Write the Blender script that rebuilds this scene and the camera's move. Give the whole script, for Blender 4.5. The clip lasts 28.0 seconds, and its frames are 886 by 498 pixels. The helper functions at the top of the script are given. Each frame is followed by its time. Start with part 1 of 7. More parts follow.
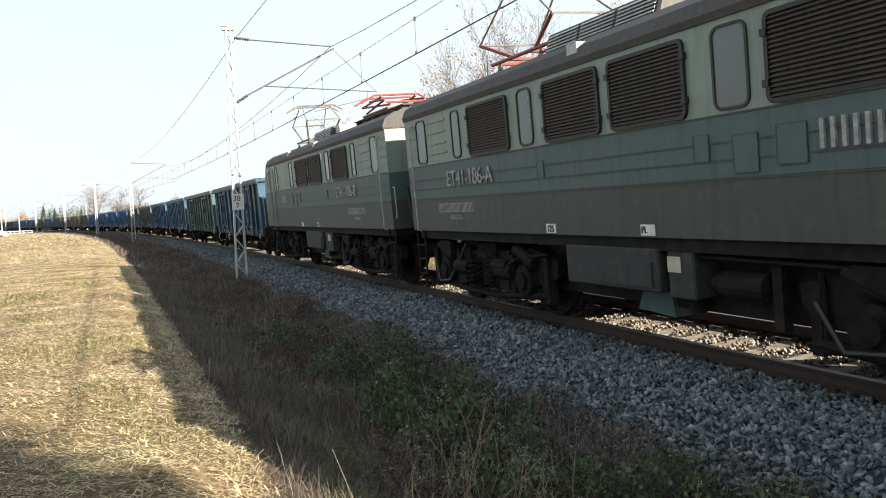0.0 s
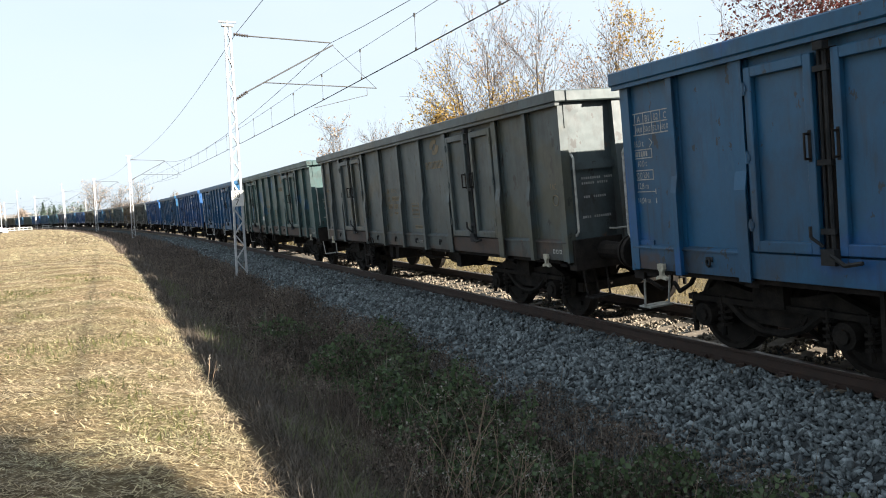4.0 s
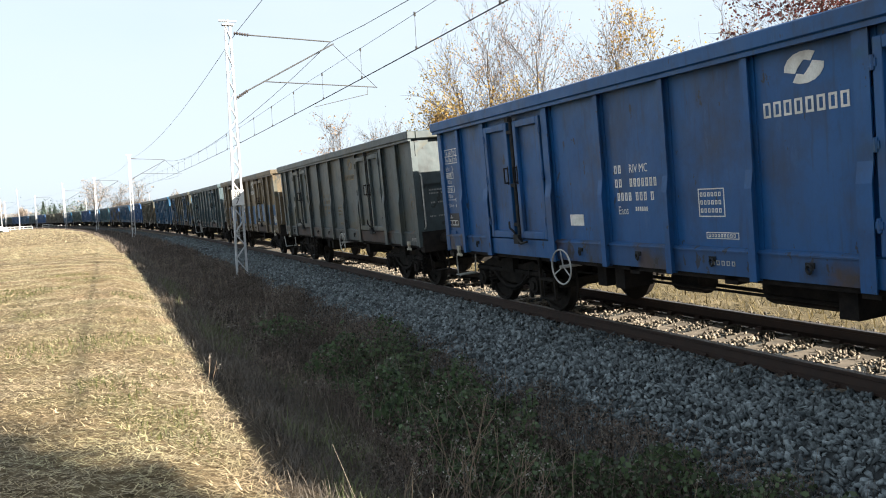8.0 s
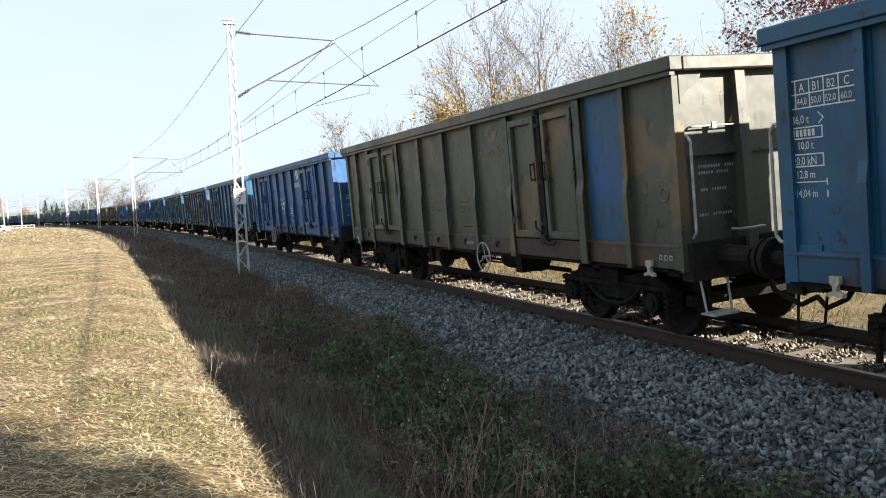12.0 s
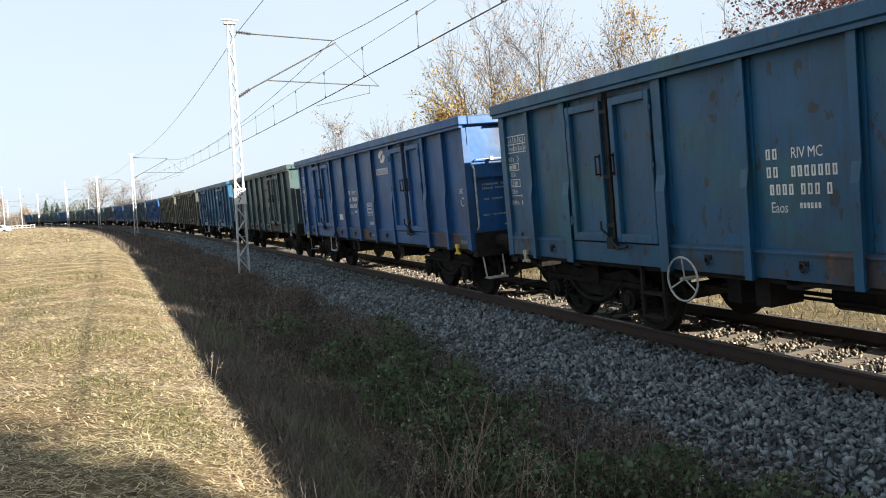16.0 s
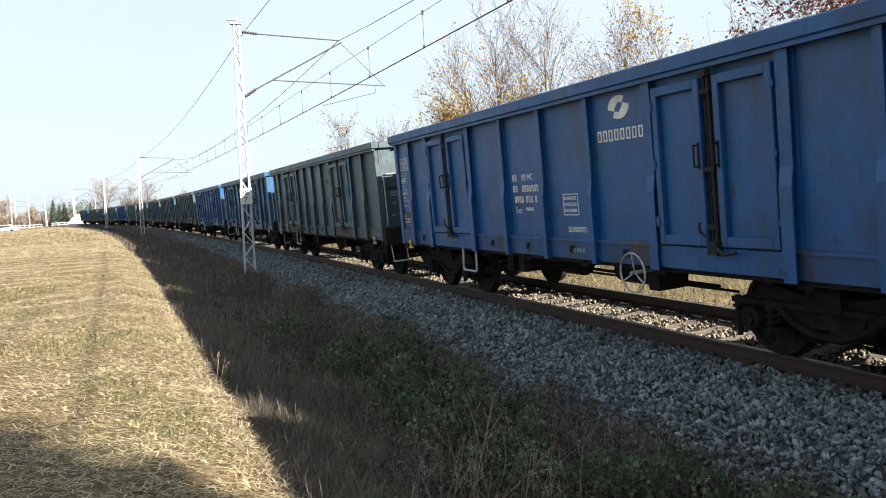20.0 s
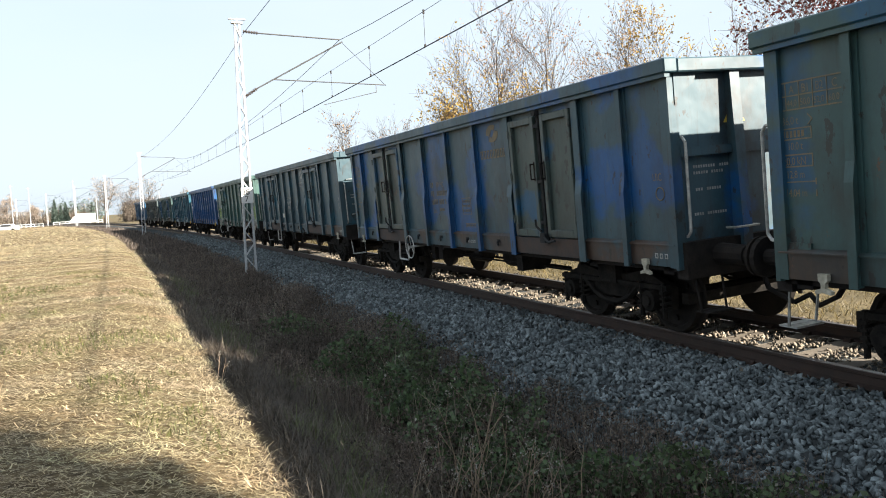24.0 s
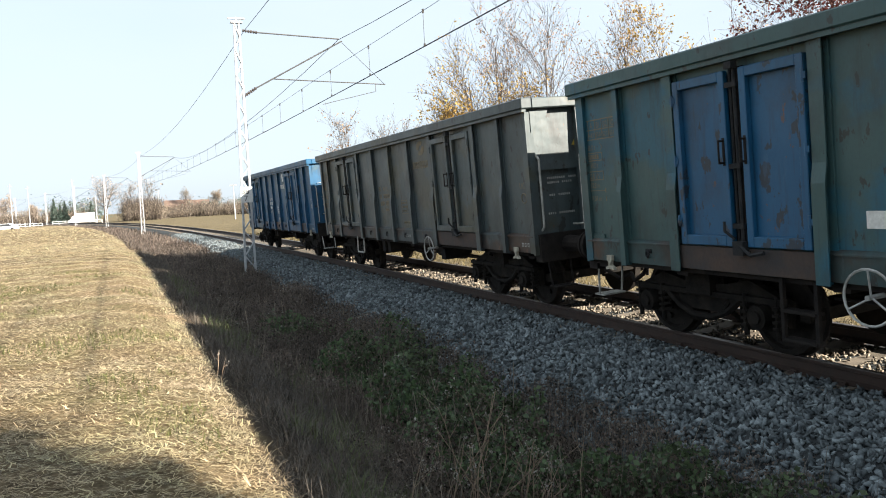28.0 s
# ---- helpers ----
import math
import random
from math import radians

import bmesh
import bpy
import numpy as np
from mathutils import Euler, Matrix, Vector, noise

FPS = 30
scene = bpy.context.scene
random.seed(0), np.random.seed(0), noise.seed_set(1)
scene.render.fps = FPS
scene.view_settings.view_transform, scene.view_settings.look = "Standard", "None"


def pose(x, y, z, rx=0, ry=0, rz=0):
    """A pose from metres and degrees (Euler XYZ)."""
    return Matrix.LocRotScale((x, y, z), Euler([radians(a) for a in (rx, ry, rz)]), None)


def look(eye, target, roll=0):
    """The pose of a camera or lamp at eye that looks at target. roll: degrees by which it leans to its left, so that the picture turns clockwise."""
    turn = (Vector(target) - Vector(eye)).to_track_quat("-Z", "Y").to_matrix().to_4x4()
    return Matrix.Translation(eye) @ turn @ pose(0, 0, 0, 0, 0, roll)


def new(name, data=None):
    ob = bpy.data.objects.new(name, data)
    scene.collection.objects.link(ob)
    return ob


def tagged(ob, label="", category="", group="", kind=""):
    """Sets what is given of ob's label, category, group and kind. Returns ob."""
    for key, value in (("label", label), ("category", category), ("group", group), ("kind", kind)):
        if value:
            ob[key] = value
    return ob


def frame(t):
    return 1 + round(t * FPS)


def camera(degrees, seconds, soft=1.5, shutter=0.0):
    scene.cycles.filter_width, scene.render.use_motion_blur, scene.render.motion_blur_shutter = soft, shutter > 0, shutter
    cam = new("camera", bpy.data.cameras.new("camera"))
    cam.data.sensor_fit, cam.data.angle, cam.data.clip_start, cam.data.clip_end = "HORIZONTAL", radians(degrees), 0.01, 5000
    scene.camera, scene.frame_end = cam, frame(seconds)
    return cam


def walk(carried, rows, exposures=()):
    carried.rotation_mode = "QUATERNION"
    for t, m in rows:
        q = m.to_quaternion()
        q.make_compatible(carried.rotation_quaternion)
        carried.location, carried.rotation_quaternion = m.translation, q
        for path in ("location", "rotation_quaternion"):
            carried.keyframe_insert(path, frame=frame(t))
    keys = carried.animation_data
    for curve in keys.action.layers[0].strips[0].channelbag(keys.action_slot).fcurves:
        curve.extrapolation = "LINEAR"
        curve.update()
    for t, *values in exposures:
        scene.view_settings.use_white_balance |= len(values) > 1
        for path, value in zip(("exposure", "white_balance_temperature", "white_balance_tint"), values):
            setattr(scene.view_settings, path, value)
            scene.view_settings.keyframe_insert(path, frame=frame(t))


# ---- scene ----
# A phone held at a lineside ditch while a freight train passes on a curve.
cam = camera(59.55, 28.0, soft=1.0, shutter=0.0)
EYE = (0.0, 0.0, 1.84)
AIM = [(0, 1.1, 99.82, -4.13), (1, 1.07, 99.81, -4.24), (2, 1.12, 99.8, -4.32), (2.5, 1.13, 99.79, -4.47), (3, 1.12, 99.79, -4.53),
       (3.5, 1.1, 99.79, -4.55), (5.5, 1.12, 99.78, -4.66), (6.5, 1.11, 99.78, -4.73), (7.5, 1.02, 99.78, -4.73), (8, 1.06, 99.78, -4.69),
       (8.5, 0.96, 99.78, -4.76), (9, 0.94, 99.77, -4.83), (9.5, 0.98, 99.77, -4.84), (10, 0.9, 99.78, -4.79), (11, 0.85, 99.78, -4.77),
       (12, 0.83, 99.77, -4.83), (12.5, 0.83, 99.77, -4.83), (14.5, 0.83, 99.77, -4.85), (15, 0.72, 99.78, -4.82), (15.5, 0.73, 99.77, -4.86),
       (16, 0.79, 99.77, -4.83), (16.5, 0.6, 99.77, -4.93), (17, 0.38, 99.78, -4.84), (17.5, 0.27, 99.78, -4.8), (18, 0.16, 99.78, -4.79),
       (19, 0.04, 99.77, -4.92), (20, 0.06, 99.78, -4.82), (21, 0.04, 99.77, -4.9), (21.5, 0.04, 99.77, -4.9), (23.5, -0.06, 99.77, -4.98),
       (24, -0.07, 99.77, -4.91), (25, -0.08, 99.77, -4.96), (26, -0.07, 99.77, -4.91), (27, -0.11, 99.77, -4.98), (28, 0.0, 99.77, -4.99)]
walk(cam, [(t, look(EYE, (x, y, z), -3.07)) for t, x, y, z in AIM],
     [(0.0, 2.25, 6750, 11), (0.6, 2.19, 6550, 10), (1.4, 2.15, 6500, 10), (15.2, 2.15, 6500, 10), (16.0, 2.05, 6500, 10), (18.0, 2.06, 6500, 10), (19.0, 2.15, 6500, 10), (28.0, 2.16, 6500, 10)])

# ---- light ----
SUN_TO = Vector((0.909, -0.415, 0.478)).normalized()
scene.view_settings.exposure = 2.15
world = bpy.data.worlds.new("sky")
scene.world = world
world.use_nodes = True
wn, wl = world.node_tree.nodes, world.node_tree.links
sky = wn.new("ShaderNodeTexSky")
sky.sky_type = "NISHITA"
sky.sun_disc = False
sky.sun_elevation = math.asin(SUN_TO.z)
sky.sun_rotation = math.atan2(SUN_TO.x, SUN_TO.y)
sky.air_density, sky.dust_density, sky.ozone_density = 1.0, 1.6, 1.0
cloud_noise = wn.new("ShaderNodeTexNoise")
cloud_noise.inputs["Scale"].default_value = 2.2
cloud_noise.inputs["Detail"].default_value = 7
cloud_map = wn.new("ShaderNodeMapping")
cloud_map.inputs["Scale"].default_value = (1, 1, 3.5)
sky_coord = wn.new("ShaderNodeTexCoord")
wl.new(sky_coord.outputs["Generated"], cloud_map.inputs["Vector"])
wl.new(cloud_map.outputs[0], cloud_noise.inputs["Vector"])
cloud_ramp = wn.new("ShaderNodeValToRGB")
cloud_ramp.color_ramp.elements[0].position, cloud_ramp.color_ramp.elements[1].position = 0.36, 0.68
cloud_ramp.color_ramp.elements[0].color = (0.8, 0.8, 0.8, 1)
cloud_ramp.color_ramp.elements[1].color = (0.97, 0.97, 0.97, 1)
wl.new(cloud_noise.outputs["Fac"], cloud_ramp.inputs[0])
cloud_mix = wn.new("ShaderNodeMix")
cloud_mix.data_type = "RGBA"
cloud_mix.inputs["B"].default_value = (3.88, 4.48, 5.05, 1)
wl.new(cloud_ramp.outputs[0], cloud_mix.inputs["Factor"])
wl.new(sky.outputs[0], cloud_mix.inputs["A"])
wl.new(cloud_mix.outputs["Result"], wn["Background"].inputs["Color"])
wn["Background"].inputs["Strength"].default_value = 0.05
sun = new("sun", bpy.data.lights.new("sun", "SUN"))
sun.data.energy, sun.data.angle, sun.data.color = 5.0, radians(0.53), (1.0, 0.92, 0.8)
sun.matrix_world = look(SUN_TO * 100, (0, 0, 0))

# ---- the line of the track: s runs away from the camera, q to the camera's side ----
SS = np.arange(-700, 760, 0.5)
KK = np.interp(SS, [0, 60, 150, 300], [7.7e-5, 7.8e-4, 1.229e-3, 8.9e-4])
TH = np.concatenate([[0], np.cumsum((KK[1:] + KK[:-1]) / 4)])
I0 = 1400
TH = TH - TH[I0] + 0.3917
XX = np.concatenate([[0], np.cumsum(-(np.sin(TH[1:]) + np.sin(TH[:-1])) / 4)])
YY = np.concatenate([[0], np.cumsum((np.cos(TH[1:]) + np.cos(TH[:-1])) / 4)])
XX, YY = XX - XX[I0] + 7.819, YY - YY[I0]
CANT = 0.0454


def line_at(s):
    """Centre of the track and its heading at s, straight beyond the ends."""
    e = min(max(s, SS[0]), SS[-1])
    th = float(np.interp(e, SS, TH))
    x, y = float(np.interp(e, SS, XX)), float(np.interp(e, SS, YY))
    return x - (s - e) * math.sin(th), y + (s - e) * math.cos(th), th


def track_xy(s, q):
    x, y, th = line_at(s)
    return x - q * math.cos(th), y - q * math.sin(th)


def track_pose(s, q=0.0, z=0.0, lean=0.0, turn=0.0):
    """A pose with x along the line, y to the camera's side and z up."""
    x, y, th = line_at(s)
    m = Matrix(((-math.sin(th), -math.cos(th), 0, x), (math.cos(th), -math.sin(th), 0, y), (0, 0, 1, z), (0, 0, 0, 1)))
    return m @ Matrix.Rotation(-lean, 4, "X") @ Matrix.Translation((0, q, 0)) @ Matrix.Rotation(radians(turn), 4, "Z")


PROFILE_Q = [-900, -120, -40, -14, -7, -4.2, -3.4, -2.1, 0, 2.05, 2.9, 3.6, 4.4, 5.0, 5.5, 6.0, 6.35, 7.2, 9, 14, 40, 120, 900]
PROFILE_Z = [-0.8, -0.8, -0.75, -0.7, -0.62, -0.7, -0.66, -0.21, -0.21, -0.23, -0.74, -0.86, -0.92, -0.8, -0.5, -0.2, -0.05, 0.14, 0.17, 0.13, -0.05, -0.3, -0.6]


def ground_z(s, q):
    z = float(np.interp(q, PROFILE_Q, PROFILE_Z))
    z -= CANT * q * max(0.0, min(1.0, (2.9 - abs(q)) / 0.7))
    if q > 5.0:
        z -= 0.0045 * max(0.0, min(s, 90) - 8) * min(1, (q - 5.0))
    x, y = track_xy(s, q)
    if abs(q) > 2.6:
        k = min(1.0, (abs(q) - 2.6))
        z += k * (0.07 * noise.noise((x * 0.9, y * 0.9, 0)) + 0.03 * noise.noise((x * 2.7, y * 2.7, 3)))
    return z


# ---- materials ----
def nodes(name, rough=0.8, metal=0.0):
    m = bpy.data.materials.new(name)
    m.use_nodes = True
    b = m.node_tree.nodes["Principled BSDF"]
    b.inputs["Roughness"].default_value, b.inputs["Metallic"].default_value = rough, metal
    return m, m.node_tree.nodes, m.node_tree.links, b


def rgba(c):
    return (c[0], c[1], c[2], 1)


def tex_noise(n, l, coord, scale, detail=5, stretch=(1, 1, 1), shift=(0, 0, 0), rough=0.6):
    mp = n.new("ShaderNodeMapping")
    mp.inputs["Scale"].default_value, mp.inputs["Location"].default_value = stretch, shift
    l.new(coord, mp.inputs["Vector"])
    t = n.new("ShaderNodeTexNoise")
    t.inputs["Scale"].default_value, t.inputs["Detail"].default_value, t.inputs["Roughness"].default_value = scale, detail, rough
    l.new(mp.outputs[0], t.inputs["Vector"])
    return t.outputs["Fac"]


def step(n, l, value, lo, hi):
    r = n.new("ShaderNodeMapRange")
    r.inputs["From Min"].default_value, r.inputs["From Max"].default_value = lo, hi
    l.new(value, r.inputs["Value"])
    return r.outputs[0]


def blend(n, l, fac, a, b):
    x = n.new("ShaderNodeMix")
    x.data_type = "RGBA"
    for sock, v in ((x.inputs["Factor"], fac), (x.inputs["A"], a), (x.inputs["B"], b)):
        if isinstance(v, (tuple, list)):
            sock.default_value = rgba(v)
        elif isinstance(v, float):
            sock.default_value = v
        else:
            l.new(v, sock)
    return x.outputs["Result"]


def times(n, l, a, b):
    x = n.new("ShaderNodeMath")
    x.operation = "MULTIPLY"
    for sock, v in zip(x.inputs, (a, b)):
        if isinstance(v, float):
            sock.default_value = v
        else:
            l.new(v, sock)
    return x.outputs[0]


def bump(n, l, b, height, strength, distance=0.02):
    k = n.new("ShaderNodeBump")
    k.inputs["Strength"].default_value, k.inputs["Distance"].default_value = strength, distance
    l.new(height, k.inputs["Height"])
    l.new(k.outputs[0], b.inputs["Normal"])


def simple(name, c1, c2, scale=6.0, rough=0.7, metal=0.0, relief=0.2, stretch=(1, 1, 1), spread=(0.35, 0.65), by_piece=0.0):
    """Two tones mixed by noise, with a fine grain and an optional change from piece to piece."""
    m, n, l, b = nodes(name, rough, metal)
    co = n.new("ShaderNodeTexCoord").outputs["Object"]
    f = step(n, l, tex_noise(n, l, co, scale, 6, stretch), *spread)
    col = blend(n, l, f, c1, c2)
    fine = tex_noise(n, l, co, scale * 9, 3, stretch)
    col = blend(n, l, times(n, l, step(n, l, fine, 0.45, 0.8), 0.5), col, tuple(v * 0.55 for v in c1))
    if by_piece:
        g = n.new("ShaderNodeNewGeometry").outputs["Random Per Island"]
        hs = n.new("ShaderNodeHueSaturation")
        l.new(step(n, l, g, 0.0, 1.0), hs.inputs["Value"])
        r = hs.inputs["Value"].links[0].from_node
        r.inputs["To Min"].default_value, r.inputs["To Max"].default_value = 1 - by_piece, 1 + by_piece
        l.new(col, hs.inputs["Color"])
        col = hs.outputs[0]
    l.new(col, b.inputs["Base Color"])
    if relief:
        bump(n, l, b, fine, relief, 0.01)
    return m


def wagon_paint(name, seed, base, patch, amount, rust=0.25, rough=0.5, dirt_and_shade=0.35):
    """Worn wagon paint: patches of an older or newer coat, runs of dirt, flaked spots, rust and dust; the end walls'
    extra dark patches paint in shade.
    """
    m, n, l, b = nodes(name, rough)
    co = n.new("ShaderNodeTexCoord").outputs["Object"]
    sh = (seed * 7.3, seed * 3.1, seed * 1.7)
    base, patch = tuple(v * 0.81 for v in base), tuple(v * 0.8 for v in patch)
    pt = tex_noise(n, l, co, 0.75, 5, (1, 1, 1.2), sh, 0.55)
    col = blend(n, l, step(n, l, pt, 0.71 - amount * 0.42, 0.77 - amount * 0.42), base, patch)
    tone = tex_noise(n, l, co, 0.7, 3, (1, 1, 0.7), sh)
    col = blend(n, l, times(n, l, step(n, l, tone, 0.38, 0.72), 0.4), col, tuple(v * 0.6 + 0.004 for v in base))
    pale = tex_noise(n, l, co, 1.9, 6, (1, 1, 0.8), (seed * 3.3, seed, seed * 6.1), 0.7)
    col = blend(n, l, times(n, l, step(n, l, pale, 0.54, 0.78), 0.4), col, tuple(v * 1.05 + 0.014 for v in base))
    run = tex_noise(n, l, co, 6.0, 4, (2.4, 2.4, 0.2), sh)
    col = blend(n, l, times(n, l, step(n, l, run, 0.56, 0.76), 0.5), col, (0.02, 0.019, 0.018))
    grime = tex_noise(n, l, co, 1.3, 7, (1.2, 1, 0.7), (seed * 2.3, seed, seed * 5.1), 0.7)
    col = blend(n, l, times(n, l, step(n, l, grime, 0.47, 0.7), dirt_and_shade + 0.25), col, (0.022, 0.021, 0.02))
    grain = tex_noise(n, l, co, 38, 4, (1, 1, 0.6), sh, 0.7)
    col = blend(n, l, times(n, l, step(n, l, grain, 0.45, 0.75), 0.22), col, tuple(v * 0.45 for v in base))
    chip = tex_noise(n, l, co, 4.6, 5, (1.5, 1, 0.75), (seed, seed * 4.7, seed * 2.9), 0.62)
    col = blend(n, l, times(n, l, step(n, l, chip, 0.665 - rust * 0.11, 0.68 - rust * 0.11), 0.8), col, (0.02, 0.018, 0.017))
    scuff = tex_noise(n, l, co, 3.1, 6, (1.6, 1, 0.5), (seed * 5.3, seed * 1.9, seed), 0.75)
    col = blend(n, l, times(n, l, step(n, l, scuff, 0.6, 0.66), 0.35), col, tuple(v * 0.9 + 0.03 for v in base))
    spot = tex_noise(n, l, co, 4.5, 6, (1, 1, 0.55), sh, 0.72)
    col = blend(n, l, times(n, l, step(n, l, spot, 0.765 - rust * 0.2, 0.795 - rust * 0.2), 0.85), col, (0.1, 0.05, 0.028))
    l.new(col, b.inputs["Base Color"])
    b.inputs["Specular IOR Level"].default_value = 0.5
    l.new(step(n, l, pale, 0.2, 0.9), b.inputs["Roughness"])
    rr = b.inputs["Roughness"].links[0].from_node
    rr.inputs["To Min"].default_value, rr.inputs["To Max"].default_value = rough - 0.14, 0.68
    bump(n, l, b, tex_noise(n, l, co, 1.3, 3, (1, 1, 0.8), sh), 0.55, 0.05)
    return m


def matt(m, level):
    """Lower the gloss of a grimy surface."""
    m.node_tree.nodes["Principled BSDF"].inputs["Specular IOR Level"].default_value = level
    return m


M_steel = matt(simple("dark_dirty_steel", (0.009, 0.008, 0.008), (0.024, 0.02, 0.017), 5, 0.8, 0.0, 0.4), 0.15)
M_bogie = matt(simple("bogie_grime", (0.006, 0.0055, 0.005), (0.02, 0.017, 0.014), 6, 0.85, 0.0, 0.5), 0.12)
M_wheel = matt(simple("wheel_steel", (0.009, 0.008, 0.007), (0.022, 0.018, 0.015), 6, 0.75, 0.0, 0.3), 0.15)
M_sill = simple("rusty_sill", (0.06, 0.038, 0.028), (0.03, 0.028, 0.028), 3, 0.8, 0.0, 0.3)
M_white = simple("white_mark", (0.72, 0.72, 0.68), (0.5, 0.49, 0.45), 7, 0.7, 0.0, 0.0)
M_mark = simple("worn_mark", (0.38, 0.38, 0.36), (0.2, 0.2, 0.19), 12, 0.75, 0.0, 0.0)
M_ochre = simple("ochre_mark", (0.2, 0.15, 0.085), (0.12, 0.11, 0.08), 12, 0.75, 0.0, 0.0)
M_yellow = simple("yellow_paint", (0.65, 0.45, 0.05), (0.5, 0.35, 0.06), 9, 0.6, 0.0, 0.0)
M_black = simple("black_panel", (0.02, 0.02, 0.022), (0.035, 0.035, 0.035), 9, 0.6, 0.0, 0.0)
M_grey = simple("grey_handrail", (0.42, 0.42, 0.4), (0.24, 0.24, 0.22), 14, 0.5, 0.2, 0.1)
M_rail = simple("rusty_rail", (0.042, 0.023, 0.016), (0.026, 0.017, 0.013), 7, 0.8, 0.1, 0.3)
M_railtop = simple("worn_rail_head", (0.16, 0.14, 0.125), (0.09, 0.075, 0.065), 5, 0.42, 0.85, 0.05)
M_concrete = simple("sleeper_concrete", (0.17, 0.14, 0.105), (0.1, 0.083, 0.064), 7, 0.9, 0.0, 0.4)
M_galv = simple("galvanised_steel", (0.52, 0.53, 0.54), (0.36, 0.37, 0.38), 5, 0.5, 0.35, 0.1)
M_wire = matt(simple("overhead_wire", (0.02, 0.02, 0.02), (0.04, 0.036, 0.032), 5, 0.7, 0.0, 0.0), 0.2)
M_tube = simple("weathered_tube", (0.07, 0.07, 0.07), (0.045, 0.045, 0.045), 5, 0.6, 0.2, 0.0)
M_insul = simple("brown_insulator", (0.045, 0.036, 0.032), (0.07, 0.055, 0.048), 5, 0.3, 0.0, 0.0)


# ---- helpers for meshes ----
def box(bm, x0, x1, y0, y1, z0, z1):
    v = [bm.verts.new((x, y, z)) for z in (z0, z1) for y in (y0, y1) for x in (x0, x1)]
    for a in ((0, 2, 3, 1), (4, 5, 7, 6), (0, 1, 5, 4), (2, 6, 7, 3), (0, 4, 6, 2), (1, 3, 7, 5)):
        bm.faces.new([v[i] for i in a])
    return v


def prism(bm, poly, axis, lo, hi):
    """A polygon of (u, v) extruded along an axis; u, v are the other two axes in order."""
    def at(u, v, w):
        return {"x": (w, u, v), "y": (u, w, v), "z": (u, v, w)}[axis]
    a = [bm.verts.new(at(u, v, lo)) for u, v in poly]
    b = [bm.verts.new(at(u, v, hi)) for u, v in poly]
    k = len(poly)
    bm.faces.new(a), bm.faces.new(b)
    for i in range(k):
        bm.faces.new((a[i], a[(i + 1) % k], b[(i + 1) % k], b[i]))


def rod(bm, p, q, r, sides=6, r2=None):
    p, q = Vector(p), Vector(q)
    d = (q - p).normalized()
    u = d.orthogonal().normalized()
    v = d.cross(u)
    r2 = r if r2 is None else r2
    rings = []
    for c, rr in ((p, r), (q, r2)):
        rings.append([bm.verts.new(c + rr * (math.cos(2 * math.pi * i / sides) * u + math.sin(2 * math.pi * i / sides) * v)) for i in range(sides)])
    for i in range(sides):
        bm.faces.new((rings[0][i], rings[0][(i + 1) % sides], rings[1][(i + 1) % sides], rings[1][i]))
    bm.faces.new(rings[0][::-1]), bm.faces.new(rings[1])


def path_rod(bm, pts, r, sides=6):
    for a, b in zip(pts[:-1], pts[1:]):
        rod(bm, a, b, r, sides)


def ring(bm, centre, normal, radius, r, n=18, sides=5):
    c, d = Vector(centre), Vector(normal).normalized()
    u = d.orthogonal().normalized()
    v = d.cross(u)
    pts = [c + radius * (math.cos(2 * math.pi * i / n) * u + math.sin(2 * math.pi * i / n) * v) for i in range(n)]
    rows = []
    for i, p in enumerate(pts):
        o = (p - c).normalized()
        rows.append([bm.verts.new(p + r * (math.cos(2 * math.pi * j / sides) * o + math.sin(2 * math.pi * j / sides) * d)) for j in range(sides)])
    for i in range(n):
        a, b = rows[i], rows[(i + 1) % n]
        for j in range(sides):
            bm.faces.new((a[j], a[(j + 1) % sides], b[(j + 1) % sides], b[j]))


def coil(bm, x, y, z0, z1, radius, r, turns, per=10):
    """An upright coil spring."""
    k = turns * per
    path_rod(bm, [(x + radius * math.cos(2 * math.pi * i / per), y + radius * math.sin(2 * math.pi * i / per), z0 + (z1 - z0) * i / k) for i in range(k + 1)], r, 4)


def finish(bm, bevel=0.0):
    bmesh.ops.recalc_face_normals(bm, faces=bm.faces)
    if bevel:
        bmesh.ops.bevel(bm, geom=list(bm.edges), offset=bevel, segments=1, affect="EDGES", clamp_overlap=True)
    return bm


def mesh_of(name, bm, smooth=False):
    me = bpy.data.meshes.new(name)
    bm.to_mesh(me)
    bm.free()
    if smooth:
        for p in me.polygons:
            p.use_smooth = True
    return me


STUFF = {"small_lettering", "branches", "hedge_wood", "leaves", "seed_head", "dry_stem", "limb_wood", "scrawl"}


def hang(name, me, material, parent=None, label="", m=None):
    """One object on a mesh that others may share; the material sits on the object."""
    ob = new(name, me)
    if not me.materials:
        me.materials.append(material)
    if me.materials[0] != material:
        ob.material_slots[0].link = "OBJECT"
        ob.material_slots[0].material = material
    if parent:
        ob.parent = parent
    if m is not None:
        ob.matrix_basis = m
    if label:
        ob["label"] = label
    if name in STUFF:
        ob["kind"] = "stuff"
    return ob


def part(name, bm, material, parent=None, label="", m=None, bevel=0.0, smooth=False):
    return hang(name, mesh_of(name, finish(bm, bevel), smooth), material, parent, label, m)


def bms(fn, *a, **k):
    bm = bmesh.new()
    fn(bm, *a, **k)
    return bm


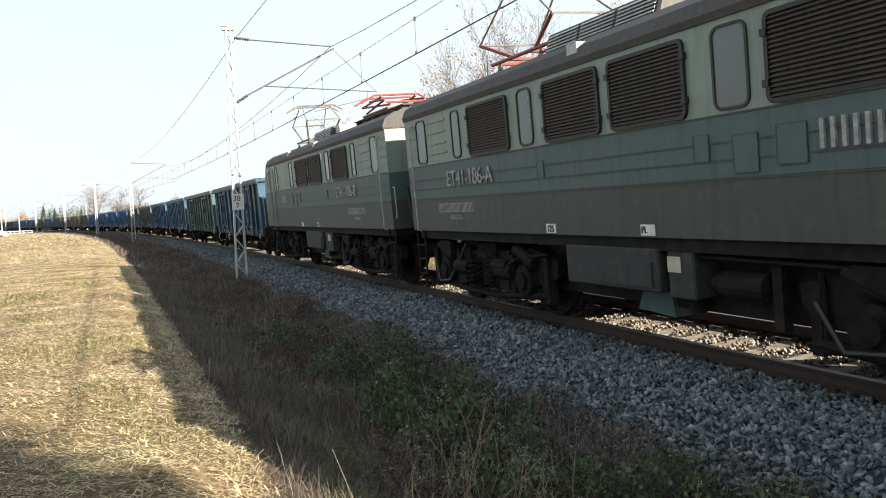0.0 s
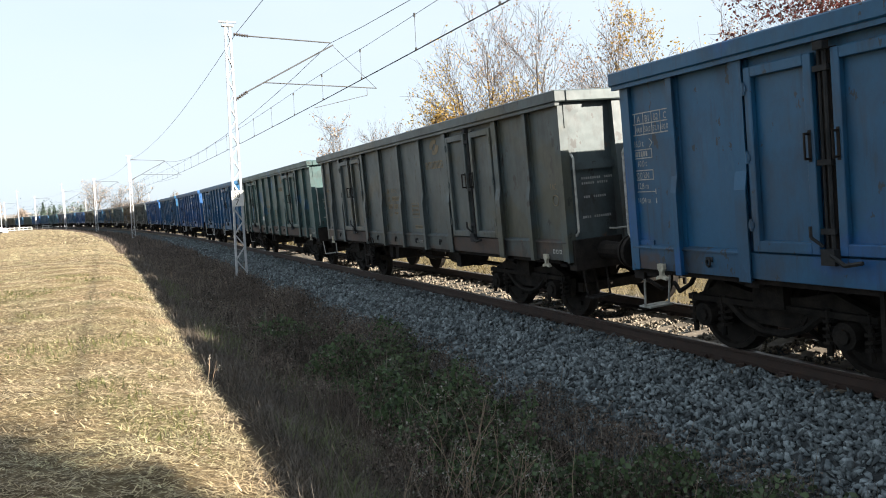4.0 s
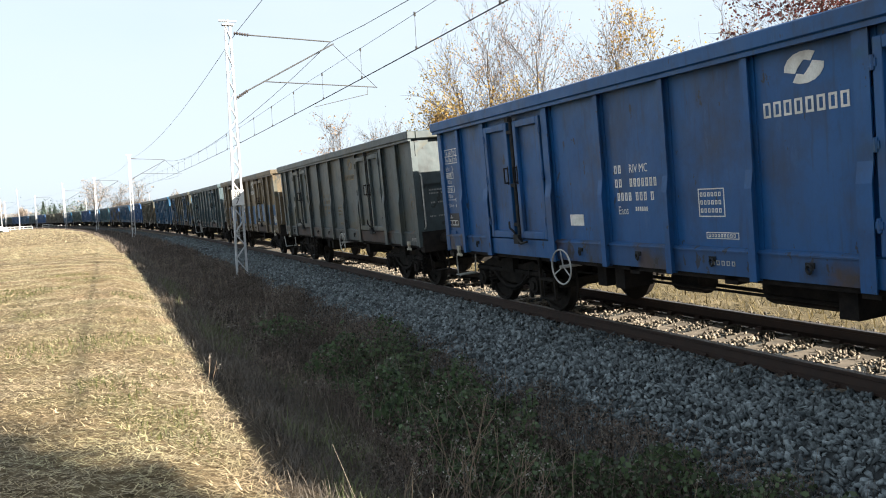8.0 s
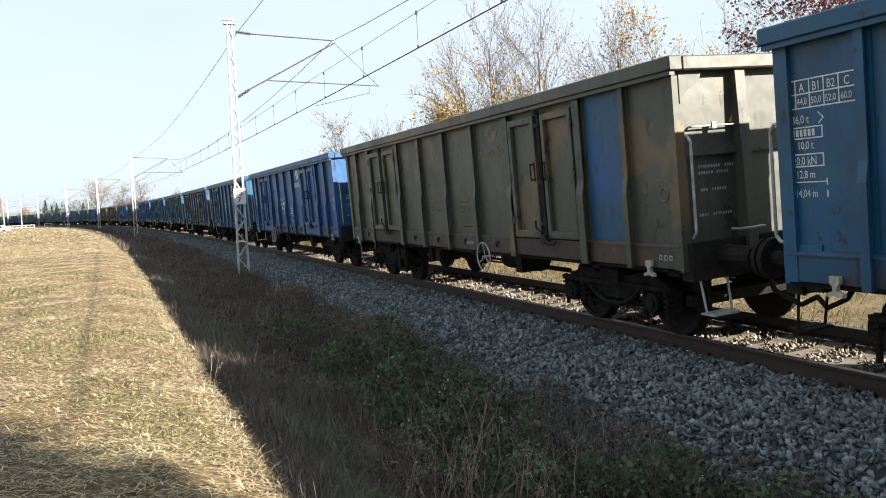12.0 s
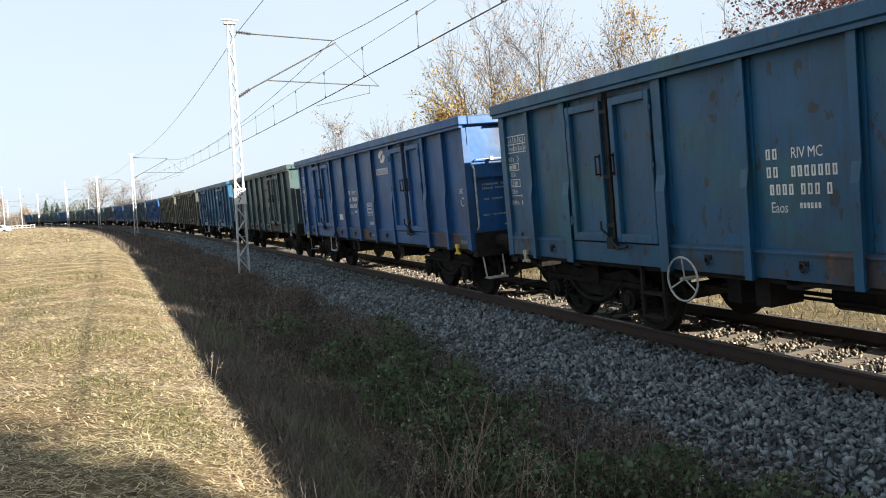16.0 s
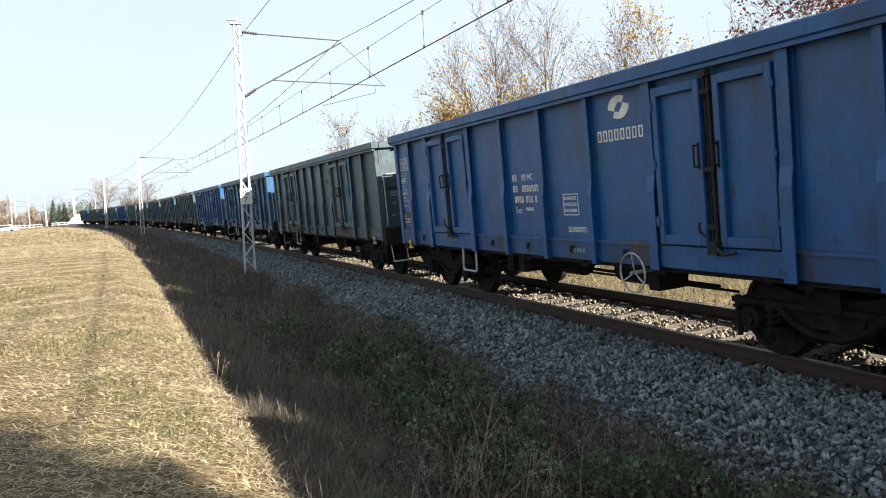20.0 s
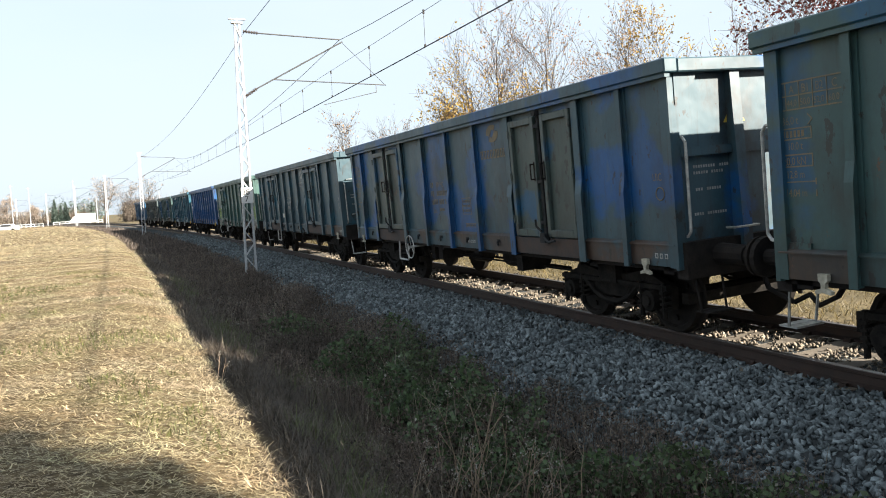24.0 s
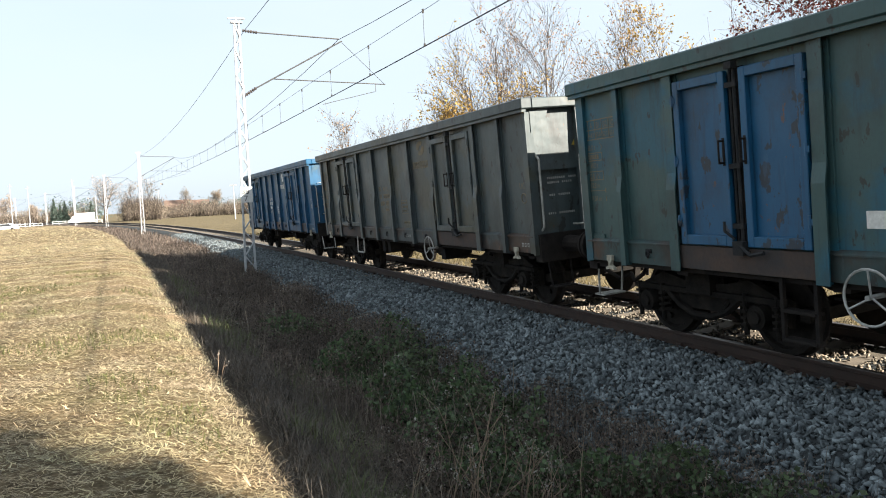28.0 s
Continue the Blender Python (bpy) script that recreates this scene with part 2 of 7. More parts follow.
def raw_mesh(name, verts, faces, material, kind="stuff", label="", category="", corners=4):
    """A large mesh straight from arrays of corners and faces of equal size."""
    me = bpy.data.meshes.new(name)
    verts, faces = np.asarray(verts, dtype=np.float32), np.asarray(faces, dtype=np.int32)
    me.vertices.add(len(verts))
    me.vertices.foreach_set("co", verts.ravel())
    me.loops.add(faces.size)
    me.loops.foreach_set("vertex_index", faces.ravel())
    me.polygons.add(len(faces))
    me.polygons.foreach_set("loop_start", np.arange(0, faces.size, corners, dtype=np.int32))
    me.update(calc_edges=True)
    me.validate()
    me.materials.append(material)
    return tagged(new(name, me), label, category, "", kind)


# ---- ground ----
def ground_material():
    """Mown straw-coloured field, ditch bank, soil and gravel verges, told apart by the distance from the track that the sheet stores."""
    m, n, l, b = nodes("field_and_verge", 0.9)
    co = n.new("ShaderNodeTexCoord").outputs["Object"]
    at = n.new("ShaderNodeAttribute")
    at.attribute_name = "across"
    q = at.outputs["Fac"]
    big = tex_noise(n, l, co, 0.12, 4)
    mid = tex_noise(n, l, co, 0.9, 5)
    fine = tex_noise(n, l, co, 7, 8, (1, 1.6, 1), (0, 0, 0), 0.75)
    straw = blend(n, l, step(n, l, fine, 0.35, 0.68), (0.05, 0.036, 0.02), (0.22, 0.165, 0.095))
    green = blend(n, l, step(n, l, fine, 0.35, 0.68), (0.045, 0.047, 0.018), (0.17, 0.165, 0.075))
    field = blend(n, l, times(n, l, step(n, l, mid, 0.52, 0.7), 0.6), straw, green)
    field = blend(n, l, times(n, l, step(n, l, big, 0.5, 0.72), 0.5), field, (0.21, 0.145, 0.08))
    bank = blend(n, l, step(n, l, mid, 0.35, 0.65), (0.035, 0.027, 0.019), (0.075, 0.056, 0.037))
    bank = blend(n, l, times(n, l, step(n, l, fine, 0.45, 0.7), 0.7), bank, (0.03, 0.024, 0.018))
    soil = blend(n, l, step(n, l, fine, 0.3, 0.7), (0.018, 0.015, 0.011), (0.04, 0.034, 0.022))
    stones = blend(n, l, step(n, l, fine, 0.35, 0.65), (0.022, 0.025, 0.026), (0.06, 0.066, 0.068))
    far = blend(n, l, step(n, l, mid, 0.35, 0.65), (0.17, 0.135, 0.078), (0.09, 0.074, 0.042))
    far = blend(n, l, times(n, l, step(n, l, fine, 0.4, 0.7), 0.6), far, (0.045, 0.037, 0.023))
    jit = n.new("ShaderNodeMath")
    jit.operation = "MULTIPLY_ADD"
    l.new(mid, jit.inputs[0])
    jit.inputs[1].default_value = 0.9
    l.new(q, jit.inputs[2])
    qq = jit.outputs[0]
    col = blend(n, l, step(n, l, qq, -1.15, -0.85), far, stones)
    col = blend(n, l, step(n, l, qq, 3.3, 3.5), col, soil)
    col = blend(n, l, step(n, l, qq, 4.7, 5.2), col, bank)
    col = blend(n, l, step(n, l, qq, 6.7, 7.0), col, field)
    l.new(col, b.inputs["Base Color"])
    b.inputs["Specular IOR Level"].default_value = 0.1
    bump(n, l, b, fine, 0.8, 0.05)
    return m


def build_ground():
    s_list = [-3000, -900, -600, -300, -150, -80, -40, -20] + list(np.arange(-12, 45, 0.5)) + list(np.arange(45, 110, 1.5)) + list(np.arange(110, 320, 6)) + [330, 360, 400, 460, 540, 640, 760, 1200, 3500]
    q_list = [-3000, -900, -400, -200, -120, -80, -50, -32, -22, -15, -11, -8.5, -7, -6, -5, -4.2, -3.8, -3.4, -2.9, -2.5, -2.1, -1.0, 0, 1.0, 2.05, 2.3, 2.6, 2.9,
              3.2, 3.6, 4.0, 4.4, 4.7, 5.0, 5.25, 5.5, 5.75, 6.0, 6.2, 6.35, 6.6, 6.9, 7.2, 7.6, 8, 8.5, 9, 9.7, 10.5, 12, 14, 17, 22, 30, 40, 60, 90, 140, 220, 400, 700]
    verts, across = [], []
    for s in s_list:
        for q in q_list:
            x, y = track_xy(s, q)
            verts.append((x, y, ground_z(s, q)))
            across.append(q)
    k = len(q_list)
    faces = [(i * k + j, i * k + j + 1, (i + 1) * k + j + 1, (i + 1) * k + j) for i in range(len(s_list) - 1) for j in range(k - 1)]
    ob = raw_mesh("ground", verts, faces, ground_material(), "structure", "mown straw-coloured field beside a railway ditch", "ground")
    a = ob.data.attributes.new("across", "FLOAT", "POINT")
    a.data.foreach_set("value", np.array(across, dtype=np.float32))
    for p in ob.data.polygons:
        p.use_smooth = True
    return ob


build_ground()


# ---- track ----
def sweep(bm, poly, s_values, q0=0.0, closed=True):
    """A profile of (q, z) carried along the canted track."""
    rows = []
    for s in s_values:
        m = track_pose(s, 0, 0, CANT)
        rows.append([bm.verts.new(m @ Vector((0, q0 + u, v))) for u, v in poly])
    k = len(poly)
    for a, b in zip(rows[:-1], rows[1:]):
        for i in range(k if closed else k - 1):
            bm.faces.new((a[i], a[(i + 1) % k], b[(i + 1) % k], b[i]))


RAIL_S = list(np.arange(-30, 60, 1.5)) + list(np.arange(60, 420, 5))
FOOT = [(-0.075, -0.172), (0.075, -0.172), (0.075, -0.16), (0.012, -0.135), (0.009, -0.05), (0.035, -0.038), (0.036, -0.006), (-0.036, -0.006), (-0.035, -0.038), (-0.009, -0.05), (-0.012, -0.135), (-0.075, -0.16)]
track = tagged(new("railway_track"), "rusty steel rails on concrete sleepers in grey ballast", "railway track", "", "structure")
for q in (0.754, -0.754):
    rail = part("rail", bms(sweep, FOOT, RAIL_S, q), M_rail, track)
    part("rail_head", bms(sweep, [(-0.033, -0.006), (0.033, -0.006), (0.029, 0.0), (-0.029, 0.0)], RAIL_S, q), M_railtop, rail, "polished running surface")


def sleeper_shape(bm):
    prism(bm, [(-1.25, -0.38), (1.25, -0.38), (1.25, -0.2), (1.1, -0.175), (0.5, -0.175), (0.3, -0.205), (-0.3, -0.205), (-0.5, -0.175), (-1.1, -0.175), (-1.25, -0.2)], "x", -0.13, 0.13)


sleeper_mesh = mesh_of("sleeper", finish(bms(sleeper_shape), 0.012))


def clip_shape(bm):
    for q in (0.754, -0.754):
        for e in (-0.1, 0.1):
            box(bm, -0.05, 0.05, q + e - 0.03, q + e + 0.03, -0.175, -0.14)
            rod(bm, (-0.05, q + e, -0.135), (0.05, q + e, -0.135), 0.012, 5)


clip_mesh = mesh_of("rail_clips", finish(bms(clip_shape)))
for i in range(-6, 150):
    sl = hang("sleeper", sleeper_mesh, M_concrete, track, "", track_pose(i * 0.6, 0, 0, CANT))
    if i < 60:
        hang("rail_clips", clip_mesh, M_rail, sl)
far_sleepers = bmesh.new()
for i in range(150, 400):
    m = track_pose(i * 0.6, 0, 0, CANT)
    v = box(far_sleepers, -0.13, 0.13, -1.25, 1.25, -0.38, -0.18)
    for w in v:
        w.co = m @ w.co
tagged(part("distant_sleepers", far_sleepers, M_concrete, track), "", "", "", "stuff")


def stone_shapes(rng, count=14):
    """Broken angular stones: the hull of a few scattered points."""
    shapes = []
    for _ in range(count):
        bm = bmesh.new()
        for _ in range(7):
            v = Vector(rng.uniform(-1, 1, 3))
            v = v.normalized() * (0.55 * v.length + 0.5)
            bm.verts.new((v.x * 1.2, v.y * rng.uniform(0.75, 1.0), v.z * 0.75))
        out = bmesh.ops.convex_hull(bm, input=bm.verts)
        bmesh.ops.delete(bm, geom=[e for e in out["geom_interior"] if isinstance(e, bmesh.types.BMVert)], context="VERTS")
        bmesh.ops.triangulate(bm, faces=bm.faces)
        bmesh.ops.recalc_face_normals(bm, faces=bm.faces)
        bm.verts.index_update()
        co = np.array([v.co[:] for v in bm.verts])
        shapes.append((co, np.array([[v.index for v in f.verts] for f in bm.faces])))
        bm.free()
    return shapes


def rotations(rng, n):
    q = rng.normal(size=(n, 4))
    q /= np.linalg.norm(q, axis=1)[:, None]
    w, x, y, z = q.T
    return np.stack([1 - 2 * (y * y + z * z), 2 * (x * y - z * w), 2 * (x * z + y * w), 2 * (x * y + z * w), 1 - 2 * (x * x + z * z), 2 * (y * z - x * w),
                     2 * (x * z - y * w), 2 * (y * z + x * w), 1 - 2 * (x * x + y * y)], axis=1).reshape(n, 3, 3)


def build_ballast():
    rng = np.random.default_rng(5)
    shapes = stone_shapes(rng)
    pts = []
    def lay(s0, s1, q0, q1, density, size):
        for _ in range(int((s1 - s0) * (q1 - q0) * density)):
            s, q = rng.uniform(s0, s1), rng.uniform(q0, q1)
            if abs(abs(q) - 0.754) < 0.085:
                continue
            if -1.22 < q < 0.9 and abs((s / 0.6) - round(s / 0.6)) < 0.2 and rng.random() < 0.93:
                continue
            x, y = track_xy(s, q)
            z = ground_z(s, q) + rng.uniform(-0.02, 0.035) + (0.025 if 0.84 < q < 1.35 else 0.0)
            pts.append((x, y, z, size * rng.uniform(0.7, 1.35), q))
    lay(2.5, 12, 0.84, 3.1, 820, 0.038)
    lay(12, 22, 0.84, 3.05, 640, 0.04)
    lay(-14, 2.5, -2.1, 3.1, 160, 0.036)
    lay(22, 42, 0.8, 2.95, 250, 0.042)
    lay(42, 75, 0.8, 2.95, 55, 0.06)
    lay(3, 14, -1.5, 0.8, 520, 0.027)
    lay(14, 32, -1.5, 0.8, 170, 0.036)
    every = np.array(pts)
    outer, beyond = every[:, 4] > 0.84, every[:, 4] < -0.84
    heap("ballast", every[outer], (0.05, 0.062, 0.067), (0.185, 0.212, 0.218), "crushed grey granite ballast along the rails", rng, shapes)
    # dark stone colour paints in the shadow behind the far rail
    heap("far_ballast", every[beyond], (0.04, 0.033, 0.026), (0.09, 0.077, 0.06), "ballast beyond the far rail, coloured dark for the rail's shadow", rng, shapes)
    heap("dusty_ballast", every[~outer & ~beyond], (0.1, 0.082, 0.06), (0.24, 0.2, 0.15), "brake-dusted brown ballast between the rails", rng, shapes)


def heap(name, pts, c1, c2, label, rng, shapes):
    kind = rng.integers(0, len(shapes), len(pts))
    rot = rotations(rng, len(pts))
    V, F, base = [], [], 0
    for k, (co, fa) in enumerate(shapes):
        sel = np.where(kind == k)[0]
        v = np.einsum("nij,vj->nvi", rot[sel], co) * pts[sel, 3][:, None, None] + pts[sel, None, :3]
        F.append((fa[None] + (np.arange(len(sel)) * len(co))[:, None, None] + base).reshape(-1, 3))
        V.append(v.reshape(-1, 3))
        base += v.shape[0] * v.shape[1]
    mat = simple(name + "_stone", c1, c2, 7, 0.85, 0.0, 0.25, (1, 1, 1), (0.38, 0.62), 0.55)
    raw_mesh(name, np.concatenate(V), np.concatenate(F), mat, "stuff", label, "ballast", 3)


build_ballast()


# ---- wagons: x along the track away from the camera, y to the camera's side, z from the rail head ----
ROYAL, BLUE, TEAL, SLATE = (0.003, 0.088, 0.27), (0.006, 0.092, 0.2), (0.012, 0.11, 0.165), (0.036, 0.088, 0.114)
OLIVE, GREEN, BROWN, GREY = (0.072, 0.076, 0.056), (0.042, 0.1, 0.1), (0.16, 0.115, 0.058), (0.066, 0.09, 0.094)
RUST, PALE = (0.1, 0.05, 0.03), (0.2, 0.27, 0.33)
# body, second coat, share of it, rust, doors, brake wheel at, wheel colour, marks, lower band, words for the label
WAGONS = [
    ((0.012, 0.07, 0.125), BLUE, 0.3, 0.3, None, 2.12, "w", "y", None, "dull slate blue"),
    (GREEN, TEAL, 0.35, 0.45, (GREEN, RUST, 0.55), -1.9, "k", "o", None, "grey-green, with rust-stained doors"),
    (TEAL, GREEN, 0.35, 0.3, (BLUE, PALE, 0.22), -1.9, "w", "o", None, "faded teal-blue, with flaking blue doors"),
    (BLUE, ROYAL, 0.35, 0.25, None, 0.4, "k", "y", None, "faded blue"),
    (GREY, OLIVE, 0.4, 0.4, None, 2.12, "k", "o", None, "grimy grey-brown"),
    (GREEN, BLUE, 0.28, 0.4, None, 2.12, "k", "o", None, "dark grey-green, with blue patches"),
    ((0.004, 0.1, 0.24), BLUE, 0.3, 0.15, None, -1.9, "w", "w", None, "cyan-blue"),
    (ROYAL, BLUE, 0.15, 0.1, None, -0.9, "w", "w", None, "fresh royal blue"),
    ((0.005, 0.092, 0.22), BLUE, 0.3, 0.25, None, -1.2, "w", "w", None, "dented blue"),
    (ROYAL, BLUE, 0.1, 0.1, None, 2.2, "w", "w", None, "clean royal blue"),
    (GREY, OLIVE, 0.45, 0.4, None, -1.0, "w", "o", None, "grimy olive-grey"),
    (BROWN, OLIVE, 0.4, 0.55, None, 2.2, "w", "w", (0.03, 0.13, 0.29), "rust-brown, with a blue lower band"),
    ((0.05, 0.086, 0.1), GREEN, 0.35, 0.35, (SLATE, GREEN, 0.4), 2.3, "w", "o", None, "slate-grey"),
    (OLIVE, BLUE, 0.5, 0.45, (BLUE, OLIVE, 0.4), 2.3, "k", "o", None, "olive, with blue doors and painted letters"),
    (BLUE, TEAL, 0.3, 0.25, None, -1.6, "k", "w", None, "blue, with worn posts"),
    (OLIVE, BROWN, 0.4, 0.4, None, -1.5, "w", "o", None, "brown-olive, with one blue panel"),
    (ROYAL, BLUE, 0.12, 0.12, None, 2.12, "w", "w", None, "bright royal blue"),
    (BLUE, ROYAL, 0.3, 0.2, None, 2.12, "k", "w", None, "blue"),
    (OLIVE, ROYAL, 0.5, 0.4, None, 2.15, "k", "w", None, "olive, half repainted in blue"),
    (TEAL, SLATE, 0.35, 0.3, None, 2.5, "w", "o", None, "dull teal"),
    (BLUE, TEAL, 0.4, 0.35, None, 2.15, "w", "w", None, "teal-blue, with rusty stains"),
    (ROYAL, BLUE, 0.15, 0.12, None, 2.12, "k", "w", None, "royal blue"),
    ((0.034, 0.084, 0.084), SLATE, 0.3, 0.3, None, -0.6, "k", "o", None, "dark green-grey"),
    ((0.005, 0.108, 0.225), BLUE, 0.25, 0.15, None, -2.2, "w", "w", None, "medium blue"),
    ((0.078, 0.08, 0.062), OLIVE, 0.4, 0.45, None, 2.15, "k", "o", None, "brown-olive"),
    ((0.092, 0.094, 0.06), OLIVE, 0.35, 0.6, None, -1.5, "k", "w", None, "olive, with rust spots"),
    (ROYAL, BLUE, 0.12, 0.1, None, -2.1, "w", "w", None, "clean royal blue"),
    (SLATE, BLUE, 0.35, 0.35, None, 2.15, "k", "o", None, "slate-blue and dull green"),
    (BLUE, SLATE, 0.35, 0.25, None, -1.6, "w", "w", None, "dull blue"),
    (ROYAL, BLUE, 0.2, 0.15, None, 2.12, "w", "w", None, "bright blue"),
    (SLATE, BLUE, 0.3, 0.3, None, 2.12, "k", "o", None, "slate-grey"),
    (GREEN, BLUE, 0.42, 0.4, (GREEN, BLUE, 0.5), -0.7, "k", "o", None, "grey-green, with camouflage-like blue patches"),
    (SLATE, ROYAL, 0.5, 0.3, ((0.055, 0.082, 0.075), BLUE, 0.3), 2.17, "w", "o", None, "slate-grey, with large blue patches"),
    (SLATE, TEAL, 0.35, 0.3, None, -1.7, "k", "y", None, "slate-blue"),
    ((0.052, 0.125, 0.11), TEAL, 0.25, 0.3, None, 2.5, "w", "y", None, "pale grey-green, with a painted scrawl"),
    (ROYAL, BLUE, 0.1, 0.06, None, -0.2, "k", "w", None, "royal blue with close posts"),
    (TEAL, BLUE, 0.4, 0.25, None, -2.2, "w", "y", None, "teal"),
    (GREEN, TEAL, 0.4, 0.3, ((0.005, 0.092, 0.2), BLUE, 0.3), 2.0, "w", "o", None, "grey-green, with blue doors"),
    (GREY, OLIVE, 0.45, 0.45, None, -2.2, "w", "o", None, "brown-grey"),
    (BLUE, SLATE, 0.3, 0.25, None, 2.12, "k", "w", None, "dark blue, last of the train"),
]
M_hook = simple("cream_hook_paint", (0.45, 0.42, 0.33), (0.25, 0.23, 0.18), 12, 0.7, 0.0, 0.1)
M_lock = matt(simple("grimy_lock_steel", (0.011, 0.013, 0.015), (0.028, 0.028, 0.028), 8, 0.75, 0.0, 0.3), 0.2)
M_spray = simple("pale_green_spray", (0.32, 0.42, 0.16), (0.22, 0.3, 0.14), 9, 0.7, 0.0, 0.0)
LENGTH, BODY = 14.04, 6.27
POSTS = [-5.42, -4.45, -2.48, -1.23, 0.0, 1.23, 2.48, 4.45, 5.42]
POSTS_B = [-5.25, -4.16, -2.12, -1.08, 0.05, 1.14, 2.2, 4.22, 5.3]
TYPE_B = (1, 2, 6, 19, 25, 27, 33)
LOOPS = (6, 7, 11, 12, 16, 18, 21, 23, 24, 26, 27, 28, 29, 31, 32, 33, 36, 38)


def w_side(bm, sign):
    y = sign * 1.38
    box(bm, -BODY, BODY, min(y, y - sign * 0.03), max(y, y - sign * 0.03), 1.0, 3.16)


def w_sill_rail(bm, sign):
    a, b = sorted((sign * 1.38, sign * 1.42))
    box(bm, -BODY, BODY, a, b, 0.96, 1.2)


def w_far_post(bm, x):
    box(bm, x - 0.045, x + 0.045, -1.5, -1.38, 0.95, 3.14)


def w_end(bm, e):
    box(bm, min(e * BODY, e * (BODY - 0.04)), max(e * BODY, e * (BODY - 0.04)), -1.35, 1.35, 0.98, 3.16)
    for y in (-0.5, 0.5):
        prism(bm, [(e * BODY, 3.14), (e * (BODY + 0.09), 3.14), (e * (BODY + 0.16), 1.4), (e * (BODY + 0.16), 0.95), (e * BODY, 0.95)], "y", y - 0.07, y + 0.07)
    for z in (2.25,):
        box(bm, min(e * BODY, e * (BODY + 0.06)), max(e * BODY, e * (BODY + 0.06)), -1.3, 1.3, z - 0.05, z + 0.05)


def w_post(bm, x, wide=0.045):
    """A T section: a thin web under a flange that widens below the middle."""
    prism(bm, [(1.38, 3.14), (1.445, 3.14), (1.445, 2.02), (1.478, 1.84), (1.478, 0.935), (1.38, 0.935)], "x", x - 0.014, x + 0.014)
    prism(bm, [(1.445, 3.14), (1.46, 3.14), (1.46, 2.025), (1.493, 1.845), (1.493, 0.935), (1.478, 0.935), (1.478, 1.84), (1.445, 2.02)], "x", x - wide, x + wide)
    box(bm, x - wide - 0.025, x + wide + 0.025, 1.38, 1.4, 0.97, 3.12)


def w_corner(bm, x):
    e = 1 if x > 0 else -1
    prism(bm, [(1.30, 3.14), (1.43, 3.14), (1.43, 0.93), (1.30, 0.93)], "x", min(x, x + e * 0.05), max(x, x + e * 0.05))
    box(bm, min(x - e * 0.1, x), max(x - e * 0.1, x), 1.38, 1.43, 0.95, 3.14)


def w_gusset(bm, e, side):
    """A folded plate that stiffens the corner below the top rail."""
    a, b = sorted((e * (BODY + 0.002), e * (BODY + 0.06)))
    prism(bm, [(side * 1.34, 3.13), (side * 1.34, 2.78), (side * 1.26, 2.9), (side * 1.06, 3.02), (side * 1.02, 3.13)], "x", a, b)


def w_top(bm):
    for s in (-1, 1):
        a, b = sorted((s * 1.34, s * 1.525))
        box(bm, -6.41, 6.41, a, b, 3.13, 3.29)
    for e in (-1, 1):
        a, b = sorted((e * 6.24, e * 6.41))
        box(bm, a, b, -1.34, 1.34, 3.13, 3.285)


def w_lip(bm):
    box(bm, -6.38, 6.38, 1.43, 1.50, 3.085, 3.13)


def w_ledge(bm):
    """Folded edge between the wall plate and the sill."""
    prism(bm, [(1.38, 1.25), (1.412, 1.235), (1.436, 1.215), (1.436, 1.2), (1.38, 1.2)], "x", -BODY, BODY)


def w_leaf(bm, x0, x1):
    """A sheet set back in a pressed frame."""
    box(bm, x0 + 0.03, x1 - 0.03, 1.395, 1.41, 1.27, 2.98)
    for a in ((x0, x0 + 0.085, 1.24, 3.0), (x1 - 0.085, x1, 1.24, 3.0), (x0 + 0.085, x1 - 0.085, 2.9, 3.0), (x0 + 0.085, x1 - 0.085, 1.24, 1.345)):
        box(bm, a[0], a[1], 1.41, 1.475, a[2], a[3])


def w_gap(bm, c):
    """A dark strip that paints in the shade of the slot behind the lock."""
    box(bm, c - 0.098, c + 0.098, 1.385, 1.4, 1.2, 3.02)


def w_lock(bm, x):
    rod(bm, (x - 0.035, 1.46, 1.2), (x - 0.035, 1.46, 3.06), 0.02, 6)
    rod(bm, (x + 0.04, 1.44, 1.26), (x + 0.04, 1.44, 3.0), 0.014, 6)
    for z in (1.45, 2.05, 2.85):
        box(bm, x - 0.075, x + 0.07, 1.44, 1.49, z - 0.025, z + 0.025)
    box(bm, x - 0.075, x + 0.02, 1.45, 1.53, 3.0, 3.07)
    box(bm, x - 0.09, x + 0.05, 1.45, 1.53, 1.16, 1.3)
    path_rod(bm, [(x - 0.05, 1.52, 1.25), (x - 0.2, 1.54, 1.17), (x - 0.36, 1.53, 1.2)], 0.02, 5)
    path_rod(bm, [(x + 0.04, 1.5, 1.32), (x + 0.14, 1.53, 1.4), (x + 0.14, 1.53, 1.5)], 0.016, 5)


def w_grab(bm, x):
    """A bent-bar door handle."""
    for a, b in (((x, 1.47, 2.09), (x, 1.54, 2.09)), ((x, 1.47, 2.31), (x, 1.54, 2.31)), ((x, 1.54, 2.08), (x, 1.54, 2.32))):
        rod(bm, a, b, 0.011, 5)
    box(bm, x - 0.016, x + 0.016, 1.475, 1.48, 2.06, 2.34)


def w_hinge(bm, x, z):
    rod(bm, (x, 1.48, z - 0.06), (x, 1.48, z + 0.06), 0.018, 6)
    box(bm, x - 0.035, x + 0.035, 1.475, 1.484, z - 0.03, z + 0.03)


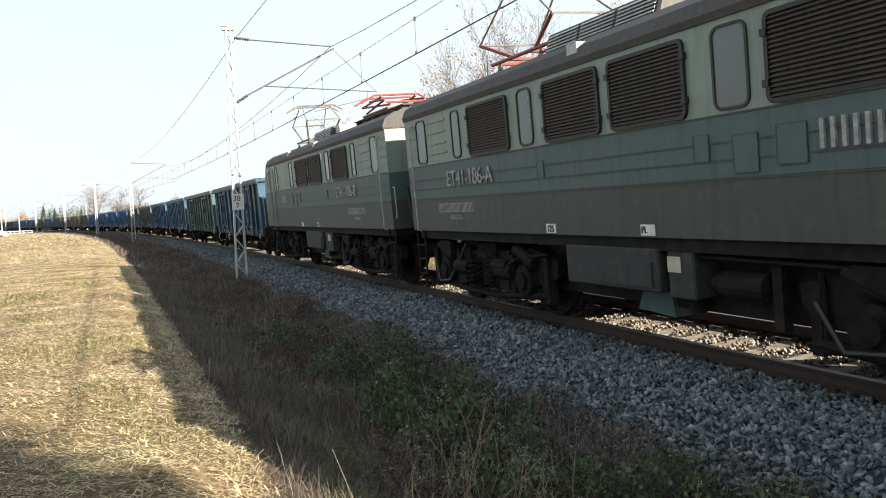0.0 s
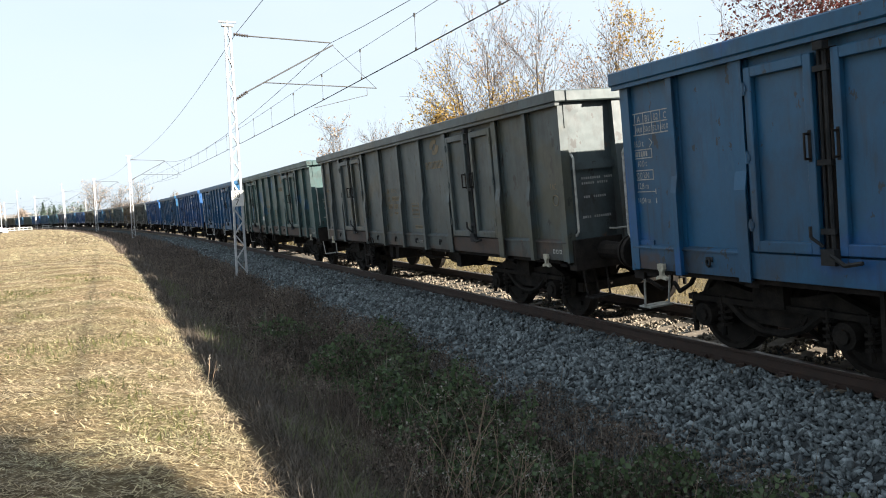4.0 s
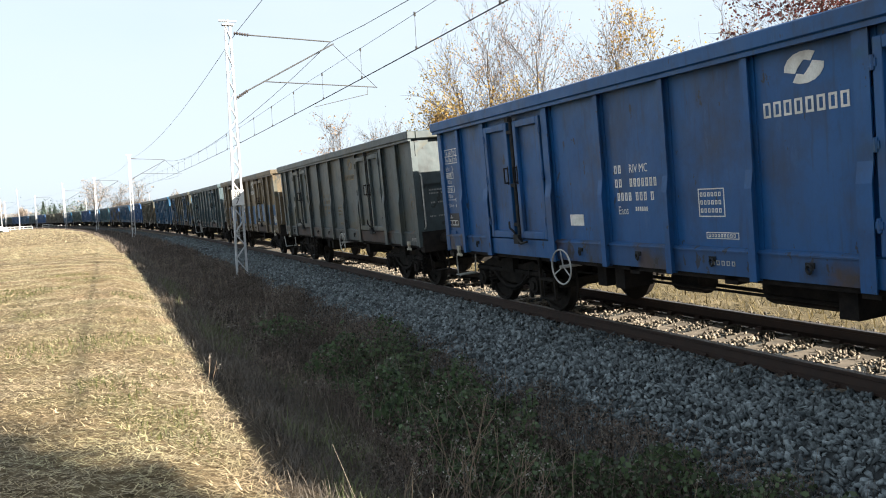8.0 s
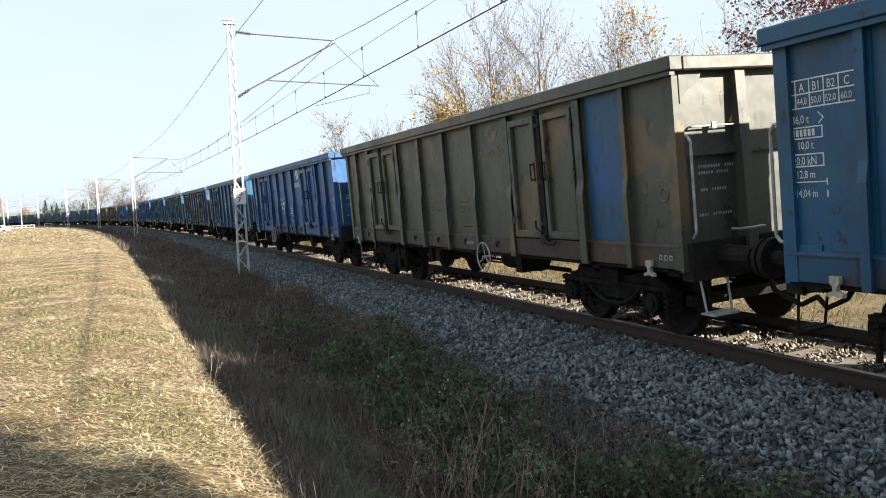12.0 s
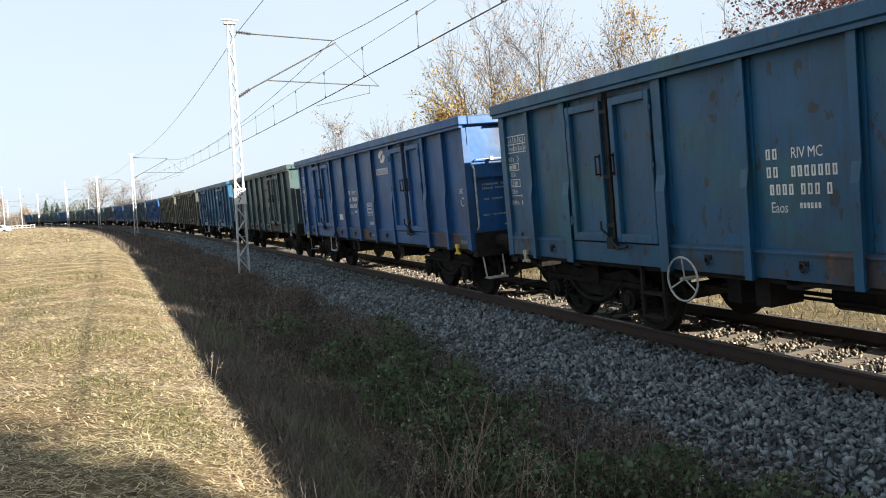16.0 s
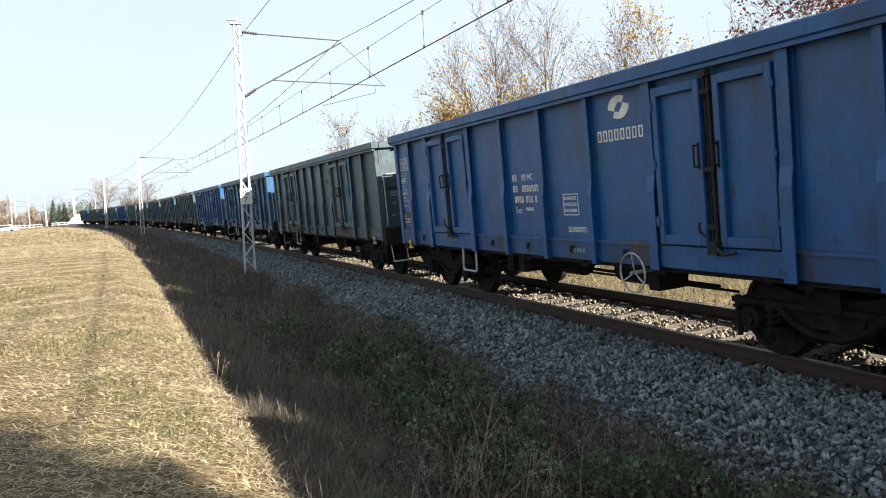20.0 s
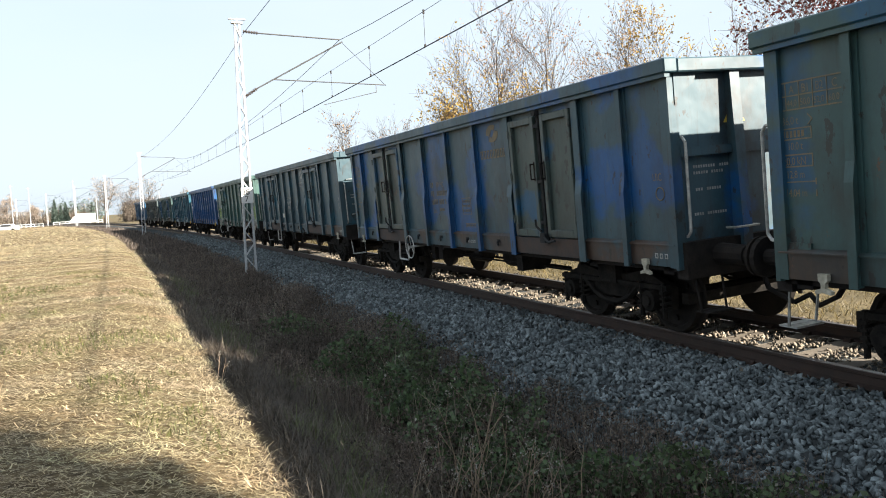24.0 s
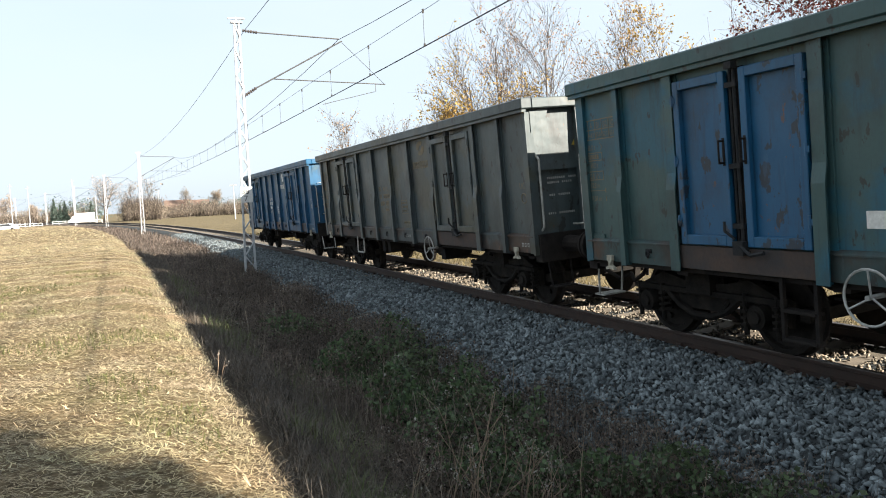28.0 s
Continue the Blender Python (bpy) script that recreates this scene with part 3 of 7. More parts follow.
def w_eye(bm, x):
    """A small welded lashing eye on the sill."""
    ring(bm, (x, 1.445, 1.09), (0.3, 1, 0), 0.04, 0.012, 10, 4)
    box(bm, x - 0.05, x + 0.05, 1.42, 1.432, 1.1, 1.15)


def w_under(bm):
    box(bm, -6.2, 6.2, -0.3, 0.3, 0.78, 1.0)
    for x in (-6.05, -4.5, -2.4, -0.8, 0.8, 2.4, 4.5, 6.05):
        box(bm, x - 0.09, x + 0.09, -1.36, 1.36, 0.86, 1.0)
    for s in (-1, 1):
        a, b = sorted((s * 1.12, s * 1.36))
        box(bm, -6.27, 6.27, a, b, 0.9, 0.98)
    for e in (-1, 1):
        a, b = sorted((e * 6.2, e * 6.38))
        box(bm, a, b, -1.36, 1.36, 0.82, 1.24)


def w_floor(bm):
    box(bm, -6.23, 6.23, -1.35, 1.35, 1.0, 1.1)


def w_tank(bm):
    rod(bm, (-1.7, 0.55, 0.72), (-0.6, 0.55, 0.72), 0.2, 12)
    rod(bm, (0.5, 0.5, 0.68), (1.0, 0.5, 0.68), 0.16, 12)
    for y in (0.75,):
        rod(bm, (-3.0, y, 0.62), (3.0, y, 0.66), 0.018, 5)
    rod(bm, (-2.2, 0.3, 0.55), (2.2, 0.25, 0.6), 0.025, 5)
    for x in (-2.0, 1.4, 1.8):
        box(bm, x - 0.1, x + 0.1, 0.7, 1.15, 0.6, 0.86)


def w_frame(bm, sign):
    """Cast side frame of a bogie with axle boxes, springs and a sagging middle."""
    y0, y1 = sorted((sign * 0.97, sign * 1.07))
    prism(bm, [(-1.22, 0.62), (-1.2, 0.36), (-0.95, 0.3), (-0.66, 0.4), (-0.52, 0.6), (-0.34, 0.42), (0.34, 0.42), (0.52, 0.6), (0.66, 0.4), (0.95, 0.3), (1.2, 0.36), (1.22, 0.62), (0.7, 0.82), (0.3, 0.74), (-0.3, 0.74), (-0.7, 0.82)], "y", y0, y1)
    for x in (-0.9, 0.9):
        rod(bm, (x, sign * 1.0, 0.46), (x, sign * 1.2, 0.46), 0.13, 10)
        rod(bm, (x, sign * 1.2, 0.46), (x, sign * 1.23, 0.46), 0.07, 8)
        for dx in (-0.22, 0.22):
            coil(bm, x + dx, sign * 1.08, 0.34, 0.62, 0.075, 0.022, 4, 6)


def w_rigging(bm, sign):
    """Brake hangers, links and a bowed tie bar on the outer face of a bogie."""
    y = sign * 1.1
    path_rod(bm, [(-0.62, y, 0.62), (-0.4, y, 0.45), (-0.15, y, 0.36), (0.15, y, 0.36), (0.4, y, 0.45), (0.62, y, 0.62)], 0.04, 6)
    for x in (-0.42, 0.42):
        path_rod(bm, [(x, sign * 0.9, 0.78), (x + 0.06, y, 0.5), (x, sign * 0.85, 0.26)], 0.028, 5)
        box(bm, x - 0.1, x + 0.1, *sorted((sign * 0.72, sign * 0.86)), 0.22, 0.52)
    for x in (-1.12, -0.68, 0.68, 1.12):
        rod(bm, (x, sign * 1.12, 0.24), (x, sign * 1.12, 0.68), 0.03, 6)
    box(bm, -0.2, 0.2, *sorted((sign * 1.04, sign * 1.16)), 0.62, 0.86)
    box(bm, -1.2, 1.2, *sorted((sign * 1.06, sign * 1.14)), 0.6, 0.66)


def w_bolster(bm):
    box(bm, -0.25, 0.25, -1.0, 1.0, 0.6, 0.8)
    for x in (-1.3, 1.3):
        box(bm, x - 0.06, x + 0.06, -0.95, 0.95, 0.42, 0.55)
    for x in (-0.42, 0.42):
        for y in (-0.75, 0.75):
            box(bm, x - 0.05, x + 0.05, y - 0.05, y + 0.05, 0.3, 0.75)


def w_wheels(bm, r=0.46):
    rod(bm, (0, -1.1, 0), (0, 1.1, 0), 0.08, 10)
    for s in (-1, 1):
        prof = [(0.68, 0.12), (0.68, r + 0.03), (0.705, r + 0.03), (0.725, r), (0.81, r - 0.004), (0.815, r - 0.06), (0.775, r - 0.08), (0.76, 0.18), (0.83, 0.14), (0.83, 0.08)]
        k = 20
        rows = [[bm.verts.new((rr * math.cos(2 * math.pi * i / k), s * yy, rr * math.sin(2 * math.pi * i / k))) for yy, rr in prof] for i in range(k)]
        for i in range(k):
            for j in range(len(prof) - 1):
                bm.faces.new((rows[i][j], rows[i][j + 1], rows[(i + 1) % k][j + 1], rows[(i + 1) % k][j]))
        for a in range(3):
            t = a * 2.1
            rod(bm, (0.28 * math.cos(t), s * 0.77, 0.28 * math.sin(t)), (0.28 * math.cos(t), s * 0.8, 0.28 * math.sin(t)), 0.04, 8)


def w_buffer(bm, e, y):
    rod(bm, (e * 6.38, y, 1.06), (e * 6.8, y, 1.06), 0.13, 12, 0.115)
    rod(bm, (e * 6.8, y, 1.06), (e * 6.95, y, 1.06), 0.09, 10)
    rod(bm, (e * 6.95, y, 1.06), (e * 7.0, y, 1.06), 0.215, 18, 0.225)


def w_coupling(bm, e):
    box(bm, min(e * 6.38, e * 6.85), max(e * 6.38, e * 6.85), -0.06, 0.06, 0.98, 1.1)
    for y in (-0.09, 0.09):
        rod(bm, (e * 6.75, y, 1.02), (e * 7.02, y, 0.86), 0.025, 6)


def w_hose(bm, e):
    pts = [(e * 6.4, 0.32, 0.86), (e * 6.55, 0.36, 0.6), (e * 6.85, 0.3, 0.46), (e * 7.02, 0.24, 0.56)]
    path_rod(bm, pts, 0.03, 6)


def w_brakewheel(bm):
    ring(bm, (0, 1.53, 0.88), (0, 1, 0), 0.24, 0.0125, 22, 5)
    for k in range(3):
        t = math.pi / 2 + k * 2.094
        rod(bm, (0, 1.5, 0.88), (0.24 * math.cos(t), 1.53, 0.88 + 0.24 * math.sin(t)), 0.0095, 5)
    rod(bm, (0, 1.2, 0.88), (0, 1.55, 0.88), 0.025, 6)


def w_step(bm, x):
    for dx in (-0.2, 0.2):
        box(bm, x + dx - 0.02, x + dx + 0.02, 1.36, 1.4, 0.33, 0.97)
    for z in (0.34, 0.62):
        box(bm, x - 0.2, x + 0.2, 1.3, 1.42, z, z + 0.03)


def w_loop(bm, x):
    path_rod(bm, [(x - 0.27, 1.43, 1.0), (x - 0.28, 1.45, 0.6), (x - 0.25, 1.45, 0.57), (x + 0.25, 1.45, 0.57), (x + 0.28, 1.45, 0.6), (x + 0.28, 1.43, 1.0)], 0.02, 6)


def w_rail(bm, e):
    o = 6.54 if e > 0 else 6.38
    path_rod(bm, [(e * 6.26, 1.28, 2.42), (e * (o - 0.05), 1.28, 2.42), (e * o, 1.28, 2.36), (e * o, 1.28, 1.36), (e * (o - 0.05), 1.28, 1.3), (e * 6.26, 1.28, 1.3)], 0.017, 6)


def w_rail_low(bm, e):
    path_rod(bm, [(e * 6.36, 0.75, 1.35), (e * 6.5, 0.75, 1.35), (e * 6.5, 0.4, 1.35), (e * 6.36, 0.4, 1.35)], 0.014, 5)


def w_end_bar(bm, e):
    """A straight hand bar across the upper end wall, on a middle bracket."""
    x = e * (BODY + 0.06)
    rod(bm, (x, 1.2, 2.52), (x, 0.6, 2.52), 0.01, 6)
    for y in (1.2, 0.9, 0.6):
        rod(bm, (e * BODY, y, 2.52), (x, y, 2.52), 0.012, 5)
    box(bm, min(x, x + e * 0.02), max(x, x + e * 0.02), 0.87, 0.93, 2.48, 2.56)


def w_grip(bm, e):
    """A bent-bar shunter's step with a small plate."""
    path_rod(bm, [(e * 6.33, 1.25, 0.95), (e * 6.4, 1.22, 0.44), (e * 6.4, 0.86, 0.44), (e * 6.33, 0.85, 0.95)], 0.015, 5)
    box(bm, min(e * 6.3, e * 6.52), max(e * 6.3, e * 6.52), 0.86, 1.22, 0.425, 0.445)


def w_hook(bm, x):
    prism(bm, [(x - 0.05, 1.04), (x + 0.05, 1.04), (x + 0.05, 0.98), (x + 0.022, 0.95), (x + 0.022, 0.91), (x + 0.085, 0.885), (x + 0.085, 0.855), (x, 0.87), (x - 0.085, 0.855), (x - 0.085, 0.885), (x - 0.022, 0.91), (x - 0.022, 0.95), (x - 0.05, 0.98)], "y", 1.43, 1.475)


def bars(bm, rows, y=1.381):
    """Plain bars standing for small characters: (x of the first, z, height, total width, count)."""
    for x, z, h, w, k in rows:
        p = w / k
        t = min(0.016, h * 0.2)
        for i in range(k):
            a = x - p * i
            box(bm, a - t, a, y, y + 0.003, z, z + h)
            box(bm, a - p * 0.62, a - p * 0.62 + t, y, y + 0.003, z, z + h)
            for e in (0.0, h - t):
                box(bm, a - p * 0.62 + t, a - t, y, y + 0.003, z + e, z + e + t)


def words(bm, rows, y=1.383):
    """Flat letters read from the camera's side: (text, x of the first letter, z, height)."""
    for text, x, z, h in rows:
        cu = bpy.data.curves.new("letters", "FONT")
        cu.body, cu.size, cu.resolution_u, cu.space_character = text, h / 0.7, 2, 0.95
        tmp = bpy.data.objects.new("letters", cu)
        me = bpy.data.meshes.new_from_object(tmp)
        bpy.data.objects.remove(tmp)
        vs = [bm.verts.new((x - v.co.x * 0.8, y, z + v.co.y)) for v in me.vertices]
        for p in me.polygons:
            bm.faces.new([vs[i] for i in p.vertices])
        bpy.data.meshes.remove(me)


def outline(bm, x0, x1, z0, z1, t=0.012, y=1.381):
    for a in ((x0, x1, z0, z0 + t), (x0, x1, z1 - t, z1), (x0, x0 + t, z0 + t, z1 - t), (x1 - t, x1, z0 + t, z1 - t)):
        box(bm, a[0], a[1], y, y + 0.003, a[2], a[3])


def w_logo(bm):
    """Two curved wings turned round an open diamond."""
    x, z, y0, y1 = -1.86, 2.89, 1.381, 1.385
    for e in (1, -1):
        outer = [(0.215 * math.cos(t), 0.145 * math.sin(t)) for t in (3.25, 2.9, 2.5, 2.1, 1.7, 1.3, 0.95)]
        inner = [(0.075, 0.045), (0.0, 0.066), (-0.066, 0.0), (-0.095, -0.045)]
        prism(bm, [(x - e * u, z + e * v) for u, v in outer + inner], "y", y0, y1)


def w_name(bm):
    """Eight plain upright shapes in place of the company's name."""
    for i in range(8):
        a = -1.38 - i * 0.12
        box(bm, a - 0.022, a, 1.381, 1.385, 2.49, 2.63)
        box(bm, a - 0.085, a - 0.063, 1.381, 1.385, 2.49, 2.63)
        for z in (2.49, 2.608):
            box(bm, a - 0.063, a - 0.022, 1.381, 1.385, z, z + 0.022)


def w_number(bm):
    words(bm, [("RIV MC", 0.74, 2.09, 0.1), ("Eaos", 1.0, 1.59, 0.1)])
    bars(bm, [(1.03, 2.09, 0.1, 0.16, 2), (1.03, 1.92, 0.1, 0.16, 2), (0.74, 1.92, 0.1, 0.52, 7), (1.0, 1.755, 0.1, 0.3, 4), (0.64, 1.755, 0.1, 0.23, 3), (0.36, 1.755, 0.1, 0.08, 1), (0.66, 1.63, 0.05, 0.24, 6)])


def w_table(bm):
    outline(bm, -0.8, -0.42, 1.56, 1.86, 0.012)
    bars(bm, [(-0.45, 1.775, 0.045, 0.32, 6), (-0.45, 1.69, 0.045, 0.32, 6), (-0.45, 1.605, 0.045, 0.32, 6)])
    outline(bm, -0.97, -0.51, 1.33, 1.4, 0.009)
    bars(bm, [(-0.54, 1.348, 0.034, 0.4, 9)])


def w_loads(bm):
    """Load table, length marks and framed weights."""
    outline(bm, 5.5, 6.28, 2.52, 2.78)
    box(bm, 5.512, 6.268, 1.381, 1.384, 2.645, 2.657)
    for x in (5.68, 5.83, 5.98, 6.13):
        box(bm, x - 0.005, x + 0.005, 1.381, 1.384, 2.532, 2.768)
    words(bm, [("A", 6.09, 2.67, 0.075), ("B1", 5.95, 2.67, 0.075), ("B2", 5.8, 2.67, 0.075), ("C", 5.63, 2.67, 0.075), ("S", 6.23, 2.55, 0.075),
               ("44,0", 6.12, 2.555, 0.06), ("50,0", 5.97, 2.555, 0.06), ("52,0", 5.82, 2.555, 0.06), ("60,0", 5.665, 2.555, 0.06),
               ("36,0 t", 6.19, 2.39, 0.075), ("10,0 t", 6.14, 2.16, 0.07), ("20,0 kN", 6.2, 2.02, 0.075), ("12,8 m", 6.17, 1.9, 0.07), ("14,04 m", 6.19, 1.73, 0.07)])
    bars(bm, [(6.19, 2.275, 0.06, 0.26, 6)])
    outline(bm, 5.86, 6.24, 2.25, 2.36)
    outline(bm, 5.86, 6.23, 2.0, 2.12)
    for z, k in ((1.865, 0.03), (1.76, 0.03)):
        box(bm, 5.84, 6.22, 1.381, 1.384, z - 0.005, z + 0.005) if z > 1.8 else None
        for x in (5.84, 6.22):
            box(bm, x - 0.006, x + 0.006, 1.381, 1.384, z - k, z + k)
    prism(bm, [(6.26, 2.425), (6.2, 2.48), (6.2, 2.468), (6.245, 2.425), (6.2, 2.382), (6.2, 2.37)], "y", 1.381, 1.384)
    prism(bm, [(5.84, 2.425), (5.9, 2.48), (5.9, 2.468), (5.855, 2.425), (5.9, 2.382), (5.9, 2.37)], "y", 1.381, 1.384)


def w_panel(bm):
    box(bm, 5.76, 6.26, 1.381, 1.384, 1.36, 1.62)


def w_panel_mark(bm):
    outline(bm, 5.82, 6.2, 1.4, 1.49, 0.012, 1.385)
    for x in (5.94, 6.07):
        box(bm, x - 0.005, x + 0.005, 1.385, 1.388, 1.412, 1.478)
    box(bm, 6.09, 6.1, 1.385, 1.388, 1.54, 1.59)
    box(bm, 6.03, 6.16, 1.385, 1.388, 1.53, 1.54)


def w_uic(bm):
    words(bm, [("UIC", -5.9, 1.95, 0.09)])
    ring(bm, (-6.02, 1.383, 1.8), (0, 1, 0), 0.075, 0.008, 14, 4)


def w_endmarks(bm):
    """Short lines of plain bars on the end wall that meets the camera."""
    for z, words_at in ((2.06, ((1.1, 9), (0.72, 4))), (1.99, ((1.1, 6), (0.84, 5))), (1.8, ((1.08, 3), (0.92, 6))), (1.52, ((1.12, 4), (0.93, 8)))):
        for y0, k in words_at:
            for i in range(k):
                y = y0 - i * 0.036
                box(bm, -6.274, -6.271, y - 0.022, y, z, z + 0.032)


def w_sills(bm):
    bars(bm, [(-0.6, 1.06, 0.05, 0.36, 5), (-3.3, 1.05, 0.05, 0.3, 4), (3.9, 1.05, 0.05, 0.3, 4), (-5.9, 1.05, 0.06, 0.26, 3)], 1.421)


def w_white_card(bm):
    box(bm, 1.78, 2.1, 1.381, 1.386, 1.44, 1.59)


def w_tri(bm):
    prism(bm, [(0.3, 2.55), (0.62, 2.55), (0.46, 2.82)], "x", -6.276, -6.272)


def w_hatch(bm):
    box(bm, 4.85, 5.55, 1.4, 1.43, 1.22, 2.12)
    for a in ((4.85, 4.93, 1.22, 2.12), (5.47, 5.55, 1.22, 2.12), (4.93, 5.47, 2.02, 2.12), (4.93, 5.47, 1.22, 1.32)):
        box(bm, a[0], a[1], 1.43, 1.46, a[2], a[3])
    rod(bm, (4.8, 1.47, 2.16), (5.6, 1.47, 2.16), 0.025, 6)


def w_cable(bm):
    box(bm, 5.92, 6.2, 1.381, 1.40, 1.06, 1.3)


def w_letter(bm):
    """A block zigzag of white paint with dark dots, about a metre high."""
    x, z, y0, y1 = -1.72, 1.25, 1.381, 1.385
    for a, b in ((x - 0.42, x + 0.3),):
        box(bm, a, b, y0, y1, z + 0.66, z + 0.88)
        box(bm, a, b, y0, y1, z, z + 0.22)
    prism(bm, [(x + 0.3, z + 0.22), (x + 0.02, z + 0.22), (x - 0.42, z + 0.66), (x - 0.14, z + 0.66)], "y", y0, y1)


def w_dots(bm):
    for i in range(4):
        for z in (1.36, 2.02):
            rod(bm, (-1.5 - i * 0.18, 1.385, z), (-1.5 - i * 0.18, 1.388, z), 0.04, 8)


def w_scrawl(bm):
    rng = random.Random(4)
    for i in range(4):
        x = -5.8 - 0.13 * i + 0.1
        z = 1.35 + 0.08 * rng.random()
        pts = [(x + 0.07 * math.cos(k * 0.9 + i), 1.386, z + 0.16 * math.sin(k * 0.9) + 0.02 * k) for k in range(9)]
        path_rod(bm, pts, 0.011, 4)


def w_tag(bm, loops):
    """Swollen sprayed outlines side by side, each with a counter and short inner strokes."""
    for i, (x, w) in enumerate(loops):
        k = 26
        for grow_by, rad in ((1.0, 0.013), (0.42, 0.009)):
            pts = []
            for a in range(k + 1):
                t = 2 * math.pi * a / k
                r = grow_by * (1 + 0.1 * math.cos((2 + i % 3) * t + i * 1.3))
                pts.append((x + 0.5 * w * r * math.cos(t) + 0.04 * math.sin(t), 1.386, 1.6 + 0.3 * r * math.sin(t)))
            path_rod(bm, pts, rad, 4)
        path_rod(bm, [(x + 0.1, 1.386, 1.36), (x + 0.03, 1.386, 1.5), (x - 0.1, 1.386, 1.42 + 0.05 * (i % 2))], 0.009, 4)
        path_rod(bm, [(x + 0.12, 1.386, 1.8), (x - 0.02, 1.386, 1.88 - 0.06 * (i % 2)), (x - 0.13, 1.386, 1.78)], 0.009, 4)


SHAPES = {}


def shape(key, fn, *a, bevel=0.0, smooth=False):
    if key not in SHAPES:
        SHAPES[key] = mesh_of(key.split(":")[0], finish(bms(fn, *a), bevel), smooth)
    return SHAPES[key]


def axle_rows(first, start):
    """Turn of a wheelset while it rolls past, and rest before and after."""
    rows, k = [], 0
    t0 = max(0.0, min(27.0, time_at(start - 30)))
    t1 = max(t0 + 0.2, min(28.0, time_at(start + 3)))
    f0, f1 = frame(t0), frame(t1)
    base = train_run(t0)
    if f0 > 1:
        rows.append((0.0, first))
    for f in range(f0, f1 + 1):
        t = (f - 1) / FPS
        rows.append((t, first @ Matrix.Rotation(-(train_run(t) - base) / 0.46, 4, "Y")))
    if f1 < frame(28.0):
        rows.append((28.0, rows[-1][1]))
    return rows


MOVERS, AXLES = [], []


def build_wagon(n, spec):
    base, patch, amount, rust, doors, wheel_x, wheel_c, marks, band, words = spec
    close = n == 35
    thing = tagged(new("open_wagon"), "high-sided open freight wagon, " + words, "wagon", "wagons of the freight train")
    P = wagon_paint("wagon_paint", n + 1, base, patch, amount, rust)
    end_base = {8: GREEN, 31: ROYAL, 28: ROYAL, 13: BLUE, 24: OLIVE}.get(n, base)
    # heavier dark patches paint in the shade of the gap between wagons
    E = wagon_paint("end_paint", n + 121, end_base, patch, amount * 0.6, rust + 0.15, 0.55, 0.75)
    D = wagon_paint("door_paint", n + 61, doors[0], doors[1], doors[2], rust + 0.3) if doors else P
    S = wagon_paint("sill_paint", n + 181, tuple(v * 0.75 + 0.006 for v in base), (0.075, 0.042, 0.026), 0.5, rust + 0.35, 0.6, 0.7)
    M = {"w": M_white, "y": M_mark, "o": M_ochre}[marks]
    hang("side_wall", shape("side_wall:near", w_side, 1), P, thing)
    hang("side_wall", shape("side_wall:far", w_side, -1), P, thing)
    for e in (-1, 1):
        hang("side_sill", shape("side_sill:%d" % e, w_sill_rail, e), S, thing)
    for e in (-1, 1):
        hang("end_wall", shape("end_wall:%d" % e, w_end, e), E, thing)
        for side in (-1, 1):
            hang("corner_gusset", shape("corner_gusset:%d%d" % (e, side), w_gusset, e, side), P, thing)
        hang("corner_post", shape("corner_post:%d" % e, w_corner, e * BODY), P, thing)
    hang("top_rail", shape("top_rail", w_top, bevel=0.015), P, thing)
    hang("top_lip", shape("top_lip", w_lip), P, thing)
    hang("ledge", shape("ledge", w_ledge), S, thing)
    kind_b = n in TYPE_B
    plain_ends = n == 34
    posts = [-4.45, -2.48, -1.23, 0.0, 1.23, 2.48, 4.45] if plain_ends else [-5.3, -4.2, -3.15, -2.1, -1.05, 0.0, 1.05, 2.1, 3.15, 4.2, 5.65] if close else POSTS_B if kind_b else POSTS
    for x in POSTS:
        hang("side_post", shape("side_post:far%.2f" % x, w_far_post, x), P, thing)
    for x in posts:
        hang("side_post", shape("side_post:%.2f" % x, w_post, x, 0.075 if abs(abs(x) - 3.4) < 1.35 and not close else 0.045), P, thing)
    if plain_ends:
        for a in (-6.2, 4.55):
            hang("end_rib", shape("end_rib:%.2f" % a, lambda bm: box(bm, a, a + 1.65, 1.38, 1.41, 2.08, 2.13)), P, thing)
    if close:
        hang("hatch", shape("hatch", w_hatch), P, thing, "low hinged hatch")
    else:
        for c in (-3.14, 3.21) if kind_b else (-3.465, 3.465):
            for a, b in ((c - 0.87, c - 0.1), (c + 0.1, c + 0.87)):
                d = hang("door_leaf", shape("door_leaf:%.2f" % a, w_leaf, a, b, bevel=0.01), D, thing)
                for z in (1.5, 2.15, 2.8):
                    hang("hinge", shape("hinge:%.2f%.2f" % (a, z), w_hinge, a if a < c - 0.5 else b, z), D, d)
                h = c - 0.145 if a < c - 0.5 else c + 0.145
                hang("door_handle", shape("door_handle:%.2f" % h, w_grab, h), M_steel, d, "dark bent-bar handle")
            hang("door_gap", shape("door_gap:%.2f" % c, w_gap, c), M_steel, thing, "dark strip painted in for the shaded slot between the door leaves")
            hang("lock_bar", shape("lock_bar:%.2f" % c, w_lock, c), M_lock, thing, "dirty lock bar")
            hang("door_sill", shape("door_sill:%.2f" % c, lambda bm, c=c: box(bm, c - 1.0, c + 1.0, 1.42, 1.45, 0.97, 1.22)), P if base[2] > 0.13 else M_sill, thing, "" if base[2] > 0.13 else "rusty sill below the doors")
    if band:
        band_m = wagon_paint("band_paint", n + 80, band, BLUE, 0.2, 0.3)
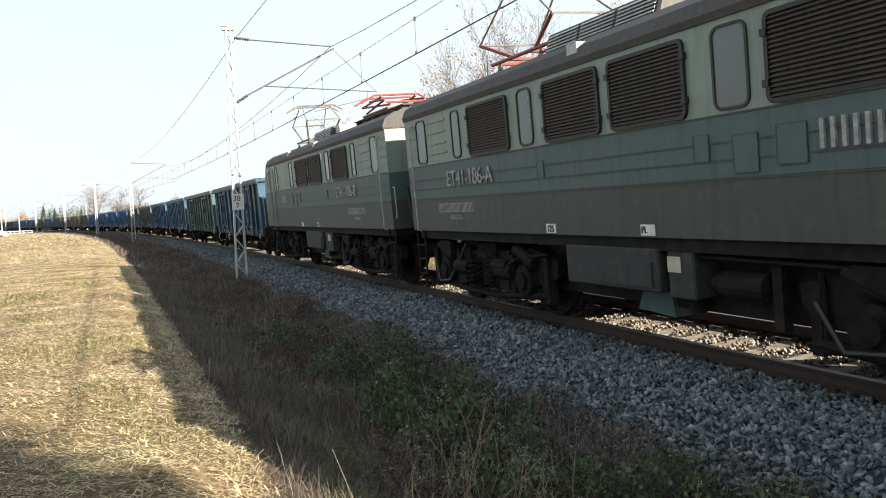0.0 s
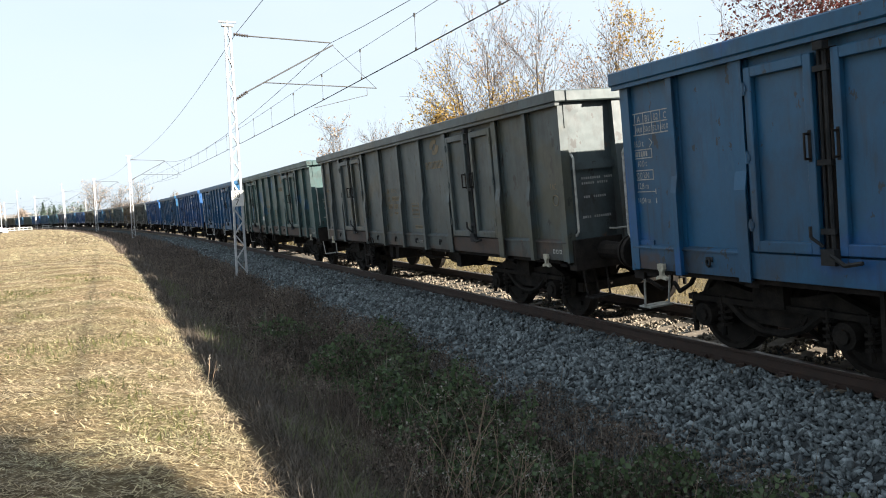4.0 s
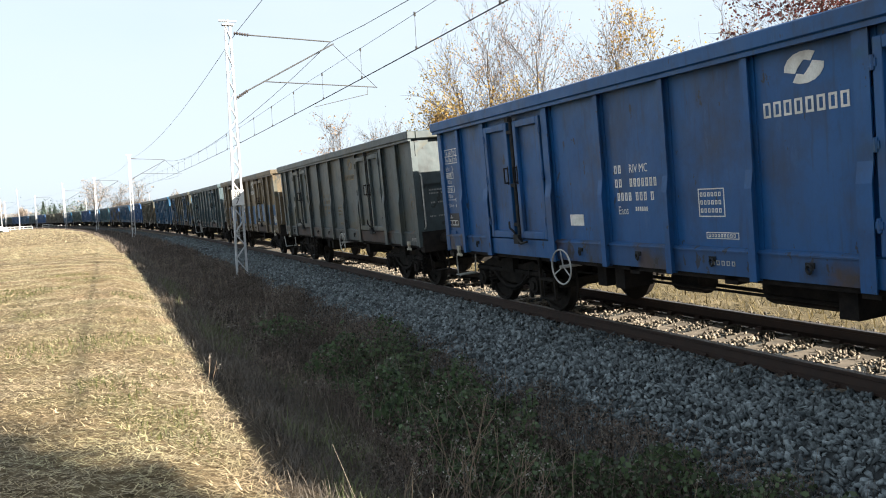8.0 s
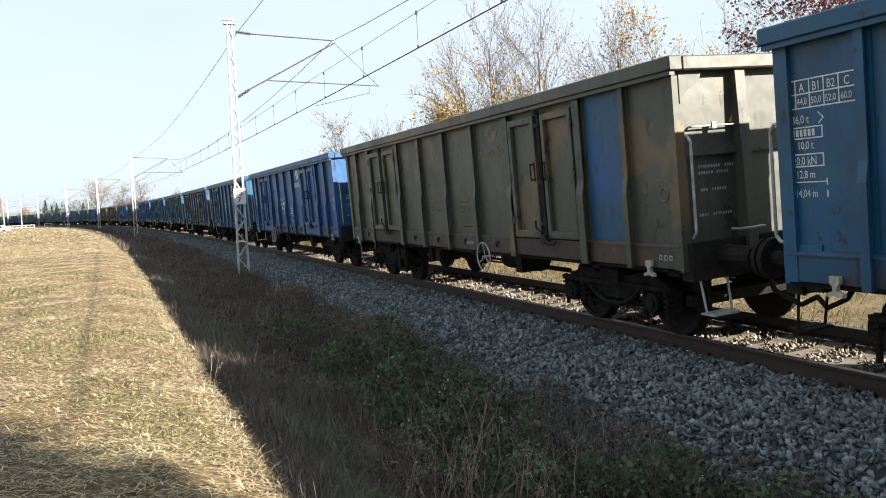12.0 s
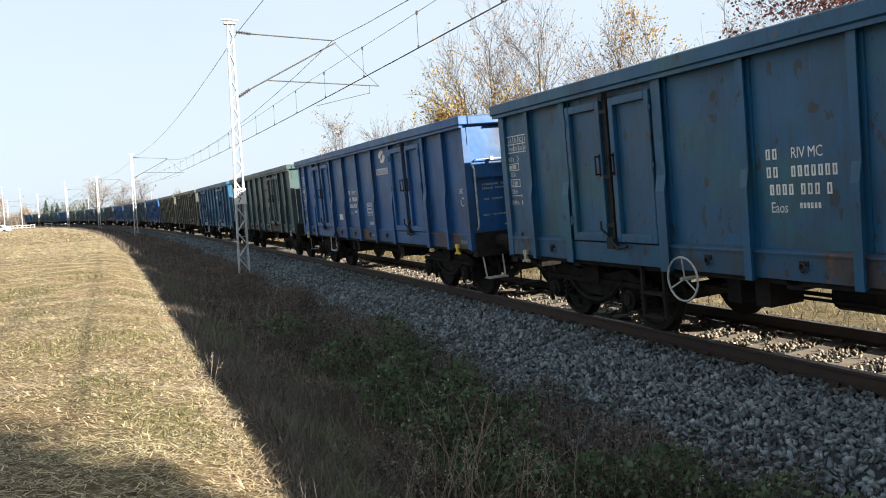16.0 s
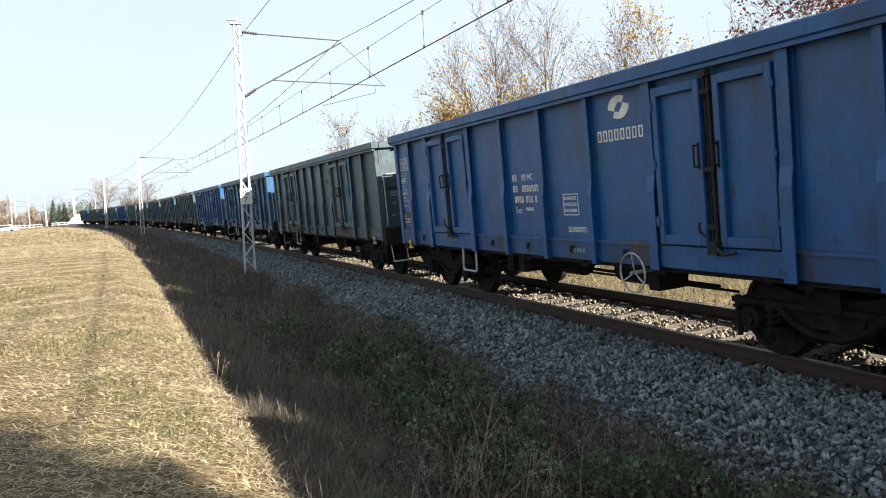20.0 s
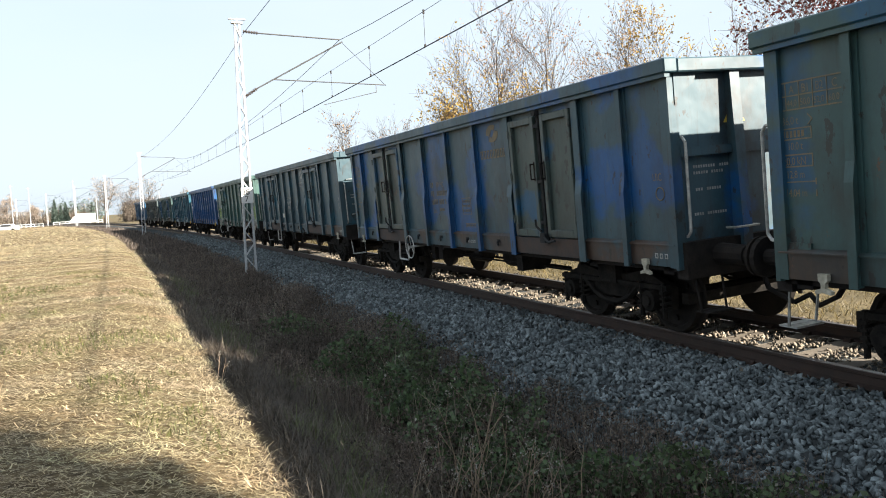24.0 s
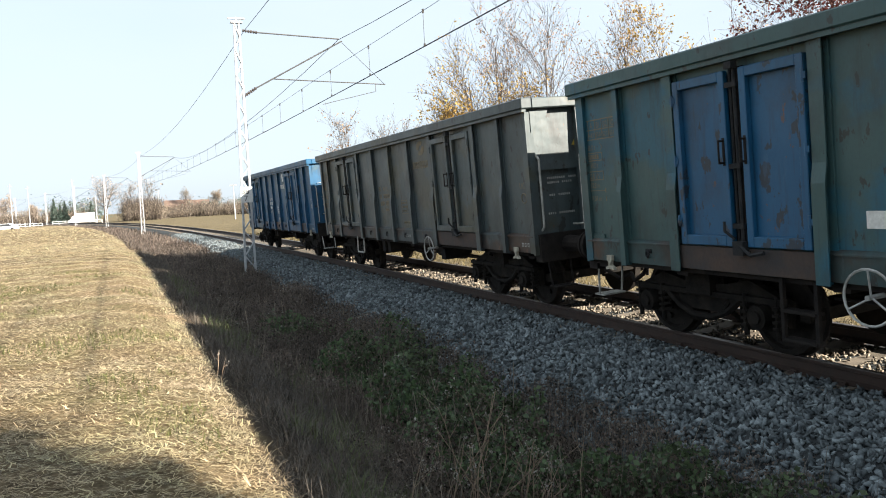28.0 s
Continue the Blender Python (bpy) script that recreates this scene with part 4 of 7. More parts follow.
        for a, b in ((-6.27, -5.42), (-5.42, -4.5), (-2.48, -1.23), (-1.23, 0), (0, 1.23), (1.23, 2.48), (4.5, 5.42), (5.42, 6.27)):
            hang("painted_band", shape("painted_band:%.2f" % a, lambda bm: box(bm, a + 0.08, b - 0.08, 1.38, 1.3835, 1.2, 2.0)), band_m, thing, "blue painted band")
        for c in (-3.465, 3.465):
            for a in (c - 0.87, c + 0.17):
                hang("painted_band", shape("painted_band:door%.2f" % a, lambda bm: box(bm, a, a + 0.7, 1.44, 1.4435, 1.37, 2.05)), band_m, thing, "blue painted band")
    if n == 15:
        hang("repainted_panel", shape("repainted_panel", lambda bm: box(bm, -5.36, -4.52, 1.38, 1.3835, 1.2, 3.12)), wagon_paint("panel_paint", 91, BLUE, ROYAL, 0.3, 0.2), thing, "blue repainted panel")
    if n == 13:
        hang("painted_zigzag", shape("painted_zigzag", w_letter), M_white, thing, "white sprayed block zigzag")
        hang("painted_dots", shape("painted_dots", w_dots), M_black, thing)
    if n == 11:
        hang("scrawl", shape("scrawl", w_scrawl), M_white, thing, "sprayed scrawl")
    if n == 34:
        hang("scrawl", shape("scrawl:tag", w_tag, ((6.08, 0.3), (5.8, 0.32), (5.5, 0.3), (5.22, 0.3), (4.97, 0.24))), M_spray, thing, "pale green sprayed loops")
        hang("scrawl", shape("scrawl:near", w_tag, ((-5.62, 0.24), (-5.82, 0.22), (-6.02, 0.22), (-6.18, 0.16))), M_spray, thing, "pale green sprayed loops")
    for x in (-1.85, -0.62, 0.62, 1.85, 5.0):
        hang("lashing_eye", shape("lashing_eye:%.2f" % x, w_eye, x), M_lock, thing)
    hang("floor", shape("floor", w_floor), M_sill, thing)
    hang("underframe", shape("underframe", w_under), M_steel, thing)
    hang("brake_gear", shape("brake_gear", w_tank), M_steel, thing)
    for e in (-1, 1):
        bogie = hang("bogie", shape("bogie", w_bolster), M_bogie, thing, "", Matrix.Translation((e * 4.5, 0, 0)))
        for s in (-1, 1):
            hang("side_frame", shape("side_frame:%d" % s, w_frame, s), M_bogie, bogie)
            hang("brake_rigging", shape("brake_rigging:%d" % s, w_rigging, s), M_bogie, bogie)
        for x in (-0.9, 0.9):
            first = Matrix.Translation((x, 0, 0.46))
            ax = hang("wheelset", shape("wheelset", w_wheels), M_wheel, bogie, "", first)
            AXLES.append((ax, first, START + n * LENGTH))
        for y in (-0.875, 0.875):
            hang("buffer", shape("buffer:%d%.1f" % (e, y), w_buffer, e, y), M_steel, thing)
        hang("coupling", shape("coupling:%d" % e, w_coupling, e), M_steel, thing)
        hang("brake_hose", shape("brake_hose:%d" % e, w_hose, e), M_steel, thing)
        hang("handrail", shape("handrail:%d" % e, w_rail, e), M_grey, thing, "pale corner handrail")
        hang("hand_bar", shape("hand_bar:%d" % e, w_rail_low, e), M_grey, thing)
        if n % 3 == 0:
            hang("hand_bar", shape("hand_bar:top%d" % e, w_end_bar, e), M_grey, thing)
        hang("shunter_step", shape("shunter_step:%d" % e, w_grip, e), M_grey if n % 2 else M_steel, thing)
        hang("rope_hook", shape("rope_hook:%d" % e, w_hook, e * 5.75), M_yellow if n in (21, 35, 36, 19, 26) else M_hook, thing, "rope hook")
    hang("brake_wheel", shape("brake_wheel", w_brakewheel), M_grey if wheel_c == "w" else M_steel, thing, "pale brake wheel" if wheel_c == "w" else "dark brake wheel", Matrix.Translation((wheel_x, 0, 0)))
    if n in LOOPS:
        hang("step", shape("step:l", w_loop, 2.8), M_grey, thing)
    else:
        hang("step", shape("step:s", w_step, 2.85), M_steel if n % 3 else M_bogie, thing)
    aside = Matrix.Translation((0.25 if kind_b else 0.0, 0, 0))
    hang("emblem", shape("emblem", w_logo), M, thing, "plain emblem shape", aside)
    hang("small_lettering", shape("name_strokes", w_name), M, thing, "", aside)
    hang("small_lettering", shape("number_strokes", w_number), M, thing)
    hang("small_lettering", shape("data_table", w_table), M, thing)
    hang("small_lettering", shape("load_table", w_loads), M, thing)
    hang("small_lettering", shape("sill_strokes", w_sills), M_mark, thing)
    hang("small_lettering", shape("end_strokes", w_endmarks), M_mark, thing)
    hang("round_mark", shape("round_mark", w_uic), M, thing)
    hang("box_plate", shape("box_plate", w_cable), P, thing)
    if base in (ROYAL,) or n in (8, 36):
        pl = hang("black_plate", shape("black_plate", w_panel), M_black, thing)
        hang("plate_outline", shape("plate_outline", w_panel_mark), M_white, pl)
    if n % 4 == 1:
        hang("white_card", shape("white_card", w_white_card), M_white, thing)
    if n in (0, 1, 5, 6, 8, 15, 16, 22, 28, 32, 37, 38):
        hang("warning_triangle", shape("warning_triangle", w_tri), M_yellow, thing, "yellow warning triangle")
    MOVERS.append((thing, START + n * LENGTH, 4.5))
    return thing


# ---- how far the train has run, in metres, by the clock ----
RUN_T = [0.0, 3.0, 8.0, 11.5, 15.0, 17.0, 20.0, 21.0, 25.0, 28.0]
RUN_D = [0.0, 59.1, 157.45, 225.7, 294.6, 333.95, 393.25, 413.2, 494.25, 554.98]
START = 41.02


def train_run(t):
    T, D = RUN_T, RUN_D
    i = max(0, min(len(T) - 2, sum(1 for v in T if v <= t) - 1))
    def slope(k):
        a, b = max(0, k - 1), min(len(T) - 1, k + 1)
        return (D[b] - D[a]) / (T[b] - T[a])
    h = T[i + 1] - T[i]
    u = (t - T[i]) / h
    return ((2 * u ** 3 - 3 * u * u + 1) * D[i] + (u ** 3 - 2 * u * u + u) * h * slope(i) + (-2 * u ** 3 + 3 * u * u) * D[i + 1] + (u ** 3 - u * u) * h * slope(i + 1))


def time_at(d):
    return float(np.interp(d, RUN_D, RUN_T))


def car_pose(s, pivot, turned=False):
    x1, y1, _ = line_at(s + pivot)
    x2, y2, _ = line_at(s - pivot)
    th = math.atan2(-(x1 - x2), y1 - y2)
    m = Matrix(((-math.sin(th), -math.cos(th), 0, (x1 + x2) / 2), (math.cos(th), -math.sin(th), 0, (y1 + y2) / 2), (0, 0, 1, 0), (0, 0, 0, 1)))
    m = m @ Matrix.Rotation(-CANT, 4, "X")
    return m @ Matrix.Rotation(math.pi, 4, "Z") if turned else m


for number, spec in enumerate(WAGONS):
    build_wagon(number, spec)


# ---- locomotive, two coupled sections ----
def loco_paint(name, c1, c2, rough=0.6):
    m, n, l, b = nodes(name, rough)
    co = n.new("ShaderNodeTexCoord").outputs["Object"]
    col = blend(n, l, times(n, l, step(n, l, tex_noise(n, l, co, 0.8, 5), 0.35, 0.7), 0.7), c1, c2)
    col = blend(n, l, times(n, l, step(n, l, tex_noise(n, l, co, 4, 6, (2.5, 2.5, 0.2)), 0.48, 0.75), 0.55), col, tuple(v * 0.45 for v in c1))
    col = blend(n, l, times(n, l, step(n, l, tex_noise(n, l, co, 7, 6), 0.55, 0.8), 0.3), col, (0.16, 0.14, 0.11))
    l.new(col, b.inputs["Base Color"])
    bump(n, l, b, tex_noise(n, l, co, 1.4, 3), 0.2, 0.02)
    return m


M_upper = loco_paint("pale_green_paint", (0.202, 0.254, 0.216), (0.151, 0.194, 0.167))
M_middle = loco_paint("blue_green_paint", (0.053, 0.090, 0.090), (0.065, 0.094, 0.088))
M_lower = loco_paint("dark_green_paint", (0.041, 0.051, 0.043), (0.053, 0.059, 0.047))
M_roof = loco_paint("sooty_roof", (0.035, 0.034, 0.033), (0.06, 0.055, 0.05), 0.75)
# darker copy of the lower green, with the shade under the body painted in
M_box = loco_paint("shaded_box_paint", (0.02, 0.024, 0.022), (0.03, 0.032, 0.028), 0.75)
M_redpan = simple("red_pantograph_paint", (0.22, 0.045, 0.03), (0.13, 0.035, 0.026), 8, 0.55, 0.0, 0.1)
M_greypan = simple("grey_pantograph_tube", (0.12, 0.11, 0.1), (0.2, 0.19, 0.17), 8, 0.5, 0.3, 0.1)
M_cream = simple("cream_casing", (0.5, 0.46, 0.34), (0.36, 0.33, 0.26), 6, 0.6, 0.0, 0.1)
M_rubber = simple("black_rubber", (0.012, 0.012, 0.012), (0.02, 0.02, 0.02), 9, 0.6, 0.0, 0.0)
M_slat = simple("brown_louvre_slat", (0.06, 0.048, 0.038), (0.035, 0.03, 0.027), 9, 0.7, 0.0, 0.1)
M_dark = simple("louvre_back", (0.01, 0.01, 0.01), (0.014, 0.013, 0.012), 9, 0.8, 0.0, 0.0)


def glass_material():
    m, n, l, b = nodes("window_glass", 0.06)
    b.inputs["Base Color"].default_value = (0.1, 0.115, 0.11, 1)
    co = n.new("ShaderNodeTexCoord").outputs["Object"]
    l.new(step(n, l, tex_noise(n, l, co, 3, 4), 0.2, 0.8), b.inputs["Roughness"])
    r = b.inputs["Roughness"].links[0].from_node
    r.inputs["To Min"].default_value, r.inputs["To Max"].default_value = 0.08, 0.35
    return m


M_glass = glass_material()
LOCO_HALF = 7.815


def rounded(x0, x1, z0, z1, r, k=4):
    pts = []
    for cx, cz, a0 in ((x1 - r, z1 - r, 0), (x0 + r, z1 - r, 90), (x0 + r, z0 + r, 180), (x1 - r, z0 + r, 270)):
        for i in range(k + 1):
            t = radians(a0 + 90 * i / k)
            pts.append((cx + r * math.cos(t), cz + r * math.sin(t)))
    return pts


def frame_ring(bm, x0, x1, z0, z1, r, w, y0, y1):
    a, b = rounded(x0, x1, z0, z1, r), rounded(x0 + w, x1 - w, z0 + w, z1 - w, max(r - w, 0.01))
    k = len(a)
    rows = [[bm.verts.new((u, y, v)) for u, v in p] for p, y in ((a, y0), (a, y1), (b, y1), (b, y0))]
    for ra, rb in zip(rows, rows[1:] + rows[:1]):
        for i in range(k):
            bm.faces.new((ra[i], ra[(i + 1) % k], rb[(i + 1) % k], rb[i]))


def lettering(name, words, height, m, material, parent):
    cu = bpy.data.curves.new(name, "FONT")
    cu.body, cu.size, cu.extrude = words, height / 0.7, 0.006
    cu.space_character = 0.95
    tmp = bpy.data.objects.new(name, cu)
    me = bpy.data.meshes.new_from_object(tmp)
    bpy.data.objects.remove(tmp)
    me.name = name
    me.materials.clear()
    me.materials.append(material)
    ob = hang(name, me, material, parent, "", m)
    return ob


def facing(x, y, z):
    """Pose for lettering read from the camera's side of the train."""
    return Matrix(((-1, 0, 0, x), (0, 0, 1, y), (0, 1, 0, z), (0, 0, 0, 1)))


def build_section(sgn, start, letter):
    """sgn: +1 with the cab away from the camera, -1 with the cab ahead."""
    thing = tagged(new("electric_locomotive"), "half of a double electric locomotive in worn three-tone green", "locomotive", "locomotive halves")
    g, c = -7.2, 6.95          # gap end and cab end before the flip

    def fx(a, b):
        return tuple(sorted((sgn * a, sgn * b)))

    def shell(bm, z0, z1, z_mid=None):
        lean = lambda z: c - max(0.0, z - 2.5) * 0.55
        pts = [(sgn * g, z0), (sgn * c, z0)] + ([(sgn * c, 2.5)] if z0 < 2.5 < z1 else []) + [(sgn * lean(z1), z1), (sgn * g, z1)]
        prism(bm, pts, "y", -1.465, 1.465)

    part("lower_body", bms(shell, 1.38, 2.0), M_lower, thing)
    part("middle_body", bms(shell, 2.003, 2.62), M_middle, thing)
    part("upper_body", bms(shell, 2.623, 3.6), M_upper, thing)

    def roof(bm):
        prof = [(-1.485, 3.56), (-1.5, 3.64), (-1.42, 3.8), (-1.2, 3.93), (-0.7, 4.03), (0, 4.06), (0.7, 4.03), (1.2, 3.93), (1.42, 3.8), (1.5, 3.64), (1.485, 3.56)]
        a, b = fx(g, 6.1)
        prism(bm, prof, "x", a, b)
    part("roof", bms(roof), M_roof, thing, "dark sooty roof", smooth=False)
    for z in (2.63, 2.36, 2.18, 1.99):
        a, b = fx(g + 0.05, 5.0)
        # the darker green paints the shade line along the rib's relief
        part("body_rib", bms(lambda bm: box(bm, a, b, 1.465, 1.476, z - 0.009, z + 0.009)), M_lower, thing)
    for z in (3.4, 3.2, 3.0, 2.82):
        for u, v in ((-7.15, -6.62), (-6.02, -5.2)):
            a, b = fx(u, v)
            part("short_rib", bms(lambda bm: box(bm, a, b, 1.465, 1.482, z - 0.014, z + 0.014)), M_upper, thing)

    def window(u, v, z0=2.69, z1=3.47):
        a, b = fx(u, v)
        w = part("window", bms(lambda bm: prism(bm, rounded(a, b, z0, z1, 0.09), "y", 1.4655, 1.472)), M_glass, thing, "rounded side window")
        part("window_seal", bms(frame_ring, a - 0.025, b + 0.025, z0 - 0.025, z1 + 0.025, 0.11, 0.03, 1.4655, 1.485), M_rubber, w)

    def louvre(u, v, z0=2.68, z1=3.46):
        a, b = fx(u, v)
        w = part("louvre", bms(lambda bm: box(bm, a, b, 1.4655, 1.469, z0, z1)), M_dark, thing, "ventilation louvre")
        part("louvre_frame", bms(frame_ring, a - 0.03, b + 0.03, z0 - 0.03, z1 + 0.03, 0.09, 0.045, 1.4655, 1.505), M_rubber, w)
        k = 17
        slat = mesh_of("slat", finish(bms(lambda bm: prism(bm, [(1.469, 0.0), (1.498, -0.022), (1.5, -0.014), (1.47, 0.012)], "x", a + 0.02, b - 0.02))))
        for i in range(k):
            hang("slat", slat, M_slat, w, "", Matrix.Translation((0, 0, z0 + 0.05 + (z1 - z0 - 0.08) * i / (k - 1))))
        for x in (a - 0.02, b + 0.02):
            for z in (z0 + 0.16, z1 - 0.16):
                part("louvre_latch", bms(lambda bm: box(bm, x - 0.035, x + 0.035, 1.47, 1.52, z - 0.035, z + 0.035)), M_rubber, w)

    window(-6.56, -6.14)
    window(-4.9, -4.6)
    louvre(-4.2, -2.85)
    window(-2.5, -2.13)
    if sgn > 0:
        louvre(-1.62, -0.22)
        louvre(0.06, 1.42)
        window(2.02, 2.38)
        window(4.38, 4.72)
    else:
        louvre(-1.75, -0.49)
        louvre(-0.22, 1.06)
        window(1.5, 1.93)
        louvre(2.2, 3.6)
        window(4.3, 4.65)
    a, b = fx(5.88, 6.3)
    cw = part("cab_window", bms(lambda bm: prism(bm, rounded(a, b, 2.75, 3.38, 0.04), "y", 1.4655, 1.471)), M_glass, thing)
    part("cab_window_frame", bms(frame_ring, a - 0.05, b + 0.05, 2.7, 3.43, 0.05, 0.05, 1.4655, 1.49), M_upper, cw)
    a, b = fx(5.08, 5.68)
    door = part("cab_door", bms(lambda bm: frame_ring(bm, a, b, 1.5, 3.5, 0.05, 0.025, 1.4655, 1.478)), M_middle, thing)
    part("door_handle", bms(lambda bm: rod(bm, (sgn * 5.6, 1.52, 2.62), (sgn * 5.42, 1.52, 2.66), 0.016, 6)), M_grey, door)
    for x, z0, z1 in ((-6.78, 1.4, 3.45), (5.02, 1.4, 3.5), (5.75, 1.5, 3.4)):
        part("handrail", bms(lambda bm: path_rod(bm, [(sgn * x, 1.47, z1), (sgn * x, 1.54, z1 - 0.05), (sgn * x, 1.54, z0), (sgn * x, 1.47, z0 - 0.03)], 0.017, 6)), M_grey, thing, "pale vertical handrail")
    part("gangway_handrail", bms(lambda bm: path_rod(bm, [(sgn * -7.2, 1.4, 2.3), (sgn * -7.3, 1.4, 2.28), (sgn * -7.3, 1.4, 1.65), (sgn * -7.2, 1.4, 1.62)], 0.016, 6)), M_grey, thing)

    def bellows(bm):
        for i in range(5):
            a, b = fx(g - 0.06 - i * 0.09, g - 0.01 - i * 0.09)
            box(bm, a, b, -0.6, 0.6, 1.3, 3.5)
    part("gangway_bellows", bms(bellows), M_rubber, thing, "folded black gangway bellows")
    for i in range(3):
        y = 0.75 + 0.16 * i
        part("cable", bms(lambda bm: path_rod(bm, [(sgn * g, y, 2.3), (sgn * (g - 0.12), y, 1.75), (sgn * (g - 0.3), y, 1.5), (sgn * (g - 0.45), y, 1.5)], 0.028, 6)), M_rubber, thing)
    # markings
    x_num = 5.28 if sgn < 0 else -3.0
    board = part("number_board", bms(lambda bm: box(bm, x_num - 1.68, x_num + 0.03, 1.4655, 1.47, 2.15, 2.5)), M_middle, thing)
    lettering("class_letters", "ET41-186-" + letter, 0.27, facing(x_num, 1.492, 2.2), M_mark, board)
    part("small_lettering", bms(lambda bm: bars(bm, [(x_num + (0.5 if sgn < 0 else -0.85), 1.73, 0.16, 1.5, 15), (x_num - (0.0 if sgn < 0 else 1.4), 1.6, 0.07, 0.5, 6)], 1.466)), M_mark, thing)
    xp = 3.75 if sgn > 0 else -2.72
    for i in range(3):
        part("company_letter_block", bms(lambda bm: (box(bm, xp - i * 0.22 - 0.04, xp - i * 0.22, 1.466, 1.5, 2.2, 2.46), box(bm, xp - i * 0.22 - 0.15, xp - i * 0.22 - 0.11, 1.466, 1.5, 2.2, 2.46))), M_mark, thing)
    xs = 1.45 if sgn > 0 else -0.15
    s1 = part("sign", bms(lambda bm: box(bm, xs - 0.26, xs, 1.466, 1.471, 1.4, 1.53)), M_white, thing)
    lettering("sign_letters", "PL", 0.08, facing(xs - 0.02, 1.476, 1.43), M_black, s1)
    xs = -0.5 if sgn > 0 else 1.98
    s2 = part("sign", bms(lambda bm: box(bm, xs - 0.26, xs, 1.466, 1.471, 1.4, 1.53)), M_white, thing)
    lettering("sign_letters", "125", 0.09, facing(xs - 0.03, 1.476, 1.42), M_black, s2)
    for x, z in ((-1.75 if sgn > 0 else 1.62, 3.42), (4.95, 3.45)):
        part("warning_sign", bms(lambda bm: box(bm, sgn * x - 0.07, sgn * x + 0.07, 1.466, 1.47, z - 0.12, z + 0.06)), M_white, thing)
    for x, z0, z1, w in ((1.25, 2.19, 2.45, 0.2), (1.85, 2.05, 2.41, 0.3), (2.4, 2.1, 2.45, 0.32), (-2.0, 2.2, 2.42, 0.16)):
        a, b = fx(x - w / 2, x + w / 2)
        hatch = part("hatch", bms(lambda bm: box(bm, a, b, 1.4655, 1.479, z0, z1)), M_middle, thing, "flush hatch cover")
        # rim in the darker green, a painted shade line round the cover
        part("hatch_rim", bms(frame_ring, a - 0.012, b + 0.012, z0 - 0.012, z1 + 0.012, 0.02, 0.012, 1.4655, 1.482), M_lower, hatch)
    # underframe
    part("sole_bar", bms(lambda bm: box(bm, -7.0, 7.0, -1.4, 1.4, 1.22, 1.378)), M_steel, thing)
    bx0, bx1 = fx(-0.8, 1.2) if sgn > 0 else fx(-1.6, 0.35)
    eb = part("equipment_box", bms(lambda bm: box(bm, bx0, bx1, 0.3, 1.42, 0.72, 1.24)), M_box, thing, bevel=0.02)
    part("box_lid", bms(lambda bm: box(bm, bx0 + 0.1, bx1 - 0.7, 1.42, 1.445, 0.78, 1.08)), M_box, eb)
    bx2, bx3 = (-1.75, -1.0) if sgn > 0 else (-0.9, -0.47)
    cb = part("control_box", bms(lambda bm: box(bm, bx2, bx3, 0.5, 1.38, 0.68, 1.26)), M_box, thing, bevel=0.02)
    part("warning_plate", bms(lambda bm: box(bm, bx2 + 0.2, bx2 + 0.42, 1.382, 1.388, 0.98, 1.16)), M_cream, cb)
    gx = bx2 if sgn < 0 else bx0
    # added dark block keeps the cavity behind the boxes from showing lit ground
    part("backing_block", bms(lambda bm: box(bm, -2.6, 2.6, -0.6, 0.98, 0.48, 1.22)), M_steel, thing, "plain dark block added to fill the shaded gap behind the boxes")
    part("brake_reservoir", bms(lambda bm: (rod(bm, (gx - 0.85, 1.15, 0.86), (gx - 0.25, 1.15, 0.86), 0.15, 14), rod(bm, (gx - 0.25, 1.15, 0.86), (gx - 0.12, 1.15, 0.86), 0.11, 12))), M_steel, thing)
    part("pipe", bms(lambda bm: path_rod(bm, [(gx - 0.02, 1.3, 1.16), (gx - 1.9, 1.3, 1.14), (gx - 2.6, 1.3, 1.14)], 0.022, 6)), M_steel, thing)
    part("hanger", bms(lambda bm: box(bm, gx - 1.05, gx - 0.93, 1.1, 1.22, 0.45, 1.22)), M_steel, thing)
    part("drain_scoop", bms(lambda bm: prism(bm, [(-0.1, 0.72), (0.4, 0.72), (0.55, 0.4), (-0.15, 0.36)], "y", 0.5, 1.05)), M_middle, thing, "blue-grey air scoop")
    part("drain_valve", bms(lambda bm: rod(bm, (gx + 0.3, 1.1, 0.72), (gx + 0.3, 1.1, 0.48), 0.09, 10)), M_steel, thing)
    for e in (-1, 1):
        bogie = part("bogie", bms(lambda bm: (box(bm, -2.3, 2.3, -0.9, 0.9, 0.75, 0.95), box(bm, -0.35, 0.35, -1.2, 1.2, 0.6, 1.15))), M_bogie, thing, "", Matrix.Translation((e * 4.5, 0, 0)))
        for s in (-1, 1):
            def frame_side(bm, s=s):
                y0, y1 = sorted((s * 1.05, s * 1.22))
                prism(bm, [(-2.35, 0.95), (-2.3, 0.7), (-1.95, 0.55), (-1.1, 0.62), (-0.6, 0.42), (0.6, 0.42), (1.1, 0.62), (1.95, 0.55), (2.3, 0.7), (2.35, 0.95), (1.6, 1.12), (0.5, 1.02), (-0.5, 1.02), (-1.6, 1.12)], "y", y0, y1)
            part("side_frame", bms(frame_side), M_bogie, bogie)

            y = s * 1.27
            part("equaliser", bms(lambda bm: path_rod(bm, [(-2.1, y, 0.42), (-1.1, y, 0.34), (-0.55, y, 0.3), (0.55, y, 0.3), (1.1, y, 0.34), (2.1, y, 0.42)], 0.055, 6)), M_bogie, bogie)
